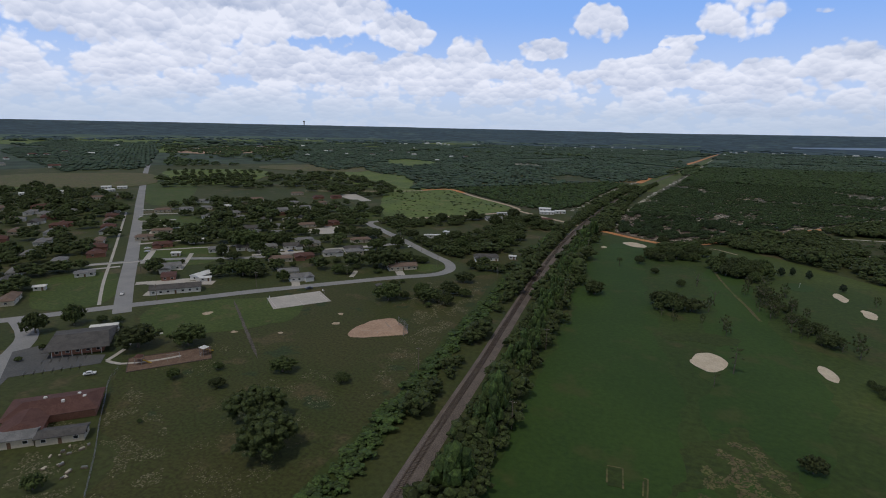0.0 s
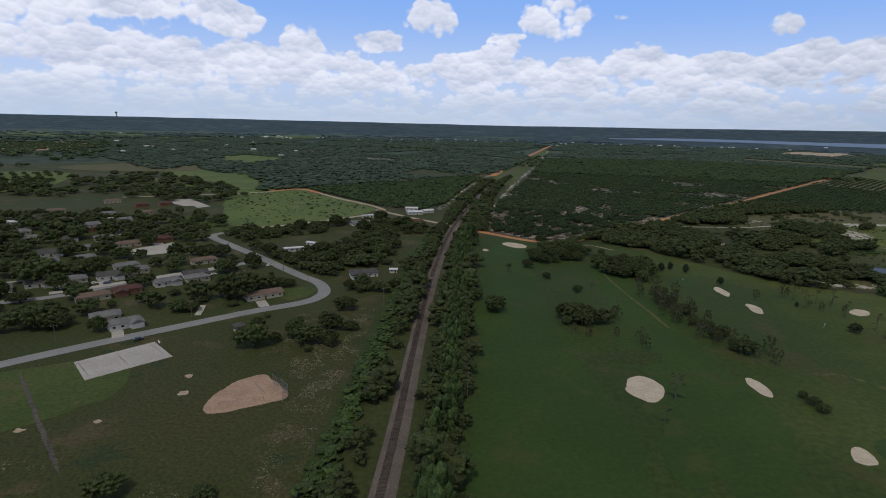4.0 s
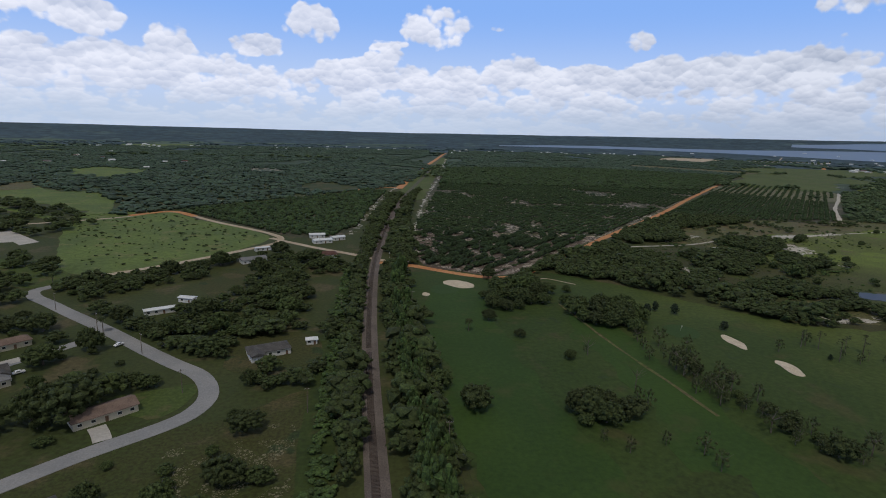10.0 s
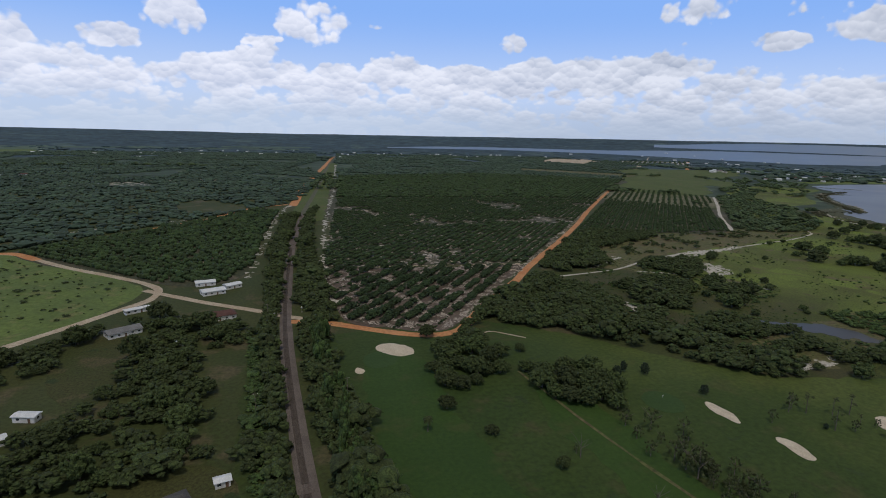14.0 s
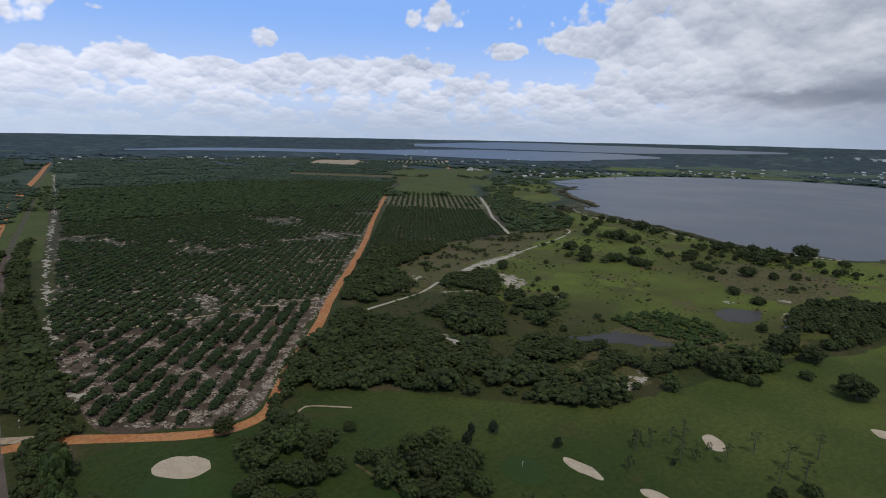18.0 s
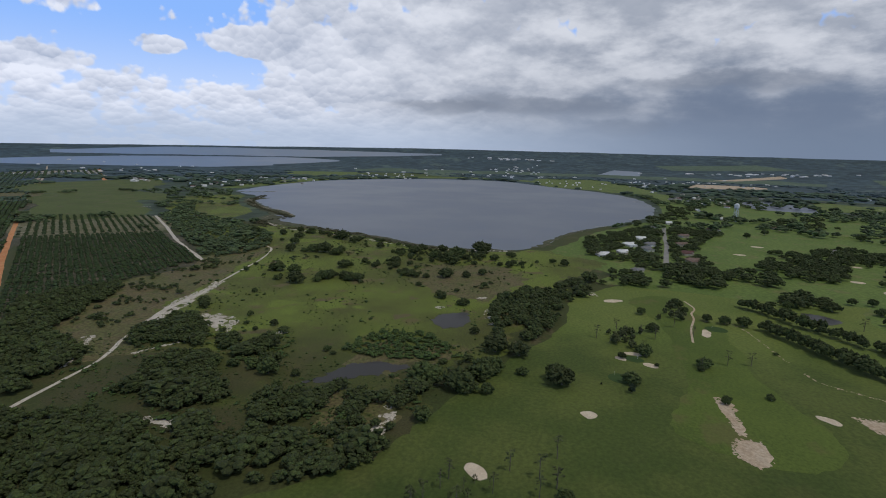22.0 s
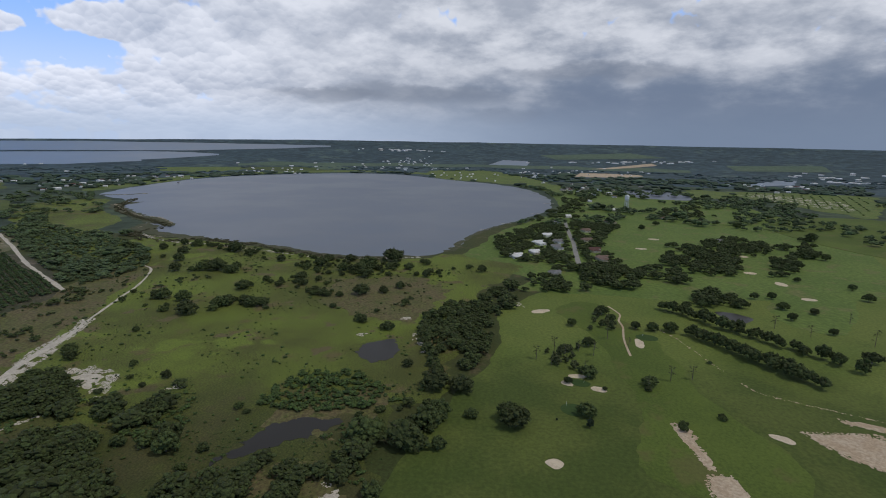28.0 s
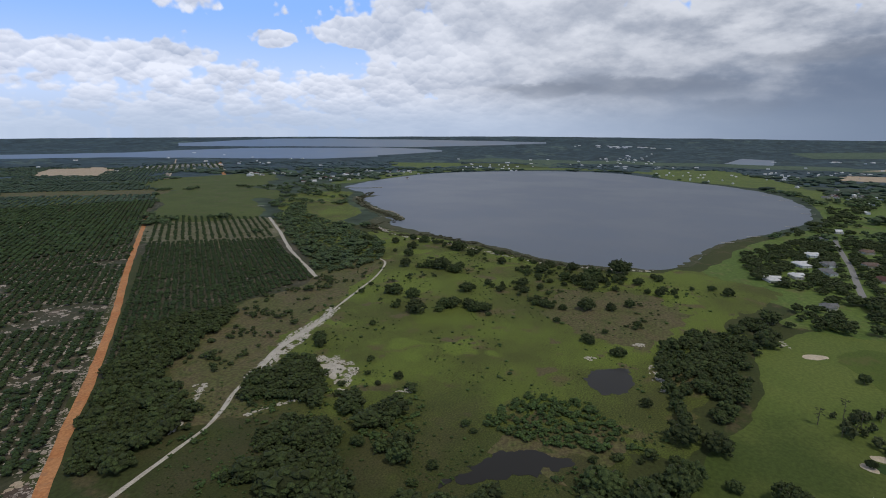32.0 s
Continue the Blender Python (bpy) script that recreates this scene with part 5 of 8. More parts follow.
# ---------------------------------------------------------------- building materials
MAT.update({
    "stucco": surface("white_stucco", [(0.62, 0.61, 0.58), (0.72, 0.71, 0.69)], 0.3, 2.0, grain=0.06, bump=0.1),
    "cream": surface("cream_stucco", [(0.50, 0.45, 0.36), (0.56, 0.51, 0.42)], 0.3, 2.0, grain=0.06, bump=0.1),
    "brick": surface("red_brick", [(0.25, 0.12, 0.085), (0.30, 0.15, 0.11)], 0.3, 3.0, grain=0.15),
    "roof_grey": surface("grey_shingle", [(0.15, 0.15, 0.155), (0.20, 0.20, 0.205)], 0.3, 2.5, grain=0.15),
    "roof_dark": surface("dark_shingle", [(0.070, 0.066, 0.066), (0.10, 0.095, 0.092)], 0.3, 2.5, grain=0.15),
    "roof_brown": surface("brown_shingle", [(0.15, 0.105, 0.085), (0.19, 0.135, 0.11)], 0.3, 2.5, grain=0.15),
    "roof_red": surface("red_shingle", [(0.088, 0.043, 0.037), (0.115, 0.058, 0.050)], 0.3, 2.5, grain=0.15),
    "roof_white": surface("white_metal_roof", [(0.60, 0.61, 0.62), (0.70, 0.70, 0.71)], 0.3, 2.0, grain=0.06, rough=0.5),
    "glass": surface("dark_window_glass", [(0.02, 0.022, 0.025), (0.03, 0.034, 0.04)], 0.4, 1.0, rough=0.08, grain=0.05, bump=0, spec=0.6),
    "white": surface("white_paint", [(0.74, 0.74, 0.73), (0.80, 0.80, 0.79)], 0.5, 3.0, grain=0.05, bump=0),
    "door": surface("brown_door", [(0.14, 0.085, 0.055), (0.18, 0.11, 0.07)], 0.5, 3.0, grain=0.1, bump=0),
    "mulch": surface("brown_mulch", [(0.135, 0.085, 0.062), (0.17, 0.115, 0.085)], 0.3, 2.0, grain=0.25),
    "galv": surface("galvanised_steel", [(0.30, 0.31, 0.32), (0.36, 0.37, 0.38)], 0.5, 4.0, rough=0.45, metal=0.7, grain=0.1, bump=0),
    "pole": surface("weathered_pole_wood", [(0.13, 0.105, 0.085), (0.18, 0.15, 0.125)], 0.5, 5.0, grain=0.2),
    "wire": surface("black_cable", [(0.03, 0.03, 0.03), (0.04, 0.04, 0.04)], 0.5, 5.0, bump=0),
    "rubber": surface("tyre_rubber", [(0.02, 0.02, 0.02), (0.03, 0.03, 0.03)], 0.5, 5.0, bump=0),
    "yellow": surface("yellow_plastic", [(0.62, 0.45, 0.06), (0.66, 0.50, 0.10)], 0.5, 3.0, grain=0.05, bump=0),
    "tank": surface("silver_tank_paint", [(0.55, 0.57, 0.58), (0.62, 0.64, 0.65)], 0.2, 1.0, grain=0.06, rough=0.5),
})
for nm, c in (("car_white", (0.75, 0.75, 0.76)), ("car_dark", (0.03, 0.035, 0.045)), ("car_silver", (0.42, 0.43, 0.45)), ("car_red", (0.30, 0.04, 0.04)), ("car_blue", (0.06, 0.10, 0.22))):
    MAT[nm] = surface(nm, [c, tuple(k * 1.08 for k in c)], 0.5, 3.0, rough=0.25, grain=0.04, bump=0, spec=0.5)


def box_bm(sx, sy, sz, at=(0, 0, 0), bevel=0.0):
    """A box that stands on its base point."""
    bm = bmesh.new()
    bmesh.ops.create_cube(bm, size=1.0)
    bmesh.ops.scale(bm, vec=(sx, sy, sz), verts=bm.verts)
    bmesh.ops.translate(bm, vec=(at[0], at[1], at[2] + sz / 2), verts=bm.verts)
    if bevel:
        bmesh.ops.bevel(bm, geom=list(bm.edges), offset=bevel, segments=1, affect="EDGES")
    return bm


def merged(*bms):
    """Joins bmeshes into one."""
    me = bpy.data.meshes.new("tmp")
    out = bmesh.new()
    for b in bms:
        b.to_mesh(me)
        out.from_mesh(me)
        b.free()
    bpy.data.meshes.remove(me)
    return out


def tube(points, radii, sides=7):
    """A round bar through the points."""
    bm = bmesh.new()
    rings = []
    for i, p in enumerate(points):
        p = Vector(p)
        d = Vector(points[min(i + 1, len(points) - 1)]) - Vector(points[max(i - 1, 0)])
        q = d.to_track_quat("Z", "Y")
        rings.append([bm.verts.new(p + q @ Vector((radii[i] * math.cos(2 * math.pi * k / sides), radii[i] * math.sin(2 * math.pi * k / sides), 0))) for k in range(sides)])
    for a, b in zip(rings, rings[1:]):
        for k in range(sides):
            bm.faces.new((a[k], a[(k + 1) % sides], b[(k + 1) % sides], b[k]))
    bm.faces.new(rings[0][::-1])
    bm.faces.new(rings[-1])
    return bm


def roof_bm(lx, ly, base, rise_, hip=0.0, over=0.5, thick=0.18):
    """A gable roof (hip 0) or a hipped roof along x."""
    bm = bmesh.new()
    x, y = lx / 2 + over, ly / 2 + over
    r = x - hip
    z1 = base + rise_
    top = [bm.verts.new(c) for c in ((-x, -y, base), (x, -y, base), (x, y, base), (-x, y, base), (-r, 0, z1), (r, 0, z1))]
    low = [bm.verts.new((v.co.x, v.co.y, base - thick)) for v in top[:4]]
    for f in ((0, 1, 5, 4), (2, 3, 4, 5), (1, 2, 5), (3, 0, 4)):
        bm.faces.new([top[i] for i in f])
    for i in range(4):
        bm.faces.new((top[i], low[i], low[(i + 1) % 4], top[(i + 1) % 4]))
    bm.faces.new(low[::-1])
    bmesh.ops.recalc_face_normals(bm, faces=bm.faces)
    return bm


def build_house(label, lx, ly, wall, roof, hip=2.5, height=2.7, pitch=1.7, wing=None, garage=False, storeys=1, category="house", at=(0, 0), turn=0.0, name="house", flat=False, doors=1):
    """A house: wall, roof, doors, windows with frame and pane, a wing where it has one."""
    h = thing(name, label, category, "houses of the suburb" if name == "house" else "", at=(at[0], at[1], 0), turn=turn)
    hh = height * storeys
    part("wall", box_bm(lx, ly, hh + 0.1), MAT[wall], h)
    if flat:
        part("roof", box_bm(lx + 0.6, ly + 0.6, 0.35, (0, 0, hh + 0.1), 0.05), MAT[roof], h)
    else:
        part("roof", roof_bm(lx, ly, hh + 0.25, pitch, hip), MAT[roof], h)
    if wing:
        wx, wy, side = wing
        cx = side * (lx / 2 - wx / 2 - 0.3)
        cy = -(ly / 2 + wy / 2 - 0.2)
        part("wing_wall", box_bm(wx, wy, hh, (cx, cy, 0)), MAT[wall], h)
        bm = roof_bm(wy + ly * 0.5, wx, hh + 0.2, pitch * 0.85, 0.0)
        bmesh.ops.rotate(bm, cent=(0, 0, 0), matrix=Matrix.Rotation(math.pi / 2, 3, "Z"), verts=bm.verts)
        bmesh.ops.translate(bm, vec=(cx, cy + ly * 0.25 - 0.1, 0.0), verts=bm.verts)
        part("wing_roof", bm, MAT[roof], h)
    wins = []
    count = max(2, int(lx / 3.6))
    for s in range(storeys):
        for side in (-1, 1):
            for k in range(count):
                x = -lx / 2 + (k + 0.5) * lx / count
                if side < 0 and wing and abs(x - wing[2] * (lx / 2 - wing[0] / 2)) < wing[0] / 2 + 0.6:
                    continue
                wins.append((x, side * ly / 2, s * height + 1.0, 0))
        for side in (-1, 1):
            wins.append((side * lx / 2, 0.0, s * height + 1.0, 90))
    for i, (x, y, z, turned) in enumerate(wins):
        m = Matrix.Translation((x, y, z)) @ Matrix.Rotation(radians(turned), 4, "Z")
        if doors and i == count // 2 and turned == 0:
            d = part("door", box_bm(1.0, 0.12, 2.05), MAT["door"], h)
            d.matrix_local = Matrix.Translation((x, y, 0.02))
            continue
        w = part("window", WINDOW_FRAME, None, h)
        w.matrix_local = m
        p = part("pane", WINDOW_PANE, None, w)
    if garage:
        part("garage_door", box_bm(4.6, 0.14, 2.2, (lx / 2 - 3.2, -ly / 2, 0.02) if not wing else (wing[2] * (lx / 2 - wing[0] / 2 - 0.3), -(ly / 2 + wing[1] - 0.2), 0.02)), MAT["white"], h, "white garage door")
    return h


def frame_mesh():
    me = bpy.data.meshes.new("window")
    bm = merged(box_bm(1.5, 0.16, 0.09, (0, 0, 0)), box_bm(1.5, 0.16, 0.09, (0, 0, 1.11)), box_bm(0.09, 0.16, 1.02, (-0.705, 0, 0.09)), box_bm(0.09, 0.16, 1.02, (0.705, 0, 0.09)))
    bm.to_mesh(me)
    bm.free()
    me.materials.append(MAT["white"])
    return me


def pane_mesh():
    me = bpy.data.meshes.new("pane")
    bm = box_bm(1.32, 0.11, 1.02, (0, 0, 0.09))
    bm.to_mesh(me)
    bm.free()
    me.materials.append(MAT["glass"])
    return me


WINDOW_FRAME, WINDOW_PANE = frame_mesh(), pane_mesh()

# ---------------------------------------------------------------- houses of the suburb
GRID = 44.0            # heading of the long sides against the x axis
STYLES = {
    "grey": build_house("long white house with a grey shingle roof", 14.5, 7.5, "stucco", "roof_grey", 2.8, wing=(5.5, 3, 1), garage=True, at=(-249, 204), turn=GRID),
    "brown": build_house("long low house with a brown shingle roof", 16.5, 7.2, "cream", "roof_brown", 2.6, at=(-325, 221), turn=GRID),
    "red": build_house("brick house with a dull red shingle roof", 14, 8, "brick", "roof_red", 3.0, wing=(6, 4, -1), at=(-451, 223), turn=GRID + 90),
    "dark": build_house("white house with a dark shingle gable roof", 14, 7.8, "stucco", "roof_dark", 0.0, 2.6, 2.1, wing=(5, 4, 1), at=(-235, 218), turn=GRID),
    "tan": build_house("cream house with a light grey hipped roof", 13, 8.5, "cream", "roof_grey", 3.4, at=(-221, 228), turn=GRID),
    "white": build_house("small white house with a white metal roof", 12, 7, "stucco", "roof_white", 0.0, 2.6, 1.2, at=(-288, 220), turn=GRID),
    "tall": build_house("two storey white house with a grey gable roof", 10, 9, "stucco", "roof_grey", 0.0, 2.7, 2.4, storeys=2, at=(-316, 371), turn=GRID + 10),
}
HOUSES = [
    ("dark", -206, 239, 0), ("tan", -198, 254, 0), ("brown", -345, 238, 0), ("red", -300, 198, 0), ("grey", -146, 166, 2), ("brown", -188, 200, 0),
    ("red", -178, 215, 0), ("tan", -161, 173, -3), ("grey", -165, 233, 2), ("dark", -157, 251, 0), ("tall", -304, 396, 14), ("tan", -282, 338, 4),
    ("red", -236, 344, 0), ("tan", -152, 244, 0), ("brown", -169, 284, 0), ("grey", -211, 262, 0), ("dark", -310, 403, 90)]
HOUSES += [
    ("grey", -389, 162, 90), ("grey", -356, 132, 90), ("red", -319, 154, 90), ("red", -336, 169, 90), ("brown", -354, 185, 90), ("dark", -386, 215, 90), ("red", -405, 231, 90), ("brown", -431, 253, 90),
    ("red", -454, 273, 90), ("dark", -477, 292, 90), ("brown", -585, 357, 0), ("tan", -580, 383, 0), ("white", -691, 339, 0), ("white", -672, 368, 20), ("white", -674, 439, 0), ("white", -640, 417, 40), ("white", -655, 449, 0)]
HOUSES += [
    ("brown", -438, 323, 0), ("grey", -423, 341, 0), ("tan", -411, 358, 0), ("dark", -438, 412, 0), ("grey", -455, 398, 0), ("white", -400, 381, 0), ("brown", -411, 444, 0), ("grey", -367, 317, 0), ("tan", -335, 325, 0),
    ("dark", -302, 323, 90), ("red", -318, 366, 0), ("grey", -355, 133 - 30, 90), ("grey", -315, 98, 90), ("dark", -296, 80, 90), ("brown", -261, 62, 90), ("tan", -318, 128, 90), ("red", -338, 515, 0), ("red", -356, 500, 0), ("brown", -402, 517, 0),
    ("grey", -420, 190, 90), ("brown", -450, 180, 90), ("dark", -480, 215, 90), ("tan", -520, 250, 90), ("red", -500, 240, 90), ("grey", -540, 300, 90)]
# three more streets of houses west of the main road
town_rng = random.Random(5)
for off in (62, 98, 134):
    for step in range(50, 430, 23):
        x, y = -192 - 0.75 * step - 0.66 * off + town_rng.uniform(-4, 4), 74 + 0.66 * step - 0.75 * off + town_rng.uniform(-4, 4)
        if min(math.hypot(x - h[1], y - h[2]) for h in HOUSES) > 18 and town_rng.random() < 0.85 and x < -275:
            HOUSES.append((town_rng.choice(["grey", "grey", "brown", "dark", "red", "tan"]), round(x), round(y), 90 + town_rng.choice([0, 0, 0, 90])))
HOUSES += [("brown", -334, 212, 0), ("grey", -268, 262, 0), ("tan", -251, 276, 0), ("dark", -284, 285, 0), ("grey", -268, 306, 0), ("brown", -250, 322, 0), ("tan", -360, 345, 0), ("grey", -380, 362, 0), ("dark", -345, 372, 0), ("brown", -366, 398, 0), ("grey", -388, 425, 0), ("tan", -352, 440, 0), ("brown", -324, 455, 0), ("red", -300, 440, 0), ("white", -205, 142, 45)]
for style, x, y, turn in HOUSES:
    copy_thing(STYLES[style], pose(x, y, 0, 0, 0, GRID + turn + random.uniform(-2, 2)))
build_house("long white duplex with a dark grey gable roof", 27, 9.5, "stucco", "roof_dark", 0.0, 2.9, 1.8, at=(-197, 114), turn=43.5, doors=2)
build_house("grey roofed house with a red lean-to garage", 14, 9, "stucco", "roof_grey", 0.0, 2.7, 1.6, wing=(7, 8, -1), at=(-241, 150), turn=GRID + 5)
build_house("red garage roof beside a drive", 8, 13, "brick", "roof_red", 0.0, 2.4, 0.9, at=(-223, 133), turn=GRID, category="garage", doors=0)
build_house("long brown bungalow with white window walls by the bend", 20, 8.5, "cream", "roof_brown", 0.0, 2.7, 1.6, at=(-99, 219), turn=40, doors=2)
build_house("dark roofed house alone in a clearing", 18, 9, "stucco", "roof_dark", 2.4, 2.7, 1.8, wing=(6, 4, -1), at=(-53, 272), turn=22)
build_house("pale grey long house with a metal roof", 18, 9, "stucco", "roof_grey", 0.0, 2.7, 1.6, at=(-97, 447), turn=30)
build_house("white building with a pinkish red hipped roof", 24, 11, "stucco", "roof_red", 3.0, 3.0, 1.8, at=(-48, 462), turn=14)
for x, y, lx, ly, turn in ((-53, 521, 16, 9, 20), (-60, 546, 14, 8, 10), (-40, 534, 12, 7, 30)):
    build_house("white metal roofed shed among the trees", lx, ly, "stucco", "roof_white", 0.0, 2.8, 1.0, at=(x, y), turn=turn, category="shed", name="shed", doors=1)
for x, y, lx, ly, turn, lab in ((-198, 138, 6.5, 3.6, 45, "white garden shed with a flat roof"), (-267, 180, 6, 5, 40, "white garden shed by a drive"), (-112, 234, 5, 4, 40, "small brown garden shed"), (-63, 421, 5, 4, 20, "small grey shed in a clearing"),
                                (-35, 283, 5, 3.5, 10, "small pale shed by a clearing"), (-269, 83, 6, 4, 45, "white garden shed beside trees"), (-275, 115, 11, 8, 50, "small white walled house on the lawn")):
    build_house(lab, lx, ly, "stucco", "roof_grey" if lx > 10 else "roof_white", 0.0, 2.3, 0.7, at=(x, y), turn=turn, category="shed", name="shed", doors=1)
for x, y, lx, turn in ((-113, 350, 9, -18), (-121, 330, 15, 28), (-95, 489, 19, 28)):
    t = build_house("white metal mobile home with a flat pale roof", lx, 4.2, "stucco", "roof_white", 0.0, 2.6, 0.5, at=(x, y), turn=turn, category="mobile home", name="mobile_home", doors=1)

# lawns, drives and pavement
for n, pts in enumerate([[(-287, 96), (-264, 126), (-216, 84), (-238, 60)], [(-300, 190), (-270, 214), (-230, 176), (-262, 154)], [(-678, 532), (-630, 560), (-474, 389), (-512, 366)],
                         [(-410, 290), (-380, 318), (-340, 282), (-372, 254)], [(-360, 246), (-330, 272), (-292, 236), (-322, 212)], [(-124, 417), (-108, 452), (-86, 430), (-92, 350), (-110, 370)],
                         [(-96, 236), (-76, 242), (-74, 226), (-84, 216), (-104, 230)], [(-260, 460), (-200, 400), (-220, 380), (-290, 430)], [(-185, 90), (-130, 130), (-108, 100), (-150, 60)], [(-70, 292), (-38, 296), (-30, 262), (-66, 254)]]):
    area("lawn", pts, MAT["lawn" if n not in (5, 9) else "park"], "mown suburban lawn", "lawn", 0.08, 2, 0.1, 3, seed=n)
for n, pts in enumerate([[(-700, 640), (-960, 475), (-774, 364), (-691, 503)], [(-330, 640), (-290, 600), (-520, 760), (-560, 800)]]):
    area("dry_field", pts, MAT["pasture"], "open pale green field", "field", 0.06, 6, 0.02, seed=n)
ribbon("sidewalk", [(-470, 304), (-400, 242), (-310, 162), (-252, 110), (-214, 78)], 1.8, MAT["concrete"], "pale concrete pavement along the road", "pavement", 0.12)
for n, (a, b, w) in enumerate([((-232, 150), (-262, 190), 3.0), ((-268, 152), (-300, 190), 4.5), ((-330, 208), (-364, 246), 4.0), ((-300, 182), (-250, 228), 3.2), ((-370, 238), (-330, 290), 3.0), ((-146, 160), (-140, 152), 5.0), ((-98, 212), (-92, 203), 5.5), ((-205, 100), (-215, 116), 4.0),
                               ((-190, 137), (-225, 120), 8.0), ((-236, 336), (-214, 312), 7.0), ((-206, 232), (-198, 222), 4.5), ((-198, 247), (-188, 238), 4.0), ((-165, 226), (-172, 240), 4.0), ((-275, 140), (-290, 120), 3.0), ((-300, 130), (-270, 160), 2.5), ((-125, 200), (-120, 185), 3.0)]):
    ribbon("driveway", [a, ((a[0] + b[0]) / 2 + 0.3, (a[1] + b[1]) / 2), b], w, MAT["concrete"], "pale concrete driveway", "driveway", 0.16)
area("paved_lot", [(-242, 306), (-226, 330), (-206, 314), (-220, 298)], MAT["concrete"], "pale paved yard between houses", "pavement", 0.15, 1.5, 0.1)
area("paved_lot", [(-302, 530), (-339, 562), (-350, 545), (-316, 515)], MAT["concrete"], "pale paved car park behind trees", "pavement", 0.15, 1.5, 0.1)

for n, (pts, w) in enumerate([([(-443, 301), (-429, 313), (-415, 324)], 4), ([(-384, 248), (-374, 258), (-364, 273)], 4), ([(-324, 196), (-317, 206), (-305, 221), (-296, 230), (-287, 245)], 4.5), ([(-231, 115), (-216, 129), (-206, 139)], 6), ([(-219, 206), (-206, 217), (-190, 235), (-174, 252), (-155, 272)], 5.5), ([(-236, 304), (-229, 314), (-225, 327), (-222, 338)], 7), ([(-351, 406), (-349, 424), (-335, 430)], 6), ([(-296, 380), (-288, 364), (-276, 359)], 5), ([(-240, 232), (-216, 217), (-208, 213)], 8), ([(-208, 236), (-199, 226)], 4),
                              ([(-468, 322), (-455, 334), (-440, 348)], 4), ([(-410, 270), (-398, 282), (-388, 294)], 3.5), ([(-355, 222), (-346, 232), (-338, 242)], 4)]):
    ribbon("driveway", pts, w, MAT["concrete"], "pale concrete driveway between the houses", "driveway", 0.15 + 0.004 * n, 4)
area("parking_lot", [(-344, 558), (-340, 570), (-286, 518), (-294, 505)], MAT["concrete"], "pale concrete lot behind the houses", "parking lot", 0.16, 0, 0.1, 4, False)
for n, pts in enumerate([[(-271, 156), (-262, 172), (-296, 202), (-312, 189)], [(-410, 273), (-388, 294), (-394, 313), (-431, 293)], [(-509, 367), (-702, 540), (-619, 538), (-484, 397)], [(-329, 330), (-304, 344), (-339, 390), (-341, 357)]]):
    area("lawn", pts, MAT["lawn"], "open mown lawn among the houses", "lawn", 0.11 + 0.004 * n, 2, 0.08, 3, seed=n)

# ---------------------------------------------------------------- the park
court = thing("basketball_court", "pale concrete basketball court with worn lines", "court")
part("slab", patch_mesh("slab", [(-140.5, 125.5), (-121, 150), (-104.5, 136.5), (-125, 111.5)], MAT["concrete"], 0.16, smooth=False), None, court)


def line_bm(a, b, width=0.12, z=0.172, thick=0.008):
    a, b = Vector((*a, z)), Vector((*b, z))
    d = (b - a).normalized()
    s = Vector((-d.y, d.x, 0)) * width / 2
    bm = bmesh.new()
    v = [bm.verts.new(c) for c in (a - s, b - s, b + s, a + s)]
    bm.faces.new(v)
    bmesh.ops.solidify(bm, geom=bm.faces, thickness=thick)
    return bm


for a, b in (((-138.6, 125.3), (-121.2, 147.2)), ((-121.2, 147.2), (-106.8, 136.2)), ((-106.8, 136.2), (-124.8, 114.0)), ((-124.8, 114.0), (-138.6, 125.3)), ((-129.9, 136.2), (-115.8, 125.1))):
    part("court_line", line_bm(a, b), MAT["white"], court)


def build_hoop(x, y, turn):
    h = thing("basketball_hoop", "grey basketball hoop on a bent pole beside the court", "basketball hoop", "hoops of the court", at=(x, y, 0.16), turn=turn)
    part("post", tube([(0, 0, 0), (0, 0, 2.6), (0.25, 0, 3.2), (1.1, 0, 3.35)], [0.09, 0.09, 0.08, 0.07]), MAT["galv"], h)
    part("backboard", box_bm(0.06, 1.8, 1.1, (1.15, 0, 2.9), 0.01), MAT["white"], h)
    ring_pts = [(1.45 + 0.23 * math.cos(t), 0.23 * math.sin(t), 3.05) for t in np.linspace(0, 6.28, 13)]
    part("rim", tube(ring_pts, [0.02] * 13, 5), MAT["car_red"], h, "red steel rim")
    return h


for x, y, turn in ((-133.5, 117.5, 52), (-113.5, 143.8, 232)):
    build_hoop(x, y, turn)
diamond = area("baseball_infield", [(-70, 97), (-71, 105), (-69, 115), (-62, 125), (-56, 123), (-44, 110), (-54, 101), (-65, 95)], MAT["clay"], "pinkish clay infield of a small ball field", "ball field", 0.14, 0.8, 0.2, 1.5, kind="thing")
backstop = thing("backstop", "tall grey wire backstop behind home plate", "backstop", at=(-46.5, 111.5, 0), turn=0)
net_mat = surface("wire_mesh", [(0.20, 0.21, 0.22), (0.26, 0.27, 0.28)], 0.5, 4.0, rough=0.5, metal=0.5, bump=0)
corners = [(-6.5, 6.5), (-1.5, 3.0), (2.2, -1.0), (2.0, -6.0)]
for k, (x, y) in enumerate(corners):
    part("post", tube([(x, y, 0), (x, y, 4.6)], [0.07, 0.07], 6), MAT["galv"], backstop)
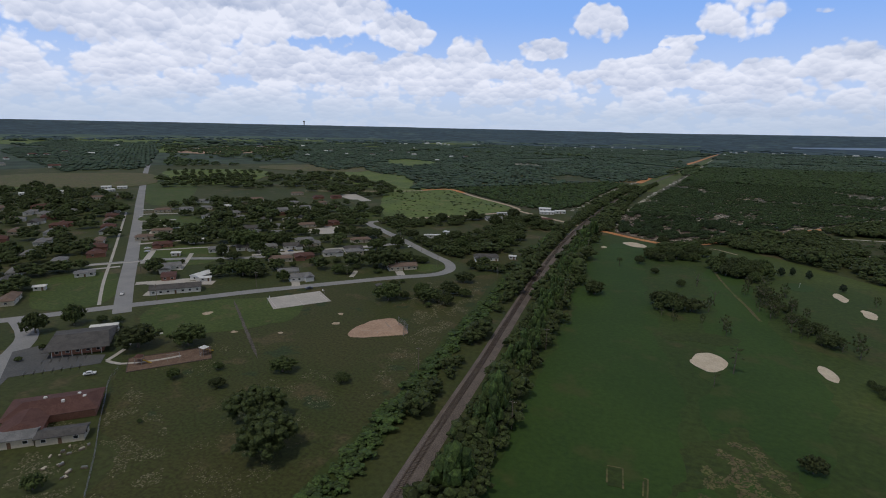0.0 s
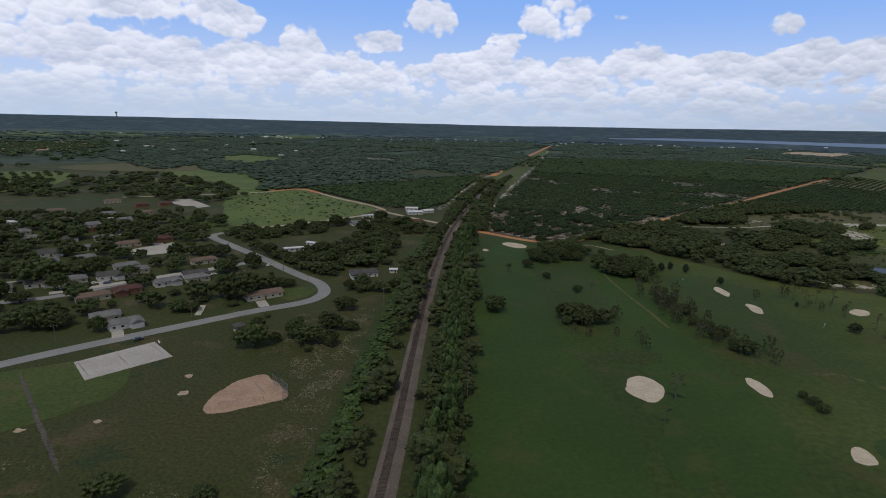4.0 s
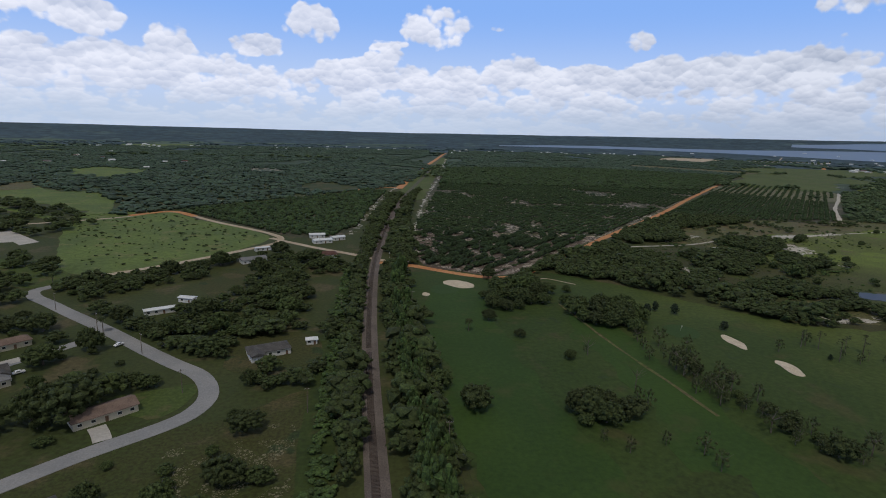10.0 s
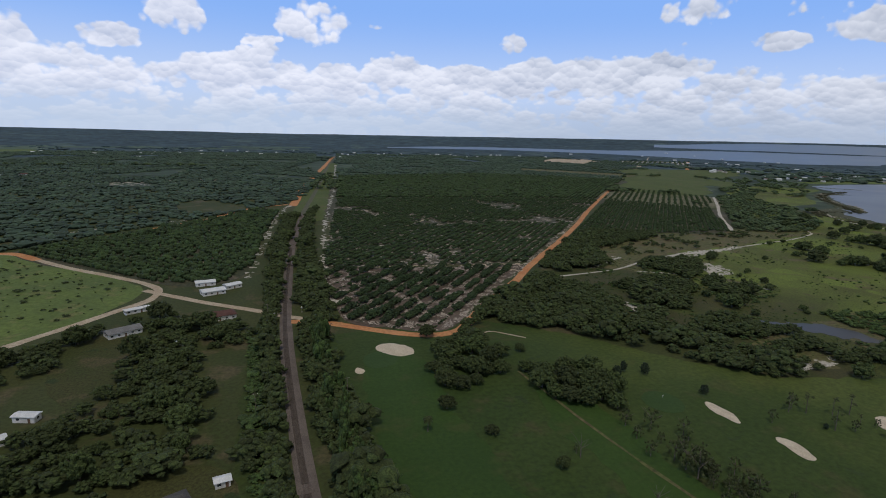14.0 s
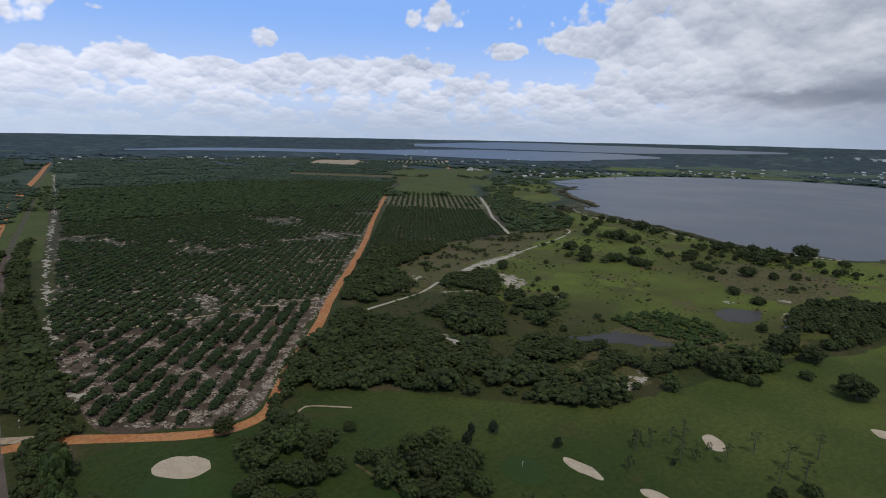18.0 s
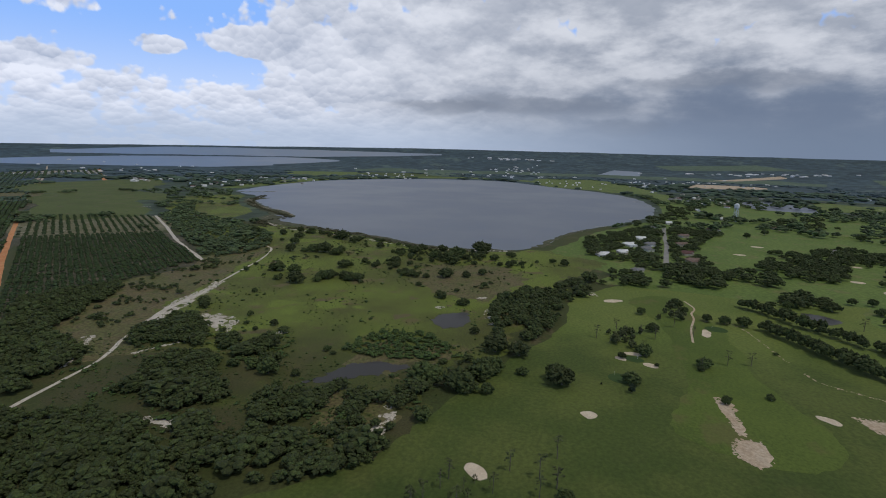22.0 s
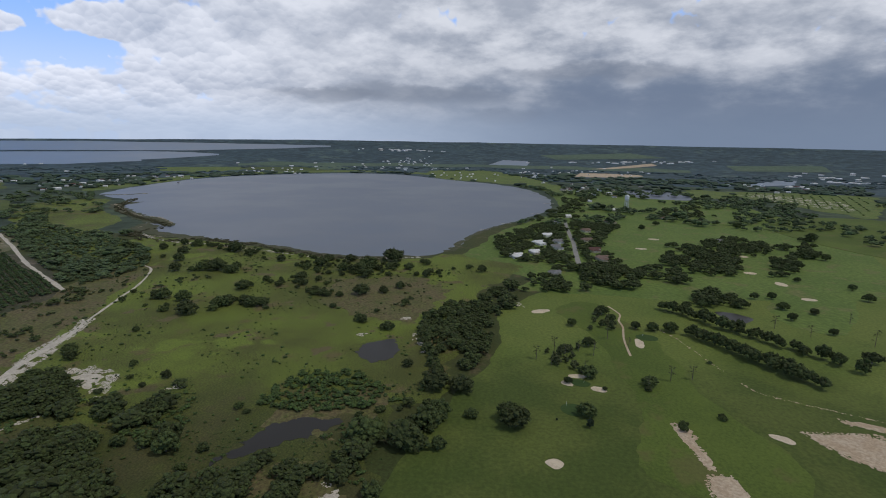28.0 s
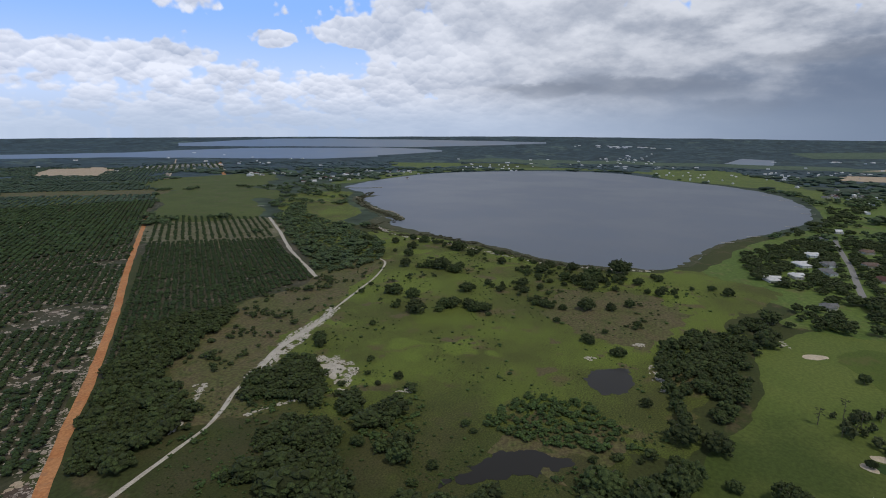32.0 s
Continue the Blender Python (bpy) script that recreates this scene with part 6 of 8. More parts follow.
for (x0, y0), (x1, y1) in zip(corners, corners[1:]):
    bars = []
    for k in range(1, 12):
        t = k / 12
        bars.append(tube([(x0 + (x1 - x0) * t, y0 + (y1 - y0) * t, 0.1), (x0 + (x1 - x0) * t, y0 + (y1 - y0) * t, 4.5)], [0.022, 0.022], 4))
    for k in range(10):
        z = 0.1 + k * 0.488
        bars.append(tube([(x0, y0, z), (x1, y1, z)], [0.022, 0.022], 4))
    part("wire_panel", merged(*bars), net_mat, backstop)
for (x0, y0), (x1, y1) in (((-66, 100.5), (-52, 106.5)), ((-60, 117), (-53, 110))):
    f = thing("field_fence", "low wire fence along the ball field", "fence", at=(0, 0, 0))
    for k in range(6):
        t = k / 5
        part("post", tube([(x0 + (x1 - x0) * t, y0 + (y1 - y0) * t, 0.1), (x0 + (x1 - x0) * t, y0 + (y1 - y0) * t, 1.3)], [0.05, 0.05], 5), MAT["galv"], f)
    part("rail", tube([(x0, y0, 1.25), (x1, y1, 1.25)], [0.035, 0.035], 5), MAT["galv"], f)

play = thing("playground", "brown mulch playground with a timber border", "playground")
part("mulch", patch_mesh("mulch", [(-129, 25), (-108, 49), (-118, 58.5), (-139.5, 35)], MAT["mulch"], 0.14, smooth=False), None, play)
for a, b in (((-129, 25), (-108, 49)), ((-108, 49), (-118, 58.5)), ((-118, 58.5), (-139.5, 35)), ((-139.5, 35), (-129, 25))):
    d = Vector((b[0] - a[0], b[1] - a[1], 0))
    bm = box_bm(d.length, 0.25, 0.35)
    bmesh.ops.rotate(bm, cent=(0, 0, 0), matrix=Matrix.Rotation(math.atan2(d.y, d.x), 3, "Z"), verts=bm.verts)
    bmesh.ops.translate(bm, vec=((a[0] + b[0]) / 2, (a[1] + b[1]) / 2, 0.0), verts=bm.verts)
    part("border", bm, MAT["timber"], play)


def build_climber(x, y, turn, roof_mat):
    c = thing("climbing_frame", "climbing frame with a slide on the playground", "climbing frame", "playground frames", at=(x, y, 0.14), turn=turn)
    for px in (-1.3, 1.3):
        for py in (-1.3, 1.3):
            part("post", tube([(px, py, 0), (px, py, 3.4)], [0.08, 0.08], 6), MAT["galv"], c)
    part("deck", box_bm(2.8, 2.8, 0.12, (0, 0, 1.4), 0.02), MAT["mulch"], c)
    part("canopy", roof_bm(2.8, 2.8, 3.4, 0.9, 1.6, 0.2, 0.05), MAT[roof_mat], c)
    bm = bmesh.new()
    rows = []
    for i in range(7):
        t = i / 6
        z = 1.45 * (1 - t) ** 1.3 + 0.2
        rows.append([bm.verts.new((1.4 + 3.2 * t, s, z + (0.25 if abs(s) > 0.3 else 0.0))) for s in (-0.4, -0.28, 0.28, 0.4)])
    for a, b in zip(rows, rows[1:]):
        for k in range(3):
            bm.faces.new((a[k], b[k], b[k + 1], a[k + 1]))
    bmesh.ops.solidify(bm, geom=bm.faces, thickness=0.04)
    part("slide", bm, MAT["yellow"], c, "yellow slide")
    part("ladder", merged(*[tube([(-1.4 - 0.12 * k, -0.4, 1.4 - 0.32 * k), (-1.4 - 0.12 * k, 0.4, 1.4 - 0.32 * k)], [0.03, 0.03], 5) for k in range(5)], *[tube([(-1.35, s, 1.5), (-2.0, s, 0)], [0.04, 0.04], 5) for s in (-0.4, 0.4)]), MAT["galv"], c)
    return c


build_climber(-131, 33, 30, "roof_red")
build_climber(-114, 51, 80, "roof_white")
sw = thing("swing_set", "grey swing set on the playground", "swing set", at=(-122, 42, 0.14), turn=50)
for s in (-2.4, 2.4):
    part("a_frame", merged(tube([(s, -1.0, 0), (s, 0, 2.6)], [0.06, 0.06], 6), tube([(s, 1.0, 0), (s, 0, 2.6)], [0.06, 0.06], 6)), MAT["galv"], sw)
part("beam", tube([(-2.5, 0, 2.6), (2.5, 0, 2.6)], [0.06, 0.06], 6), MAT["galv"], sw)
for x in (-1.2, 0, 1.2):
    s = part("swing_seat", box_bm(0.5, 0.22, 0.04, (x, 0, 0.5), 0.01), MAT["rubber"], sw)
    part("chain", merged(tube([(x - 0.22, 0, 0.52), (x - 0.22, 0, 2.58)], [0.015, 0.015], 4), tube([(x + 0.22, 0, 0.52), (x + 0.22, 0, 2.58)], [0.015, 0.015], 4)), MAT["galv"], s)

# community building, car park, red roofed building
hall = thing("community_hall", "brick community hall with a broad grey roof", "building", at=(-170.5, 37.5, 0), turn=44)
part("wall", box_bm(19, 21, 3.1), MAT["brick"], hall)
part("roof", roof_bm(24, 26, 3.2, 2.6, 2.0, 0.4), MAT["roof_dark"], hall)
part("annex", box_bm(12, 5, 3.0, (6, 15.5, 0), 0.05), MAT["stucco"], hall, "white flat roofed annex")
for k in range(6):
    p = part("porch_post", tube([(-9 + 3.6 * k, -12.5, 0), (-9 + 3.6 * k, -12.5, 3.0)], [0.15, 0.15], 6), MAT["stucco"], hall)
for k in range(5):
    w = part("window", WINDOW_FRAME, None, hall)
    w.matrix_local = Matrix.Translation((-7.6 + 3.8 * k, -10.5, 1.0))
    part("pane", WINDOW_PANE, None, w)
area("car_park", [(-166, 4), (-146, 27), (-152, 34), (-172, 24), (-186, 30), (-190, 20), (-160, -4)], MAT["dark_asphalt"], "dark asphalt car park with white bay lines", "car park", 0.13, smooth=False)
bays = thing("bay_lines", "white painted bay lines on the car park", "markings")
for row in ((-161.5, 6.5, 7), (-166.5, 16.5, 6)):
    for k in range(row[2]):
        x, y = row[0] + k * 2.1, row[1] + k * 2.25
        part("bay_line", line_bm((x, y), (x - 3.4, y + 3.1), 0.18, 0.142), MAT["white"], bays)
ribbon("footpath", [(-146, 30), (-150, 42), (-156, 52), (-150, 62)], 1.8, MAT["concrete"], "pale concrete footpath", "path", 0.16)
ribbon("footpath", [(-146, 30), (-138, 30), (-128, 38), (-122, 46)], 1.6, MAT["concrete"], "pale concrete footpath", "path", 0.165)
red = thing("red_roof_building", "low building with a large dull red roof", "building", at=(-124, -6, 0), turn=44)
part("wall", box_bm(26, 15, 2.9), MAT["brick"], red)
part("roof", roof_bm(26, 15, 3.0, 2.2, 5.0, 0.9), MAT["roof_red"], red)
part("wing_wall", box_bm(11, 11, 2.8, (-6, -11, 0)), MAT["brick"], red)
bm = roof_bm(14, 11, 3.0, 1.9, 3.0, 0.8)
bmesh.ops.rotate(bm, cent=(0, 0, 0), matrix=Matrix.Rotation(math.pi / 2, 3, "Z"), verts=bm.verts)
bmesh.ops.translate(bm, vec=(-6, -9.5, 0), verts=bm.verts)
part("wing_roof", bm, MAT["roof_red"], red)
for k, (x, y) in enumerate(((-3, 2), (3, -2.4), (7, 1.8), (9, -1))):
    part("vent", box_bm(1.0, 0.8, 0.9, (x, y, 4.4), 0.05), MAT["white"], red, "white roof vent")
for k in range(6):
    w = part("window", WINDOW_FRAME, None, red)
    w.matrix_local = Matrix.Translation((-10 + 4 * k, 7.5, 1.0))
    part("pane", WINDOW_PANE, None, w)
build_house("long shed with a grey blue metal roof", 17, 7, "cream", "roof_grey", 0.0, 2.6, 1.0, at=(-119, -25), turn=40, category="shed", name="shed")
build_house("dark roofed open shed in a cluttered yard", 13, 6, "cream", "roof_dark", 0.0, 2.4, 0.8, at=(-106, -16), turn=40, category="shed", name="shed")
fence = thing("yard_fence", "wire fence with wooden posts along the park", "fence")
line = curve_points([(-134, 26), (-128, 17), (-116, 6), (-103, -6), (-88, -19), (-72, -34)], 3.0)
for p in line:
    part("post", tube([(p.x, p.y, 0), (p.x, p.y, 1.6)], [0.07, 0.06], 5), MAT["pole"], fence)
for z in (0.4, 0.95, 1.5):
    part("wire", tube([(p.x, p.y, z) for p in line], [0.025] * len(line), 4), MAT["galv"], fence)
yard = np.random.default_rng(5)
for k in range(26):
    x, y = yard.uniform(-104, -84), yard.uniform(-30, -12)
    if y > -19 - 0.9 * (x + 88) - 2:
        continue
    sx, sy, sz = yard.uniform(0.5, 2.0), yard.uniform(0.4, 1.2), yard.uniform(0.3, 1.1)
    j = thing("scrap_pile", "old boards and scrap stacked in the yard", "scrap", "scrap in the yard", at=(x, y, 0), turn=yard.uniform(0, 180))
    part("board", box_bm(sx, sy, sz * 0.4, (0, 0, 0), 0.03), MAT["pole"], j)
    part("board", box_bm(sx * 0.8, sy * 0.7, sz * 0.4, (0.1, 0.1, sz * 0.4), 0.03), MAT["cream" if k % 2 else "galv"], j)

pav = thing("picnic_shelter", "small picnic shelter with a green-grey roof", "shelter", at=(-90, 169, 0), turn=40)
part("floor", box_bm(5, 5, 0.15, (0, 0, 0.02)), MAT["concrete"], pav)
for px in (-2, 2):
    for py in (-2, 2):
        part("post", box_bm(0.2, 0.2, 2.6, (px, py, 0.15)), MAT["pole"], pav)
part("roof", roof_bm(4.6, 4.6, 2.75, 1.4, 2.6, 0.4), MAT["roof_dark"], pav)
part("table", merged(box_bm(2.0, 0.8, 0.06, (0, 0, 0.85)), box_bm(2.0, 0.3, 0.05, (0, 0.75, 0.55)), box_bm(2.0, 0.3, 0.05, (0, -0.75, 0.55)), box_bm(0.1, 1.6, 0.7, (0.7, 0, 0.15)), box_bm(0.1, 1.6, 0.7, (-0.7, 0, 0.15))), MAT["pole"], pav)
ditch = area("drain_ditch", [(-150.2, 109.8), (-149.7, 110.8), (-96.7, 63.6), (-97.3, 62.3)], MAT["mud"], "narrow dark drainage ditch in the lawn", "ditch", 0.12, 0.4, 0.3, 2)
for n, (x, y, r) in enumerate([(-152, 92, 3.0), (-83, 107, 2.4), (-121, 77, 2.2), (-100, 85, 1.5), (-88, 120, 1.8)]):
    area("rubble_patch", blob(x, y, r, r * 0.7, 30 * n), MAT["pale_dirt"], "pale bare rubble patch in the lawn", "bare ground", 0.12, 1.2, 0.4, 1, seed=n, kind="thing", group="bare lawn patches")

# ---------------------------------------------------------------- cars


def build_car(x, y, turn, paint, label):
    c = thing("car", label, "car", "parked cars", at=(x, y, 0.16), turn=turn)
    bm = bmesh.new()
    prof = [(-2.2, 0.45), (-2.25, 0.8), (-1.5, 0.95), (-1.0, 1.42), (0.55, 1.45), (1.2, 0.98), (2.15, 0.85), (2.25, 0.45)]
    for side in (-0.86, 0.86):
        bm.faces.new([bm.verts.new((px, side * (0.82 if pz > 1.2 else 1.0), pz)) for px, pz in prof])
    v = list(bm.verts)
    for i in range(8):
        j = (i + 1) % 8
        bm.faces.new((v[i], v[j], v[8 + j], v[8 + i]))
    bmesh.ops.recalc_face_normals(bm, faces=bm.faces)
    bmesh.ops.bevel(bm, geom=list(bm.edges), offset=0.05, segments=1, affect="EDGES")
    part("body", bm, MAT[paint], c)
    part("windscreen", box_bm(0.06, 1.3, 0.5, (0.95, 0, 1.0)), MAT["glass"], c)
    part("rear_window", box_bm(0.06, 1.3, 0.45, (-1.28, 0, 1.0)), MAT["glass"], c)
    for s in (-1, 1):
        part("side_window", box_bm(1.5, 0.05, 0.34, (-0.2, s * 0.83, 1.03)), MAT["glass"], c)
        part("headlight", box_bm(0.06, 0.35, 0.14, (2.24, s * 0.6, 0.64)), MAT["white"], c)
    for px in (-1.4, 1.4):
        for s in (-0.82, 0.82):
            w = part("wheel", tube([(px, s - 0.1, 0.33), (px, s + 0.1, 0.33)], [0.33, 0.33], 12), MAT["rubber"], c)
            part("rim", tube([(px, s - 0.12, 0.33), (px, s + 0.12, 0.33)], [0.18, 0.18], 8), MAT["galv"], w)
    return c


for x, y, turn, paint, label in ((-129, 150.5, 48, "car_dark", "dark saloon car parked by the roadside"), (-219, 96, -42, "car_white", "white car at the road junction"), (-303, 186, 45, "car_white", "white car parked on a lawn"), (-294, 178, 45, "car_silver", "silver car parked on a lawn"),
                                 (-103, 283, -40, "car_dark", "dark car parked at the road edge"), (-122, 284, 60, "car_white", "white car parked under trees"), (-148, 256, 45, "car_white", "white pickup beside a house"), (-140, 18, 45, "car_white", "white van in the car park"),
                                 (-300, 120, 40, "car_silver", "silver car beside a house"), (-200, 228, 45, "car_blue", "blue car in a drive"), (-207, 226, 45, "car_white", "white car in a drive"), (-430, 288, -42, "car_white", "white car on the road"), (-40, 474, 20, "car_red", "red car by a building"), (-200, 384, 20, "car_blue", "blue car by the dirt road")):
    build_car(x, y, turn, paint, label)

# ---------------------------------------------------------------- poles and wires


def build_pole(x, y, turn, height=10.5, lamp=False):
    p = thing("utility_pole", "weathered wooden utility pole with a crossarm", "utility pole", "utility poles", at=(x, y, 0), turn=turn)
    part("shaft", tube([(0, 0, 0), (0, 0, height)], [0.17, 0.11], 7), MAT["pole"], p)
    arm = part("crossarm", box_bm(2.4, 0.12, 0.14, (0, 0.14, height - 0.8)), MAT["pole"], p)
    for k in (-1.05, -0.5, 0.5, 1.05):
        part("insulator", tube([(k, 0.14, height - 0.66), (k, 0.14, height - 0.48)], [0.05, 0.04], 6), MAT["white"], arm)
    return p


EAST_POLES = [(31, -100), (27, -28), (24, 46), (22, 118), (19, 190), (17, 262), (16, 334), (18, 408), (82, 475)]
for x, y in EAST_POLES[:-1]:
    build_pole(x, y, 0, 10.5)
build_pole(82, 475, 40, 12)
for x, y, t in ((-23, 75, 5), (-29, 217, 5), (-24, 330, 0), (-16, 455, 0), (-78, 235, 40), (-108, 274, -45), (-140, 303, -45), (-177, 337, -45), (-192, 96, 40), (-160, 140, 45), (-120, 180, 45), (-250, 135, -42), (-330, 210, -42)):
    build_pole(x, y, t, 10.0)
for off in (-1.05, 1.05):
    for (x0, y0), (x1, y1) in zip(EAST_POLES[:-2], EAST_POLES[1:-1]):
        pts = [(x0 + (x1 - x0) * t + off, y0 + (y1 - y0) * t + 0.14, 10.0 - 4 * 0.9 * t * (1 - t)) for t in np.linspace(0, 1, 9)]
        w = tagged(new("power_line", bpy.data.meshes.new("power_line")), "thin black power line between poles", "power line", "power lines")
        bm = tube(pts, [0.02] * 9, 4)
        bm.to_mesh(w.data)
        bm.free()
        w.data.materials.append(MAT["wire"])
for x, y, t in ((-12, 452, 0), (6, 462, 180)):
    s = thing("crossing_signal", "railway crossing signal mast beside the track", "signal", "crossing signals", at=(x, y, 0), turn=t)
    part("mast", tube([(0, 0, 0), (0, 0, 4.2)], [0.1, 0.08], 7), MAT["galv"], s)
    part("crossbuck", merged(*[box_bm(1.3, 0.06, 0.2, (0, 0.1, 3.6)) for _ in (0,)], box_bm(0.2, 0.06, 1.2, (0, 0.16, 3.1))), MAT["white"], s)
    part("lamp_bar", box_bm(1.2, 0.12, 0.25, (0, 0.12, 2.6), 0.04), MAT["wire"], s)
    part("base", box_bm(0.6, 0.6, 0.4, (0, 0, 0), 0.04), MAT["concrete"], s)

# ---------------------------------------------------------------- single trees


def trunk_bm(height, r, limbs, seed, spread=0.45):
    g = np.random.default_rng(seed)
    lean = g.uniform(-0.15, 0.15, 2) * height * 0.3
    bms = [tube([(0, 0, -0.1), (lean[0] * 0.4, lean[1] * 0.4, height * 0.5), (lean[0], lean[1], height)], [r, r * 0.75, r * 0.5])]
    for k in range(limbs):
        a = k * 2.4 + g.uniform(-0.4, 0.4)
        z = height * g.uniform(0.45, 0.85)
        L = height * g.uniform(0.5, 0.8)
        bms.append(tube([(lean[0] * 0.6, lean[1] * 0.6, z), (math.cos(a) * L * spread, math.sin(a) * L * spread, z + L * 0.45), (math.cos(a) * L * spread * 1.8, math.sin(a) * L * spread * 1.8, z + L * 0.8)], [r * 0.5, r * 0.32, r * 0.12], 5))
    return merged(*bms)


def build_tree(name, label, category, group, foliage, width, height, bare, seed, lumps=72, tufts=2400, flat=0.62, limbs=4, fine=False, tuft=0.034, thin=1.0):
    """A tree: trunk with limbs, and a crown of lumps and leaf tufts. bare: height of the crown's underside."""
    t = thing(name, label, category, group)
    r = max(0.12, width * 0.035)
    part("trunk", trunk_bm(bare + (height - bare) * 0.55, r, limbs, seed), MAT["bark"], t)
    v, f = crown(seed, lumps, fine, tufts, flat, tuft, 0.0, thin)
    lo, hi = v[:, 2].min(), v[:, 2].max()
    v = v * np.array([width / 2, width / 2, 1.0])
    v[:, 2] = bare + (v[:, 2] - lo) / (hi - lo) * (height - bare)
    part("crown", tri_mesh("crown", v, f, MAT[foliage], False), None, t)
    return t


def build_pine(seed):
    t = thing("pine_tree", "tall thin pine with a sparse open crown", "tree", "pines on the golf course")
    g = np.random.default_rng(seed)
    h = 11.0
    part("trunk", merged(tube([(0, 0, -0.1), (0.1, 0.1, h * 0.6), (0.15, 0.0, h)], [0.2, 0.14, 0.06]), *[tube([(0.08, 0.05, z), (math.cos(a) * L, math.sin(a) * L, z + 0.5)], [0.05, 0.02], 4) for z, a, L in [(g.uniform(5, 10.5), g.uniform(0, 6.28), g.uniform(1.0, 2.4)) for _ in range(9)]]), MAT["bark"], t)
    vs, fs, n = [], [], 0
    for k in range(13):
        z, a, L = g.uniform(4.0, 11.2), g.uniform(0, 6.28), g.uniform(0.3, 2.4)
        v, f = BUSH[k % 6]
        s = g.uniform(0.40, 0.80)
        v = v * np.array([s, s, s * 0.5]) + np.array([math.cos(a) * L, math.sin(a) * L, z])
        vs.append(v)
        fs.append(f + n)
        n += len(v)
    part("crown", tri_mesh("crown", np.concatenate(vs), np.concatenate(fs), MAT["pine"], False), None, t)
    return t


def build_palm(x, y, height):
    t = thing("palm_tree", "tall cabbage palm with a round crown of fronds", "tree", "palms", at=(x, y, 0))
    part("trunk", tube([(0, 0, -0.1), (0.1, 0, height * 0.5), (0, 0.1, height)], [0.24, 0.19, 0.2]), MAT["bark"], t)
    bm = bmesh.new()
    for k in range(26):
        a, tilt = k * 2.399, 0.9 - 1.7 * (k / 26)
        d, s = Vector((math.cos(a), math.sin(a), 0)), Vector((-math.sin(a), math.cos(a), 0))
        prev = None
        for i in range(5):
            u = i / 4
            p = Vector((0, 0.1, height)) + d * (2.4 * u * math.cos(tilt * 0.6)) + Vector((0, 0, 1.6 * u * tilt - 1.5 * u * u))
            w = 0.42 * math.sin(math.pi * (0.12 + 0.83 * u))
            row = [bm.verts.new(p - s * w + Vector((0, 0, -0.12))), bm.verts.new(p), bm.verts.new(p + s * w + Vector((0, 0, -0.12)))]
            if prev:
                bm.faces.new((prev[0], row[0], row[1], prev[1]))
                bm.faces.new((prev[1], row[1], row[2], prev[2]))
            prev = row
    part("fronds", bm, MAT["oak"], t)
    return t


OAKS = [build_tree("oak_tree", "broad dark green live oak standing in grass", "tree", "oaks of the park and suburb", "oak", 12 + 1.5 * (k % 3), 8.2 + 0.8 * (k % 4), 1.6, 400 + k) for k in range(7)]
GOLF = [build_tree("oak_tree", "rounded oak tree on the golf course", "tree", "oaks on the golf course", "oak", 11 + (k % 3), 9.0 + (k % 2), 1.4, 430 + k) for k in range(4)]
SHRUBS = [build_tree("shrub", "round dark green shrub in the meadow", "shrub", "shrubs of the meadow", "oak", 5.0, 4.0, 0.2, 460 + k, 34, 900, 0.7, 3, False, 0.045) for k in range(5)]
CEDARS = [build_tree("cedar_tree", "dense dark teardrop shaped cedar tree", "tree", "cedars on the golf course", "cedar", 6.0, 9.0, 0.5, 480 + k, 56, 1800, 1.35, 2, False, 0.04) for k in range(2)]
THIN = [build_tree("small_tree", "slender tree with a thin open crown", "tree", "slender trees on the golf course", "pine", 5.5, 8.0, 1.4, 490 + k, 16, 480, 0.95, 5, False, 0.05, 0.5) for k in range(3)]
CITRUS = [build_tree("citrus_tree", "round dark green citrus tree in a planted row", "tree", "citrus trees of the near grove", "citrus_leaf", 4.4, 3.2, 0.2, 520 + k, 22, 440, 0.75, 2, False, 0.05) for k in range(5)]
PINES = [build_pine(500 + k) for k in range(3)]
used = set()


def plant(kinds, spots, size=1.0, vary=0.2):
    """Sets trees at the spots; the first of each kind is the one that was built."""
    for n, spot in enumerate(spots):
        x, y, k = spot if len(spot) == 3 else (*spot, 1.0)
        s = size * k * math.exp(rng.normal(0, vary))
        kind = kinds[int(rng.integers(len(kinds)))]
        m = pose(x, y, rise(x, y), 0, 0, rng.uniform(0, 360)) @ Matrix.Diagonal((s, s, s * rng.uniform(0.88, 1.1), 1))
        if kind.name in used:
            copy_thing(kind, m)
        else:
            kind.matrix_world = m
            kind.scale = (1, 1, 1)
            kind.matrix_basis = m
            used.add(kind.name)


plant(CITRUS, citrus_spots[:280], 1.24, 0.12)
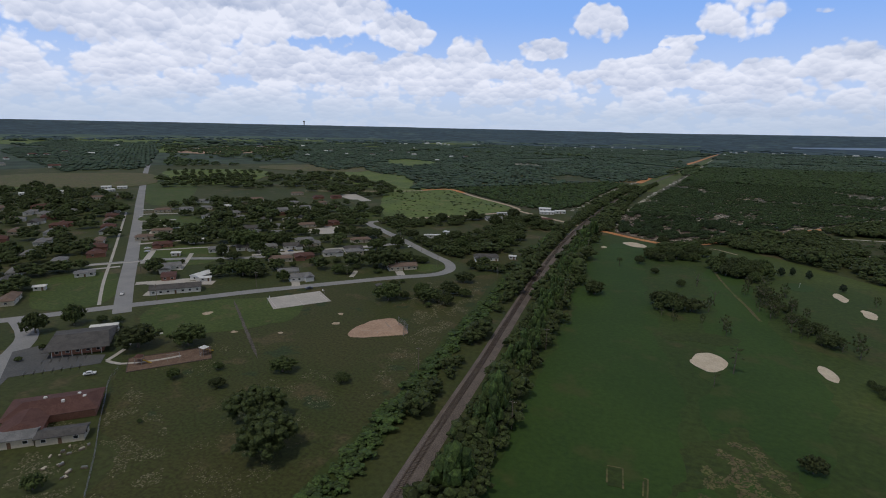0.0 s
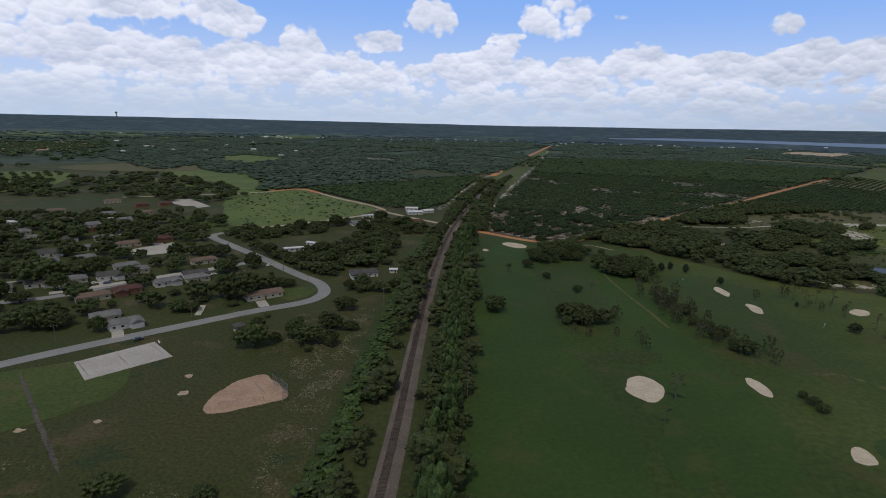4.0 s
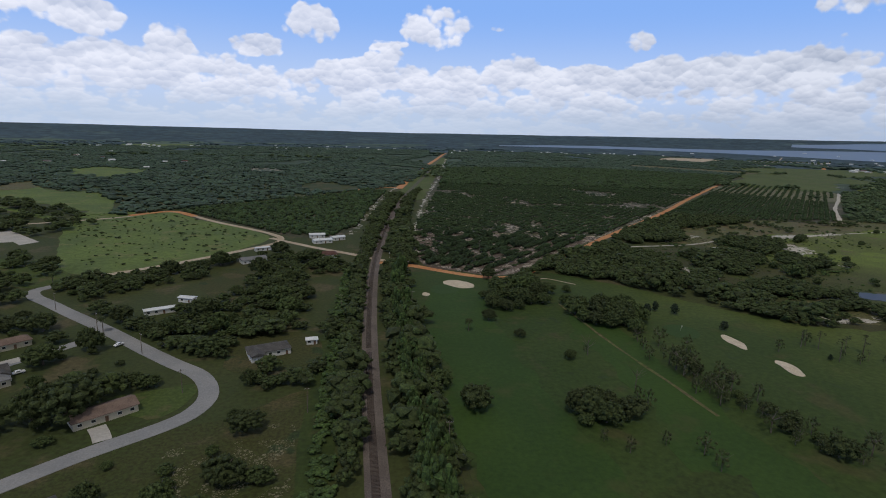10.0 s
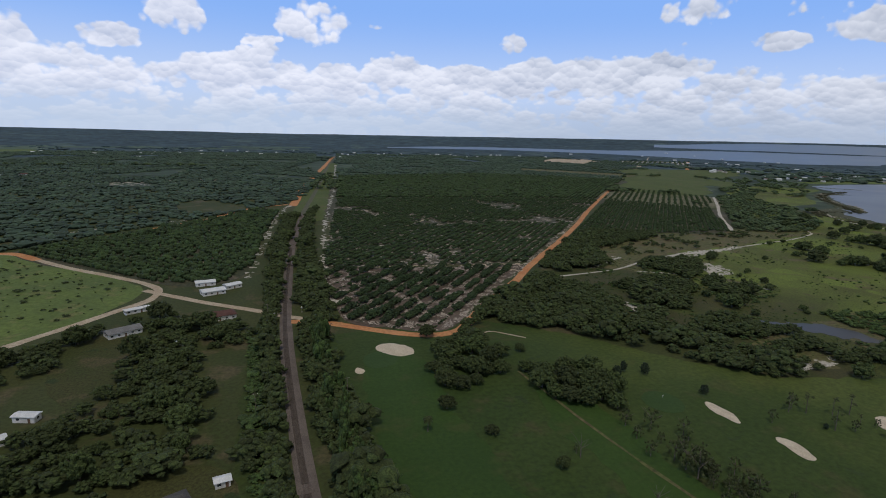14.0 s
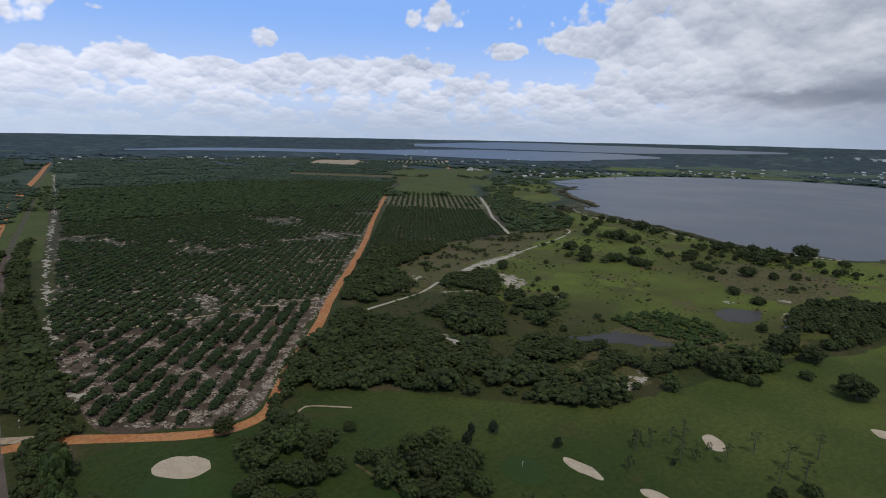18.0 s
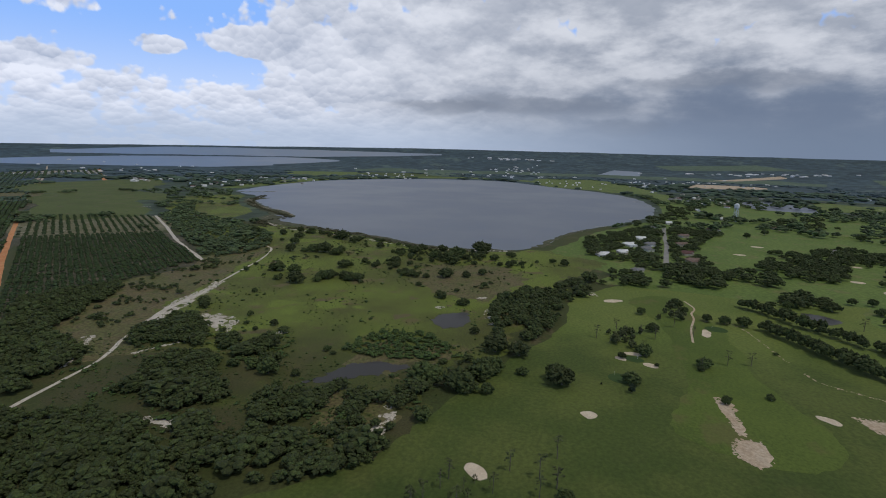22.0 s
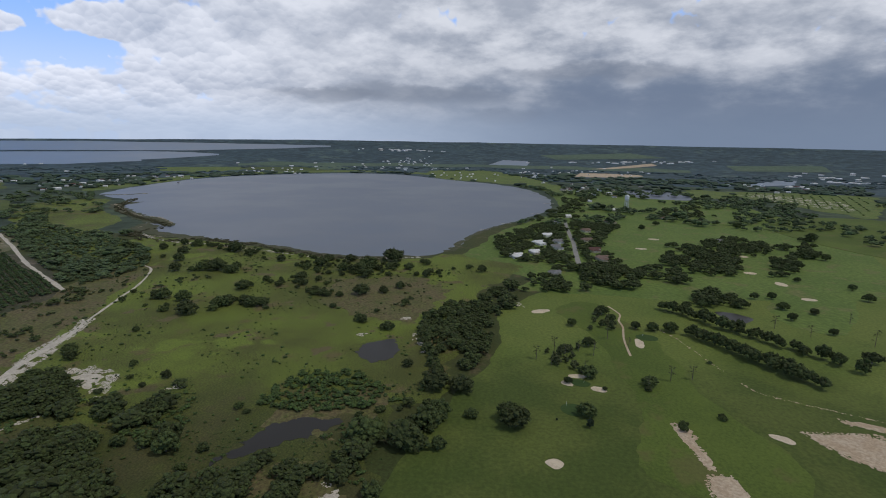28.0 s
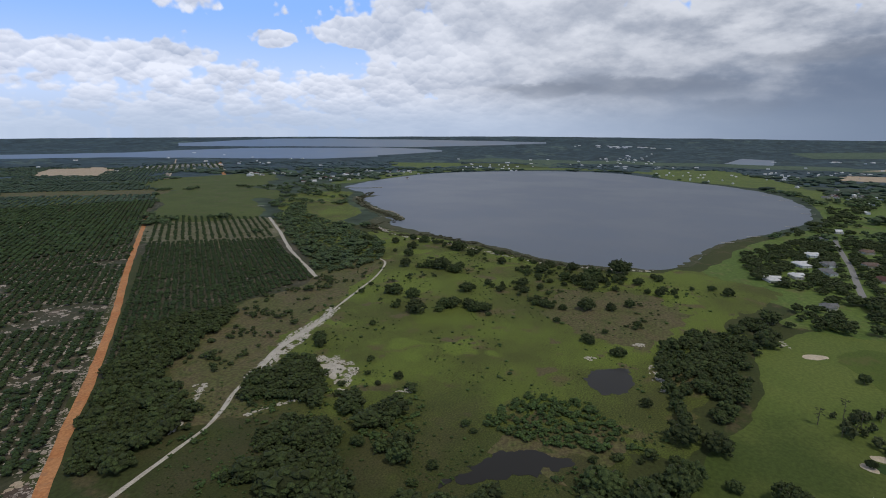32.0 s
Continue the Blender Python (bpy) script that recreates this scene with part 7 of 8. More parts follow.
# park
plant(OAKS, [(-57, 17, 1.25), (-42, 2, 0.9), (-87, 30, 0.5), (-98, 42, 0.4), (-73, 51, 0.55), (-46, 53, 0.5), (-108, 29, 0.45), (-92, 0, 0.35), (-146, 45, 0.95), (-128, 56, 0.85), (-203, 38, 1.0), (-198, 53, 0.8), (-189, 61, 0.9), (-182, 64, 0.95), (-175, 59, 0.8), (-178, 15, 0.7), (-181, 27, 0.6), (-89, -36, 1.3), (-75, -44, 1.2)], 1.0, 0.05)
plant(OAKS, [(-75, 160, 1.05), (-62, 167, 0.95), (-42, 158, 0.9), (-68, 158, 1.05), (-76, 152, 0.9), (-61, 163, 0.95), (-55, 192, 0.8), (-48, 179, 0.85), (-82, 172, 0.75), (-84, 188, 0.7), (-63, 176, 1.0), (-53, 159, 0.8), (-50, 150, 0.75), (-38, 178, 0.6), (-45, 166, 0.7), (-54, 214, 0.8), (-48, 206, 0.7), (-66, 184, 0.9)], 1.0, 0.1)
plant(OAKS, [(-109, 202, 0.95), (-121, 217, 1.0), (-110, 217, 1.15), (-128, 205, 0.9), (-133, 190, 0.85), (-127, 191, 0.8), (-150, 170, 0.7), (-154, 158, 0.8), (-105, 246, 0.8), (-118, 252, 0.9), (-129, 275, 0.8), (-93, 241, 0.7), (-112, 262, 0.75), (-140, 220, 0.9), (-150, 215, 0.9), (-170, 190, 1.0), (-176, 160, 1.05), (-186, 168, 1.0), (-196, 176, 0.95), (-208, 180, 1.0), (-215, 160, 0.9), (-222, 190, 0.9)], 1.0, 0.1)
# suburb: trees wherever no house or road stands
roads = [p for line in ([(-568, 406), (-429, 284), (-302, 172), (-192, 74)], [(-181, 104), (-114, 176), (-69, 221), (-76, 250), (-138, 306), (-208, 374)], [(-300, 130), (-213, 200), (-160, 264), (-135, 297)]) for p in curve_points(line, 6)]
blocks = [Vector((h[1], h[2], 0)) for h in HOUSES] + [Vector(c) for c in ((-197, 114, 0), (-205, 106, 0), (-189, 122, 0), (-241, 150, 0), (-223, 133, 0), (-99, 219, 0), (-53, 272, 0), (-97, 447, 0), (-113, 350, 0), (-121, 330, 0), (-128, 326, 0), (-48, 462, 0), (-56, 462, 0), (-95, 489, 0), (-198, 138, 0), (-275, 115, 0))]


def free_of_town(pts, road=9.0, house=10.5):
    out = []
    for x, y in pts:
        p = Vector((x, y, 0))
        if min((p - q).length for q in roads) > road and min((p - q).length for q in blocks) > house and min((p - q - Vector((8.5, -7.5, 0))).length for q in blocks) > house * 0.8:
            out.append((x, y))
    return out


keep_open = [[(-290, 92), (-264, 130), (-213, 84), (-238, 56)], [(-304, 188), (-270, 216), (-226, 176), (-262, 150)], [(-690, 540), (-630, 560), (-470, 389), (-514, 362)], [(-124, 417), (-108, 455), (-84, 430), (-92, 350), (-110, 370)], [(-70, 292), (-38, 296), (-30, 262), (-66, 254)], [(-410, 290), (-380, 318), (-340, 282), (-372, 254)],
             [(-242, 300), (-226, 334), (-200, 314), (-220, 294)], [(-170, 352), (-130, 390), (-115, 340), (-135, 318)]]


def not_open(pts):
    pts = np.array(pts)
    ok = np.ones(len(pts), bool)
    for w in keep_open:
        ok &= ~inside(w, pts[:, 0], pts[:, 1])
    return pts[ok]


SUBURB = [(-215, 130), (-120, 200), (-90, 225), (-90, 255), (-150, 310), (-215, 375), (-215, 420), (-300, 480), (-330, 470), (-470, 390), (-425, 300), (-330, 200), (-240, 130)]
WEST = [(-240, 50), (-330, 60), (-560, 160), (-760, 300), (-760, 400), (-600, 400), (-560, 380), (-430, 265), (-330, 175), (-250, 110)]
EAST = [(-60, 232), (-30, 236), (-24, 300), (-24, 430), (-40, 450), (-80, 480), (-140, 425), (-200, 395), (-205, 372), (-140, 318), (-90, 275), (-60, 255)]
town = free_of_town(not_open(scatter(SUBURB, 11.5, rng, keep=0.48)), 8, 8.5)
plant(OAKS, [p for n, p in enumerate(town) if p[0] > -260 and n % 2], 0.95, 0.2)
stuff("town_trees", clumps("town_trees", [p for n, p in enumerate(town) if p[0] <= -260 or not n % 2], 11.5, 10.0, MAT["scrub"], rng, OAKC, spread=0.25), "dark oak trees among the houses", "trees")
stuff("town_trees", clumps("town_trees", free_of_town(not_open(scatter(WEST, 13, rng, keep=0.5)), 9, 9.0), 11, 9.5, MAT["scrub"], rng, OAKC, spread=0.25), "dark oak trees among the western houses", "trees")
EAST_OPEN = [[(-170, 352), (-120, 400), (-100, 430), (-84, 430), (-92, 350), (-125, 322)], [(-34, 250), (-24, 330), (-22, 420), (-50, 400), (-44, 330), (-40, 300)]]
east = free_of_town(not_open(scatter(EAST, 6.6, rng, keep=0.76)), 8.5, 8.5)
east = [p for p in east if not any(inside(w, np.array([p[0]]), np.array([p[1]]))[0] for w in EAST_OPEN)]
plant(OAKS, [p for n, p in enumerate(east) if n % 4 == 0], 0.75, 0.25)
stuff("east_trees", clumps("east_trees", [p for n, p in enumerate(east) if n % 4], 7.6, 6.0, MAT["scrub"], rng, OAKC, spread=0.28), "dense dark oaks and shrubs west of the railway", "trees")
# golf course
plant(GOLF, [(70, 212, 0.9), (78, 203, 0.85), (88, 206, 0.8), (79, 217, 0.8), (104, 360, 0.95), (86, 378, 1.0), (96, 340, 0.8), (69, 352, 0.8), (33, 217, 1.05), (22, 235, 0.75), (74, 208, 0.95), (82, 212, 0.9), (70, 202, 0.6), (66, 339, 0.9), (77, 351, 1.0), (84, 341, 1.1), (75, 364, 1.0), (91, 367, 1.15), (95, 352, 1.0), (75, 377, 0.9), (74, 398, 1.0), (100, 378, 0.9), (84, 258, 0.5), (119, 363, 0.55)], 1.12, 0.06)
plant(GOLF, [(121, 314, 1.05), (133, 309, 1.1), (122, 299, 0.9), (114, 328, 0.9), (128, 330, 1.0), (140, 326, 0.9), (127, 308, 1.0), (110, 338, 0.7), (138, 316, 0.9), (68, 287, 0.4), (218, 212, 0.6), (231, 204, 0.5), (351, 210, 1.3), (357, 214, 0.9), (352, 113, 0.35), (366, 84, 0.3), (411, 169, 0.5), (402, 146, 0.35), (482, 140, 0.75), (470, 160, 0.7), (567, 109, 0.9), (549, 104, 0.6), (528, 88, 0.8), (525, 74, 0.85), (523, 59, 0.85), (532, 144, 0.7)], 1.22, 0.06)
plant(CEDARS, [(152, 319, 0.8), (160, 324, 0.9), (169, 318, 0.8), (182, 291, 0.95), (352, 167, 0.9), (209, 250, 0.5), (359, 185, 0.3)], 1.0, 0.05)
plant(THIN, [(133, 236), (137, 229), (140, 223), (138, 202), (142, 197), (140, 186), (143, 180), (146, 176), (156, 165), (217, 252), (220, 245), (232, 244), (191, 261), (211, 268), (97, 210), (98, 220), (102, 181), (102, 172), (92, 187), (94, 265), (72, 191), (78, 184), (144, 263), (128, 244), (131, 214), (148, 190), (136, 208), (134, 192), (130, 240), (141, 228), (145, 214), (133, 206), (148, 198), (150, 182), (137, 184), (151, 172), (158, 176), (143, 236)], 0.85, 0.22)
plant(GOLF, [(135, 232), (139, 218), (142, 204), (141, 192), (146, 184), (138, 226), (134, 240), (144, 178), (145, 196), (148, 176), (137, 212)], 0.55, 0.2)
plant(PINES, [(207, 266), (214, 263), (224, 258), (212, 248), (227, 248), (227, 235), (246, 230), (244, 216), (230, 215), (238, 208), (263, 209), (232, 256), (420, 96), (423, 80), (451, 186), (457, 163), (466, 170), (406, 116), (100, 125), (440, 176), (446, 168), (470, 150), (500, 120), (480, 108), (436, 152), (462, 140), (540, -40), (520, -60), (560, -120), (500, -100)], 1.05, 0.15)
plant(GOLF, [(109, 319), (110, 308), (115, 303), (121, 298), (130, 300), (132, 291), (133, 314), (126, 318), (139, 306)], 1.0, 0.15)
plant(GOLF, [(64, 350), (64, 334), (71, 329), (79, 331), (89, 340), (57, 312), (82, 345)], 0.95, 0.15)
plant(THIN, [(126, 277), (124, 267), (134, 271), (131, 261), (121, 255), (128, 250), (128, 244), (128, 238), (129, 232), (132, 228), (130, 222), (124, 222), (131, 218), (128, 212), (136, 231), (138, 247), (135, 254)], 0.95, 0.2)
plant(PINES, [(91.1, 108.0, 0.75)], 1.0, 0.05)
plant(GOLF, [(113.9, 57.7, 0.85), (151.1, 134.6, 0.42), (152.0, 129.2, 0.42), (152.6, 123.9, 0.42), (33.5, 216.9, 0.85), (31.0, 221.5, 0.85)], 1.0, 0.05)
build_palm(43, 296, 6.5)
for x, y, h in ((144, 260, 5), (-137, 302, 8), (-160, 262, 7), (-208, 392, 6)):
    build_palm(x, y, h)
for x, y in ((94, 262), (101, 228)):
    s = thing("dead_tree", "bare grey dead tree on the golf course", "tree", "dead trees", at=(x, y, 0))
    part("trunk", trunk_bm(7.5, 0.22, 6, int(x)), MAT["bark"], s)
for a, b in (((516, 45), (417, -3)), ((589, 41), (445, -52))):
    n = 30
    stuff("tree_row", clumps("tree_row", [(a[0] + (b[0] - a[0]) * k / n + rng.normal(0, 2.5), a[1] + (b[1] - a[1]) * k / n + rng.normal(0, 2.5)) for k in range(n + 1)], 10.5, 13, MAT["scrub"], rng, OAKC, spread=0.15), "long dark row of oaks on the golf course", "trees")
plant(GOLF, [(602, -40), (600, -81), (587, -104), (527, -84), (464, -72), (565, -70), (453, 55, 0.3), (638, -90), (607, -84), (638, -192), (684, -206), (719, -164), (570, 10), (600, 0), (580, 20), (612, -20)], 0.9, 0.2)
# meadow
plant(SHRUBS, [(416, 479), (394, 468), (383, 453, 1.1), (359, 378, 1.2), (354, 371), (313, 378, 1.2), (315, 425, 1.6), (296, 381), (353, 458, 1.8), (345, 446, 1.7), (340, 439, 1.9), (352, 425, 2.2), (347, 430, 2.0), (316, 410, 2.2), (311, 397, 2.4), (321, 402, 2.2), (428, 535, 1.4), (422, 530, 1.2), (354, 303), (523, 333), (509, 312, 1.5), (310, 438, 1.6), (398, 445, 1.2), (414, 479)], 1.0, 0.12)
plant(SHRUBS, [(550, 550, 1.0), (537, 525, 1.8), (533, 500, 1.7), (545, 481, 1.2), (563, 475, 1.5), (573, 524, 1.9), (579, 548, 1.5), (593, 588, 1.6), (564, 582, 1.1), (699, 548, 2.2), (709, 527, 1.6), (696, 565, 2.4), (690, 596, 2.8), (564, 441, 1.3), (558, 453, 0.9), (577, 472, 0.9), (580, 301, 1.6), (613, 352, 1.7), (640, 313, 1.5), (621, 329, 1.4)], 1.0, 0.1)
plant(SHRUBS, [(552, 530), (544, 506), (568, 477), (567, 458), (605, 401, 1.2), (527, 336, 1.1), (553, 325, 1.2), (589, 301, 1.4), (614, 349), (647, 314, 1.2), (564, 370, 1.4), (484, 519), (435, 541, 1.2), (507, 308, 1.8), (430, 282, 1.6), (403, 255, 1.7), (393, 242, 1.5), (360, 255, 1.8), (340, 276, 1.6), (359, 236, 1.2), (325, 273, 1.9), (324, 254, 1.6), (355, 255, 1.8), (281, 283, 1.2), (331, 295, 1.6), (347, 262, 2.0), (323, 268, 1.8), (395, 260, 1.6)], 1.0, 0.15)
THICKET = [(367, 372), (414, 356), (418, 316), (389, 288), (365, 300), (356, 344)]
stuff("thicket", clumps("thicket", scatter(THICKET, 3.4, rng, keep=0.7), 3.4, 2.6, MAT["vine"], rng, BUSH, spread=0.35), "low leafy green thicket in the meadow", "thicket")
COPSES = [
        [(262, 477), (291, 456), (298, 426), (270, 403), (258, 411), (248, 430), (260, 443), (256, 463)],
        [(286, 476), (310, 485), (323, 470), (321, 440), (305, 431), (291, 453)],
        [(258, 377), (280, 384), (284, 365), (300, 348), (307, 342), (286, 340), (266, 342), (252, 357)],
        [(227, 434), (236, 434), (233, 420), (220, 412), (218, 423)],
        [(234, 405), (241, 398), (235, 379), (228, 379), (225, 392)]]
COPSES += [
        [(240, 356), (248, 346), (246, 334), (238, 337), (234, 349)],
        [(211, 363), (223, 366), (219, 356), (210, 353)],
        [(215, 328), (233, 326), (231, 314), (242, 307), (250, 293), (238, 291), (221, 309)],
        [(215, 472), (217, 454), (217, 432), (197, 405), (187, 421), (184, 435)],
        [(262, 324), (306, 333), (298, 319), (260, 313)]]
COPSES += [
        [(296, 315), (318, 301), (329, 289), (293, 294), (287, 308)],
        [(324, 277), (372, 264), (362, 251), (313, 268)],
        [(329, 522), (353, 539), (377, 532), (399, 533), (390, 504), (362, 481), (339, 472), (340, 490), (334, 510)],
        [(360, 472), (365, 457), (350, 444), (339, 451)],
        [(335, 438), (354, 436), (369, 430), (351, 416), (335, 417), (330, 431)]]
for poly in COPSES:
    mid = np.mean(poly, axis=0)
    spots = [tuple(p) for p in scatter(poly, 5.2, rng, keep=0.85)] or [tuple(mid)]
    stuff("copse", clumps("copse", spots, 7.8, 6.4, MAT["scrub"], rng, OAKC, spread=0.42), "rounded clump of dark scrub oaks", "thicket")
for poly, gap, w, h, lab in (([(210, 395), (235, 385), (262, 330), (275, 300), (262, 290), (225, 308), (195, 342)], 8.0, 7.6, 6.0, "dark scrub oak belt beside the golf course"), ([(320, 560), (300, 530), (255, 525), (240, 545), (280, 585), (330, 620)], 7.0, 8.0, 6.0, "dark scrub oak thicket by the trail")):
    stuff("thicket", clumps("thicket", scatter(poly, gap, rng, keep=0.62), w, h, MAT["scrub"], rng, WOOD, spread=0.3), lab, "thicket")
SCRUB = [(225, 335), (210, 400), (238, 490), (300, 566), (340, 552), (338, 500), (405, 470), (395, 425), (330, 385), (350, 305), (415, 266), (330, 276), (266, 297)]
for gap, w, h, m, cut, lab in ((4.2, 2.6, 1.7, "vine", 0.16, "low green scrub over the sandy ground"), (9.0, 5.6, 4.4, "scrub", 0.30, "dark scrub oaks over the sandy ground"), (3.4, 1.1, 0.7, "vine", -0.1, "low weeds between the scrub oaks")):
    stuff("scrub", clumps("scrub", [p for p in scatter(SCRUB, gap, rng, keep=0.6) if noise.noise(Vector((p[0] * 0.035, p[1] * 0.035, gap))) > cut and not inside([(296, 370), (352, 350), (356, 308), (330, 320)], np.array([p[0]]), np.array([p[1]]))[0]], w, h, MAT[m], rng, WOOD if w > 5 else SMALL, spread=0.4), lab, "scrub")
MEADOW = [(310, 470), (420, 560), (584, 640), (690, 640), (800, 560), (780, 380), (780, 290), (750, 190), (650, 225), (560, 250), (440, 260), (330, 320)]
PONDS = [[(296, 372), (352, 352), (358, 306), (330, 318), (300, 340)], [(430, 326), (490, 326), (486, 292), (430, 292)]]
tiny = [p for p in scatter(MEADOW, 6.0, rng, keep=0.45) if not any(inside(w, np.array([p[0]]), np.array([p[1]]))[0] for w in PONDS) and noise.noise(Vector((p[0] * 0.02, p[1] * 0.02, 7.0))) > 0.0]
stuff("weeds", clumps("weeds", tiny, 1.5, 0.9, MAT["vine"], rng, LOW, spread=0.5), "scattered weeds and low bushes in the meadow", "weeds")
more = [p for p in scatter([(560, 560), (640, 560), (700, 540), (760, 420), (740, 330), (640, 330), (540, 430)], 14.0, rng, keep=0.55) if noise.noise(Vector((p[0] * 0.015, p[1] * 0.015, 2.0))) > 0.0]
plant(SHRUBS, [tuple(p) for p in more], 1.1, 0.3)
stuff("weeds", clumps("weeds", [p for p in scatter([(-320, 672), (-242, 685), (-172, 615), (-112, 550), (-124, 492), (-200, 420), (-258, 500)], 7.0, rng, keep=0.4)], 1.6, 1.0, MAT["scrub"], rng, BUSH, spread=0.5), "low weeds scattered over the pasture", "weeds")
plant(SHRUBS, [(816, 681), (790, 637), (706, 537), (716, 394), (718, 362), (730, 338), (706, 380), (722, 350), (740, 330), (924, 812), (744, 700), (796, 720), (732, 256), (742, 236), (726, 220), (700, 560), (690, 575), (760, 650), (775, 690), (810, 740), (850, 760), (745, 620), (735, 660), (720, 690)], 2.0, 0.25)

# ---------------------------------------------------------------- the village by the lake
VILLAS = [(924, 123), (819, 169), (891, 100), (850, 140), (721, 131), (876, 46), (815, 48), (1060, 20), (1150, 60), (940, 90), (1000, 100), (960, 40)]


def away_from_villas(pts):
    """Leaves the villas and the gardens in front of them open."""
    return [p for p in pts if all(math.hypot(p[0] - x, p[1] - y) > 13 and math.hypot(p[0] - x + 16, p[1] - y - 3) > 11 and math.hypot(p[0] - x + 32, p[1] - y - 5) > 8 for x, y in VILLAS)]


stuff("village_trees", clumps("village_trees", [tuple(p) for p in away_from_villas(scatter([(700, 60), (770, 110), (800, 190), (850, 200), (960, 190), (1100, 120), (1180, 20), (1120, -60), (1000, 0), (900, 30), (740, 30)], 11.5, rng, keep=0.85)) if abs(p[1] - (90 - (p[0] - 762) * 0.126)) > 8], 11, 8.0, MAT["scrub"], rng, OAKC, spread=0.25), "dark oaks over the lakeside village", "trees")
stuff("village_trees", clumps("village_trees", [tuple(p) for p in scatter([(880, -50), (800, -30), (745, -65), (760, -115), (870, -140), (960, -160), (1000, -230), (930, -280), (860, -190)], 14, rng, keep=0.55)], 12, 9.5, MAT["scrub"], rng, OAKC, spread=0.25), "dark oaks by the golf course", "trees")
for poly, lab in (([(640, 192), (690, 190), (735, 130), (764, 116), (750, 40), (770, -20), (740, -40), (700, -34), (672, 20), (640, 90)], "dense dark oak belt below the village"), ([(904, -63), (765, -24), (727, -87), (780, -130), (930, -253), (1028, -223), (956, -99)], "dense dark oaks between the fairways"),
                  ([(839, -192), (734, -138), (754, -187), (887, -259)], "clump of dark oaks on the golf course"), ([(1018, -342), (911, -281), (840, -240), (851, -272), (1022, -374)], "clump of dark oaks on the golf course"), ([(585, 46), (643, -19), (651, -83), (605, -49)], "clump of dark oaks by the pond")):
    stuff("oak_belt", clumps("oak_belt", [tuple(p) for p in scatter(poly, 10.0, rng, keep=0.50) if noise.noise(Vector((p[0] * 0.02, p[1] * 0.02, 4.0))) > -0.22], 11.5, 9.5, MAT["scrub"], rng, OAKC, spread=0.25), lab, "trees")
plant(GOLF, [(798, -195), (805, -185), (790, -205), (782, -190), (862, -272), (1012, -358), (850, -280), (870, -262), (820, -210), (1142, -293), (1095, -93), (1155, -140)], 1.4, 0.15)
for x, y, lx, ly, wall, roof, turn, lab in ((924, 123, 22, 14, "stucco", "roof_white", 30, "large white villa with a white roof by the lake"), (819, 169, 20, 13, "stucco", "roof_white", 20, "white villa with a white roof by the lake"), (891, 100, 24, 10, "stucco", "roof_grey", 25, "long white villa under trees"), (850, 140, 18, 10, "cream", "roof_white", 20, "white roofed house near the lake"), (721, 131, 14, 9, "cream", "roof_grey", 20, "grey roofed house under trees"),
                                            (876, 46, 22, 13, "cream", "roof_red", 10, "tan house with a reddish roof"), (815, 48, 24, 13, "cream", "roof_brown", 15, "tan house with a brown red roof"), (1179, -55, 26, 15, "cream", "roof_red", 20, "large tan villa with a tile roof"), (1386, -121, 24, 14, "stucco", "roof_white", 0, "white house beside the water tower"), (978, -189, 16, 10, "stucco", "roof_grey", 40, "pale house by the golf course"), (1251, -191, 24, 13, "cream", "roof_brown", 30, "tan house by the golf course"), (1060, 20, 18, 12, "cream", "roof_brown", 20, "brown roofed house under trees"), (1150, 60, 18, 12, "stucco", "roof_grey", 20, "grey roofed house under trees"), (1250, 20, 20, 12, "stucco", "roof_white", 20, "white house near the shore"), (940, 90, 18, 12, "stucco", "roof_grey", 30, "pale villa under oaks"), (1000, 100, 18, 12, "stucco", "roof_white", 20, "white villa near the lake"), (960, 40, 18, 12, "cream", "roof_brown", 15, "tan house with a brown roof")):
    build_house(lab, lx, ly, wall, roof, 3.0, 3.2, 2.4, wing=(7, 6, 1), at=(x, y), turn=turn, category="villa", name="villa")
tower = thing("water_tower", "silver water tower on tall legs above the village", "water tower", at=(1361, -139, 0))
for k in range(6):
    a = math.pi / 3 * k
    part("leg", tube([(5.6 * math.cos(a), 5.6 * math.sin(a), 0), (4.2 * math.cos(a), 4.2 * math.sin(a), 31)], [0.4, 0.35], 7), MAT["tank"], tower)
for z in (10, 20):
    r = 5.6 - 1.4 * z / 31
    part("ring_brace", tube([(r * math.cos(t), r * math.sin(t), z) for t in np.linspace(0, 2 * math.pi, 7)], [0.2] * 7, 5), MAT["tank"], tower)
part("riser", tube([(0, 0, 0), (0, 0, 30)], [0.7, 0.7], 8), MAT["tank"], tower)
part("tank", tube([(0, 0, 28), (0, 0, 29.5), (0, 0, 31.5), (0, 0, 38.5), (0, 0, 40.5), (0, 0, 42)], [1.5, 4.0, 5.2, 5.2, 4.0, 0.8], 20), MAT["tank"], tower)
part("walkway", tube([(6.0 * math.cos(t), 6.0 * math.sin(t), 31.5) for t in np.linspace(0, 2 * math.pi, 21)], [0.3] * 21, 5), MAT["galv"], tower)

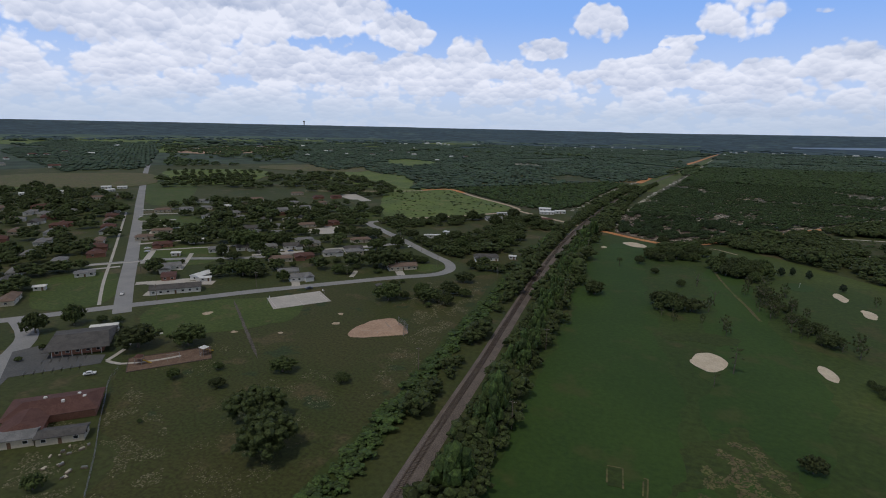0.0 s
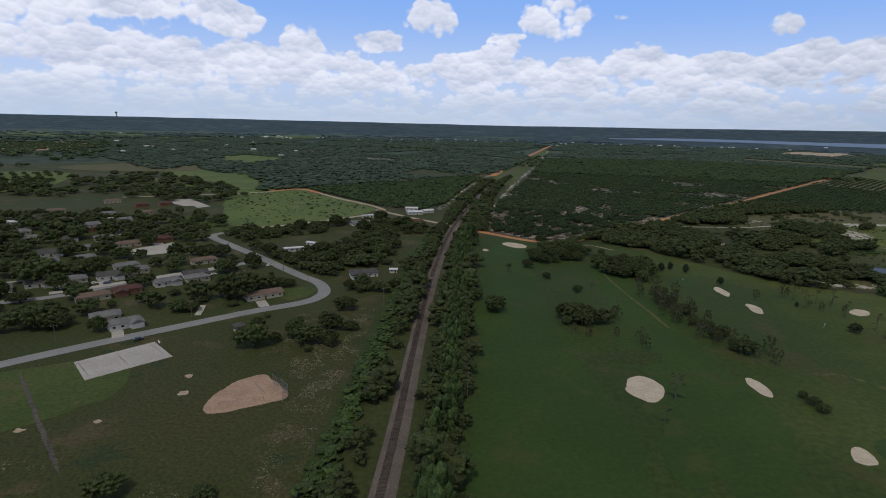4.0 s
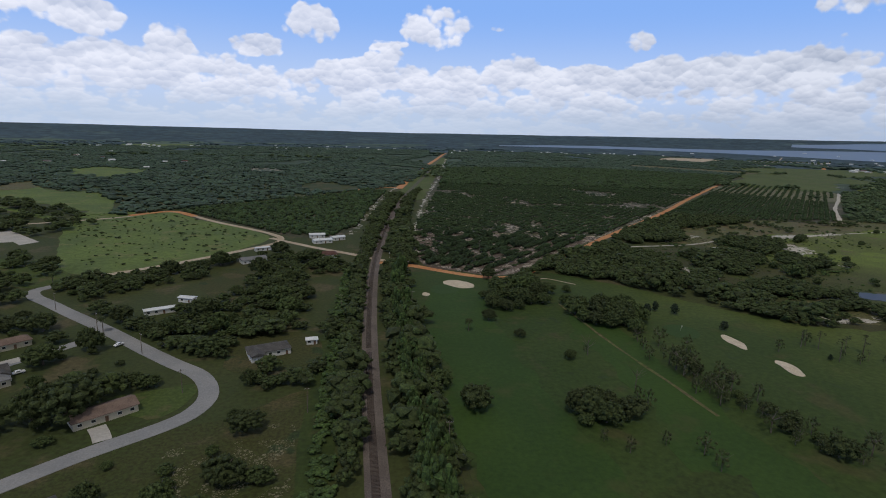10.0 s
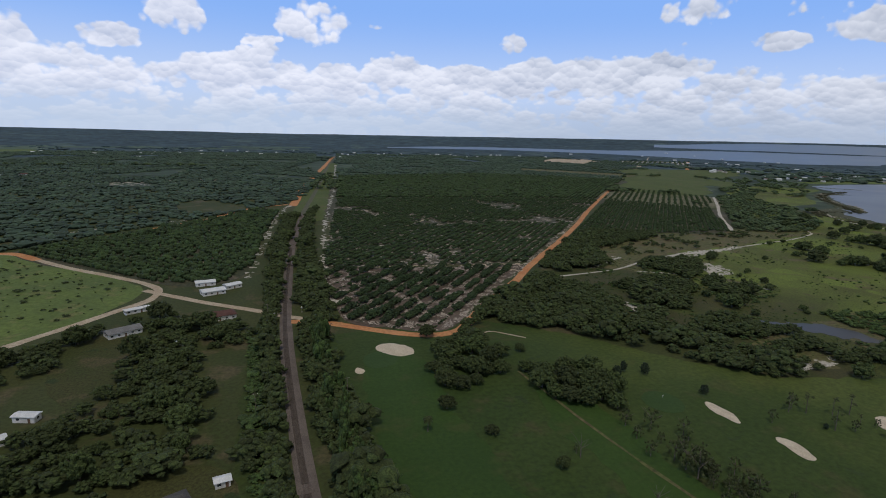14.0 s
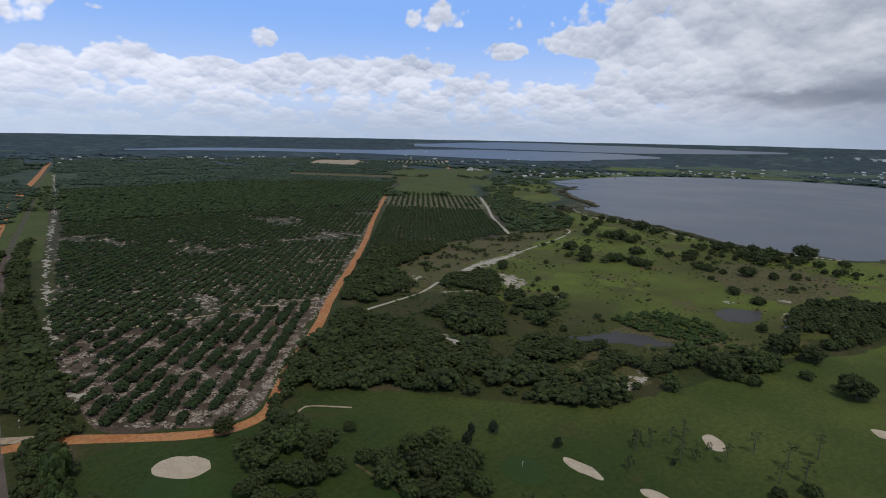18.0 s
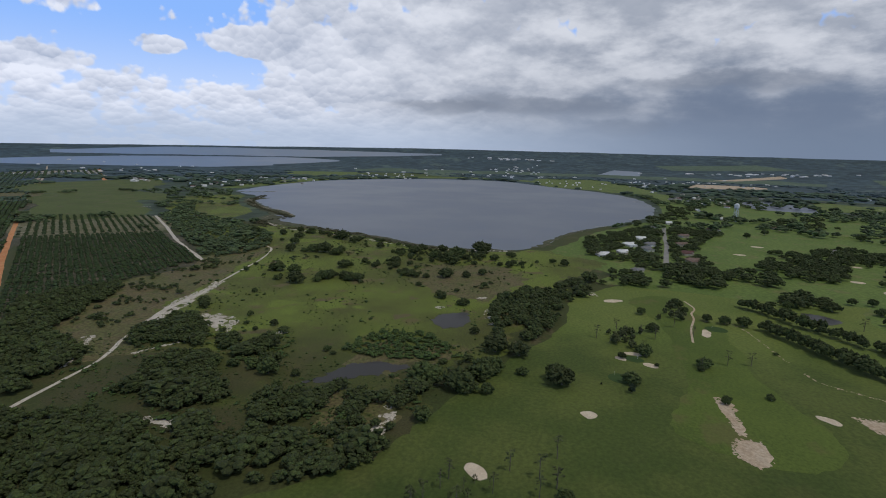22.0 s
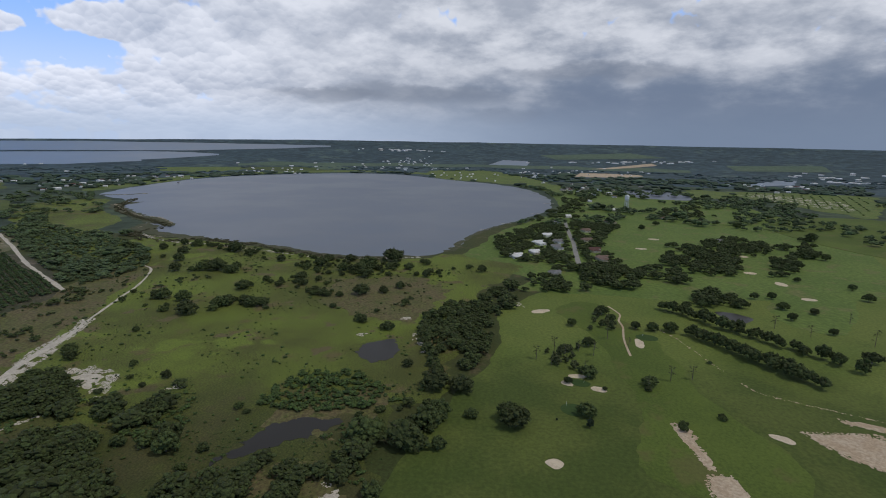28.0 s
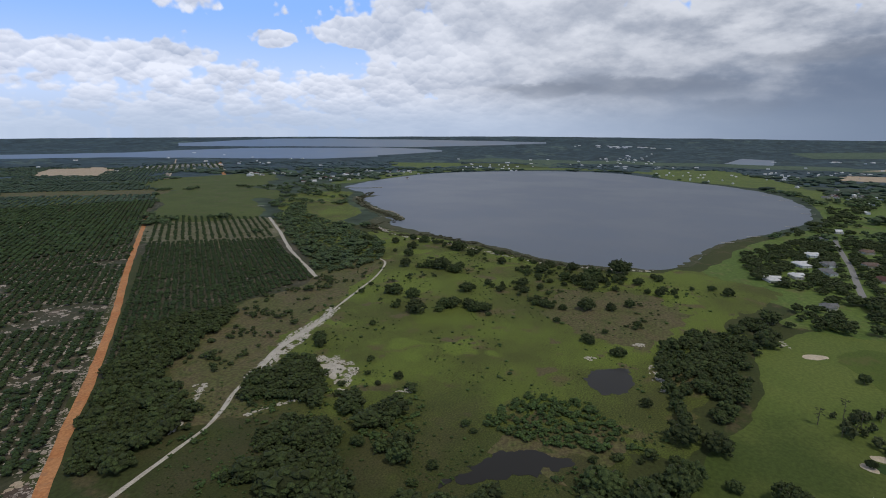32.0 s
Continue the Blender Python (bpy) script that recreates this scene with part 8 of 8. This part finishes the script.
# ---------------------------------------------------------------- far fields and buildings
for n, (pts, m, lab) in enumerate([
        ([(1100, -350), (1320, -500), (1280, -700), (900, -640), (820, -420)], "fairway_lit", "wide green golf meadow"),
        ([(1640, 1300), (2240, 1240), (2640, 850), (2640, 500), (2330, 240), (2420, 200), (2760, 500), (2780, 900), (2300, 1360), (1660, 1380)], "pasture", "bright green strip along the far shore"),
        ([(-1300, 1150), (-1700, 1500), (-2100, 1900), (-2400, 1700), (-1800, 1250)], "pasture", "far pale green fields"),
        ([(-1300, 2000), (-900, 2200), (-1000, 2500), (-1500, 2300)], "pasture", "far pale green fields"),
        ([(-809, 383), (-659, 480), (-824, 632), (-966, 489)], "dry", "strip of olive field beyond the town"),
        ([(-702, 837), (-518, 903), (-589, 1071), (-769, 926)], "dry", "strip of olive field beyond the woods"),
        ([(-2113, 1147), (-1840, 1545), (-1627, 2383), (-1782, 2700), (-2250, 2200), (-2787, 1543)], "pasture", "far pale green pastures with trees"),
        ([(-1400, 1230), (-1165, 1200), (-1200, 1560), (-1500, 1690)], "clay", "far ploughed field of orange soil"),
        ([(-650, 560), (-560, 600), (-690, 800), (-840, 700)], "pasture", "orchard grass beyond the town"),
        ([(700, 1700), (900, 1560), (980, 1640), (780, 1800)], "meadow", "far green field between groves")]):
    area("far_field", pts, MAT[m], lab, "field", 0.40 + 0.01 * n, 10, 0.01, 20, seed=n)
stuff("orchard", clumps("orchard", rows_in([(-650, 560), (-560, 600), (-690, 800), (-840, 700)], 44, 17, 15, rng, 0.1), 8, 5.5, MAT["scrub"], rng, OAKC, spread=0.15), "young orchard trees in open rows", "orchard")
stuff("far_grove", clumps("far_grove", rows_in([(-1400, 1230), (-1165, 1200), (-1200, 1560), (-1500, 1690)], 60, 22, 9, rng, 0.1), 9, 4, MAT["citrus"], rng, spread=0.1), "distant rows of dark citrus trees", "grove")
stuff("far_grove", clumps("far_grove", rows_in([(1553, 2392), (1722, 2577), (2259, 2545), (1832, 2070)], 41, 24, 11, rng, 0.1), 11, 4.5, MAT["citrus"], rng, spread=0.1), "distant young orchard in open rows", "grove")
stuff("far_grove", clumps("far_grove", rows_in([(1869, -640), (1967, -712), (1858, -1050), (1382, -716), (1660, -644)], 118, 26, 12, rng, 0.5), 6, 2.5, MAT["vine"], rng, spread=0.2), "rows of low shrubs in a far field", "grove")
patchy("far_sand", [(1553, 2392), (1722, 2577), (2259, 2545), (1832, 2070)], 0, MAT["sand"], "pale soil between the far orchard rows", "sand", 0.30, 7, 0.30, 71, True, "stuff")
patchy("far_sand", [(-430, 1340), (-300, 1470), (-100, 1480), (-90, 1400), (-230, 1330)], 0, MAT["sand"], "pale sandy spots in the western grove", "sand", 0.22, 4, 0.30, 72, True, "stuff")
patchy("far_sand", [(1660, -644), (1869, -640), (1930, -760), (1700, -860), (1450, -740)], 0, MAT["sand"], "pale soil in the striped field", "sand", 0.16, 5, 0.55, 73, True, "stuff")
# dry straw over the park lawn
for n, (poly, share, size) in enumerate((([(-128, -10), (-104, -8), (-82, -28), (-60, -60), (-50, -110), (-62, -170), (-80, -60), (-110, -24)], 0.34, 0.26), ([(-122, 18), (-100, 14), (-80, 0), (-60, -20), (-70, -34), (-104, -4)], 0.3, 0.25), ([(-70, 60), (-44, 52), (-34, 20), (-40, -20), (-70, -10), (-80, 30)], 0.10, 0.22), ([(-60, -20), (-34, 0), (-28, -60), (-50, -100)], 0.16, 0.22), ([(-130, 60), (-96, 66), (-100, 30), (-126, 30)], 0.10, 0.24), ([(-44, 104), (-30, 160), (-24, 60), (-32, 40)], 0.2, 0.24))):
    patchy("dry_straw", poly, 0, MAT["fleck"], "pale dry straw flecks on the park lawn", "grass", share * 0.4, size * 0.9, 0.10, n + 90, True, "stuff", cut=0.06)
far = np.random.default_rng(11)


def far_house(x, y, s, mats, group):
    z = rise(x, y)
    h = thing("far_building", "pale building far off among trees", "building", group, at=(x, y, z), turn=far.uniform(0, 180))
    part("wall", box_bm(s, s * 0.6, 4.0), MAT[mats[0]], h)
    part("roof", roof_bm(s, s * 0.6, 4.0, s * 0.14, 0.0), MAT[mats[1]], h)


def far_town(count, cx, cy, sx, sy, s, label):
    """Roofs and walls too far off to be told apart, as one mesh."""
    verts, tris = [], []
    for k in range(count):
        x, y, a = cx + far.normal(0, sx * 0.6), cy + far.normal(0, sy * 0.6), far.uniform(0, math.pi)
        L, w, h, z = s * far.uniform(0.35, 0.9) / 2, s * far.uniform(0.15, 0.28), 3.2, rise(x, y)
        n = len(verts)
        for u, v, q in ((-L, -w, 0), (L, -w, 0), (L, w, 0), (-L, w, 0), (-L, -w, h), (L, -w, h), (L, w, h), (-L, w, h), (-L, 0, h * 1.6), (L, 0, h * 1.6)):
            verts.append((x + u * math.cos(a) - v * math.sin(a), y + u * math.sin(a) + v * math.cos(a), z + q - 0.05))
        for f in ((0, 1, 5), (0, 5, 4), (2, 3, 7), (2, 7, 6), (1, 2, 6), (1, 6, 5), (3, 0, 4), (3, 4, 7), (4, 5, 9), (4, 9, 8), (6, 7, 8), (6, 8, 9), (5, 6, 9), (7, 4, 8)):
            tris.append([n + i for i in f])
    return stuff("far_town", tri_mesh("far_town", verts, tris, MAT["roof_white"], False), label, "buildings")


for count, (cx, cy, sx, sy), s, group in ((26, (2600, 1150, 260, 160), 18, "buildings along the far shore"), (30, (2780, -150, 260, 300), 18, "buildings beyond the lake"), (26, (1900, -150, 250, 150), 16, "houses of the village"), (22, (2850, -1650, 120, 260), 34, "white works buildings"), (20, (2168, -900, 160, 160), 20, "houses far off"), (30, (500, 3000, 900, 200), 22, "buildings near the horizon"), (24, (-700, 2700, 700, 250), 22, "buildings near the horizon"), (16, (1700, 1450, 200, 120), 16, "houses beside the lake"), (34, (3100, 300, 150, 900), 24, "buildings near the horizon"), (20, (2300, 2500, 350, 300), 22, "buildings near the far lake"), (18, (-1500, 700, 300, 300), 16, "farm buildings"), (30, (1980, 1420, 200, 160), 15, "houses beside the lake"), (16, (1780, 1700, 120, 160), 15, "houses beside the lake"), (34, (3580, -860, 60, 420), 34, "white buildings along the far road"), (26, (3500, 620, 160, 160), 22, "buildings of the far town"), (26, (4090, 700, 60, 240), 36, "buildings of the far town"), (20, (2500, 250, 200, 160), 14, "buildings along the far shore"), (22, (-900, 1500, 500, 300), 13, "farm buildings"), (14, (2550, -1450, 60, 130), 34, "white works buildings")):
    if math.hypot(cx, cy) > 2500:
        far_town(count, cx, cy, sx, sy, s, "pale " + group)
        continue
    for k in range(count):
        far_house(cx + far.normal(0, sx * 0.6), cy + far.normal(0, sy * 0.6), s * far.uniform(0.6, 1.3), (("stucco", "roof_white"), ("stucco", "roof_white"), ("cream", "roof_grey"), ("stucco", "roof_red"))[int(far.integers(4))], group)

# bushes along the near lake shore and over the upper meadow
shore = [tuple(p) for p in scatter([(690, 262), (780, 270), (780, 330), (772, 390), (790, 450), (826, 525), (860, 610), (880, 690), (840, 690), (800, 600), (750, 500), (720, 400), (690, 330)], 13, rng, keep=0.6) if noise.noise(Vector((p[0] * 0.03, p[1] * 0.03, 5.0))) > -0.08]
plant(SHRUBS, shore[:110], 1.15, 0.35)
stuff("bushes", clumps("bushes", [tuple(p) for p in scatter([(560, 300), (690, 262), (750, 420), (800, 560), (700, 640), (600, 640), (560, 560), (640, 420)], 8.5, rng, keep=0.5) if noise.noise(Vector((p[0] * 0.022, p[1] * 0.022, 9.0))) > 0.14], 2.8, 2.0, MAT["scrub"], rng, BUSH, spread=0.45), "small dark bushes scattered over the meadow", "bushes")
stuff("golf_saplings", clumps("golf_saplings", [(452, 172), (460, 166), (455, 158), (447, 164), (468, 158), (474, 150), (463, 176), (442, 172), (530, 118), (536, 112), (541, 122), (524, 110), (548, 108), (556, 116), (520, 130), (436, 160)], 6.0, 7.5, MAT["pine"], rng, SPIRE, spread=0.25), "cluster of thin young trees on the golf course", "trees")

stuff("scrub", clumps("scrub", [tuple(p) for p in scatter([(335, 605), (450, 660), (600, 676), (700, 655), (640, 616), (520, 596), (420, 576), (350, 564)], 6.0, rng, keep=0.55) if noise.noise(Vector((p[0] * 0.04, p[1] * 0.04, 6.0))) > 0.02], 4.2, 3.2, MAT["scrub"], rng, BUSH, spread=0.4), "dark scrub between the grove and the trail", "scrub")

# ---------------------------------------------------------------- small things outdoors
patchy("straw", [(-54, 140), (-46, 208), (-32, 212), (-27, 150), (-30, 110), (-44, 108)], 0, MAT["fleck"], "pale dry straw and bare soil beside the railway", "grass", 0.16, 0.28, 0.10, 120, True, "stuff", cut=0.0)
patchy("straw", [(-70, 196), (-48, 206), (-44, 160), (-66, 150)], 0, MAT["fleck"], "pale dry straw under the park oaks", "grass", 0.12, 0.26, 0.10, 121, True, "stuff", cut=0.08)
# worn ground and tee boxes on the golf course
patchy("worn_turf", [(77.7, 31.8), (81.4, 45.0), (91.2, 65.4), (98.3, 70.3), (105.8, 54.6), (108.7, 37.6), (93.3, 33.5)], 0, MAT["dry"], "thin worn grass showing dry soil on the fairway", "grass", 0.5, 0.45, 0.115, 320, True, "stuff", cut=-0.05)
for n, (pts, w) in enumerate((([(168.7, 156.6), (177.3, 157.7), (184.4, 153.3), (189.6, 147.5)], 1.6), ([(156.3, 126.6), (160.9, 122.6), (166.1, 116.1), (172.3, 110.4)], 1.2))):
    patchy("sand_strip", pts, w, MAT["dry"], "narrow worn sandy strip in the golf grass", "path", 0.95, 0.7, 0.13, 330 + n)
for n, (pts, _) in enumerate([([(81, 56), (91, 71), (99, 73), (107, 52), (104, 42), (82, 38), (74, 30)], "dry"), ([(84, 170), (97, 176), (107, 165), (89, 154), (78, 158)], "dry"), ([(108, 404), (122, 410), (130, 398), (116, 392)], "dry")]):
    area("worn_ground", pts, MAT["rough"], "dry worn grass on the golf course", "grass", 0.105 + 0.003 * n, 8, 0.08, 1.5, seed=n)
for x, y, lx, ly, turn in ((58.5, 32.5, 4.5, 10, 4), (67, 30, 1.2, 10, 0)):
    t = thing("tee_box", "worn sandy rectangular golf tee in grass", "tee box", "golf tees", at=(x, y, 0), turn=turn)
    part("edge", merged(box_bm(lx, 0.5, 0.05, (0, ly / 2, 0.14)), box_bm(0.5, ly, 0.05, (lx / 2, 0, 0.14)), box_bm(0.5, ly * 0.7, 0.05, (-lx / 2, 0, 0.14))), MAT["dry"], t, "bare sandy edge")
    part("turf", box_bm(max(0.4, lx - 0.5), ly - 0.5, 0.05, (0, 0, 0.125)), MAT["rough"], t)
ribbon("cart_path", [(102, 389), (112, 396), (118, 395), (132, 381)], 1.2, MAT["pale_dirt"], "thin pale golf cart path", "path", 0.13, 3, 0.5)
plant(SHRUBS, [(358, 111, 0.9), (368, 84, 0.7), (408, 115, 1.2), (366, 166, 1.6), (403, 117, 0.9), (412, 113, 0.9), (422, 152, 1.3), (430, 156, 1.2)], 1.0, 0.1)
for x, y in ((205, 216), (378, 176), (412, 158), (508, 88), (158, 292)):
    f = thing("flagstick", "thin golf flagstick with a small pale flag", "golf flag", "golf flags", at=(x, y, 0.11))
    part("stick", tube([(0, 0, 0), (0, 0, 2.3)], [0.05, 0.04], 5), MAT["white"], f)
    part("flag", box_bm(0.6, 0.03, 0.4, (0.32, 0, 2.05)), MAT["white"], f)
mast = thing("grove_pole", "tall grey wooden pole standing in the citrus grove", "pole", at=(83, 480, 0))
part("shaft", tube([(0, 0, -0.2), (0, 0, 9)], [0.16, 0.11], 7), MAT["pole"], mast)
# sand between the scrub oaks
for n, (pts, w) in enumerate([([(223, 460), (227, 451), (229, 438), (222, 430), (212, 412)], 3.5), ([(240, 428), (238, 417), (237, 406), (248, 395)], 3.0), ([(255, 328), (254, 312), (266, 304), (278, 300)], 3.5), ([(290, 539), (300, 541), (314, 548), (334, 561)], 3.5), ([(227, 449), (226, 436), (214, 416), (202, 402)], 2.2), ([(284, 330), (292, 318), (288, 304)], 3.0), ([(404, 520), (398, 496), (380, 478)], 7.0), ([(560, 246), (590, 232), (600, 214)], 3.0), ([(312, 505), (330, 498), (345, 486)], 3.0)]):
    patchy("sand_streak", pts, w, MAT["sand"], "broken streak of white sand in the scrub", "sand", 0.95, 0.8, 0.15, n + 150)
patchy("grove_track", [(118, 615), (150, 586), (206, 531)], 3.0, MAT["pale_dirt"], "pale track across the citrus rows", "path", 0.9, 1.0, 0.17, 170)
# reeds, sand and landings on the lake shore
REEDS = [(1420, 1088), (1226, 1010), (1084, 859), (1011, 775), (960, 800), (919, 783), (881, 741), (881, 693), (896, 654), (868, 575), (818, 488), (790, 431), (786, 360)]
reed_line = curve_points(REEDS, 2.2)
reed_rng = np.random.default_rng(31)
for off, share, seed in ((3.0, 0.75, 3.0), (-4.0, 0.45, 8.0), (10.0, 0.35, 5.0)):
    spots = [(q.x + reed_rng.normal(0, 1.4), q.y + reed_rng.normal(0, 1.4)) for q in offset_line(reed_line, -off) if reed_rng.random() < share and noise.noise(Vector((q.x * 0.02, q.y * 0.02, seed))) > -0.1]
    stuff("reed_bed", clumps("reed_bed", spots, 4.4, 2.0, MAT["reed"], reed_rng, SMALL, spread=0.4), "dark reeds standing along the lake shore", "reeds")
for n, (pts, w) in enumerate([([(1490, 1230), (1499, 1180), (1544, 1136)], 16), ([(1302, 1075), (1195, 985), (1127, 905), (1112, 860)], 12), ([(1112, 860), (1045, 798), (1012, 790)], 10), ([(1003, 830), (955, 819), (915, 773), (908, 728), (919, 671)], 9)]):
    ribbon("reed_spit", pts, w, MAT["marsh"], "low spit of brown reeds in shallow water", "reeds", 0.26, 6, 0.9, seed=n)
    patchy("shore_sand", [(x + 3, y - 3) for x, y in pts], w * 0.5, MAT["pale_dirt"], "pale sand along the reeds", "sand", 0.5, 1.6, 0.30, n + 180)
patchy("beach", [(960, 803), (895, 744), (867, 691), (853, 621), (820, 537), (791, 453), (786, 377), (794, 330), (816, 280)], 6.0, MAT["sand"], "thin pale beach along the meadow shore", "beach", 0.65, 2.2, 0.28, 190)
for x, y, turn, L in ((1884, 50, 100, 22), (1770, 22, 110, 24), (1505, 8, 95, 26), (1298, 72, 120, 24), (1140, 150, 115, 20), (1060, 195, 110, 18), (1640, 8, 95, 20)):
    d = thing("landing", "pale wooden landing reaching into the lake", "dock", "lake landings", at=(x, y, 0.2), turn=turn)
    part("deck", box_bm(L, 2.4, 0.15, (L / 2, 0, 0.7)), MAT["concrete"], d)
    part("head", box_bm(6, 6, 0.15, (L, 0, 0.7)), MAT["concrete"], d)
    for k in range(5):
        for side in (-1.0, 1.0):
            part("pile", tube([(L * (k + 0.5) / 5, side, -0.3), (L * (k + 0.5) / 5, side, 1.1)], [0.14, 0.14], 6), MAT["pole"], d)
# a slim water tower on the horizon
far_tank = thing("far_tower", "thin dark tower standing on the horizon", "tower", at=(-2676, 3767, rise(-2676, 3767)))
part("legs", merged(*[tube([(4 * math.cos(a), 4 * math.sin(a), 0), (3 * math.cos(a), 3 * math.sin(a), 30)], [0.8, 0.8], 5) for a in (0.4, 2.0, 3.5, 5.1)]), MAT["pole"], far_tank)
part("tank", tube([(0, 0, 28), (0, 0, 31), (0, 0, 38), (0, 0, 42)], [3.0, 8.0, 8.0, 2.0], 12), MAT["pole"], far_tank)
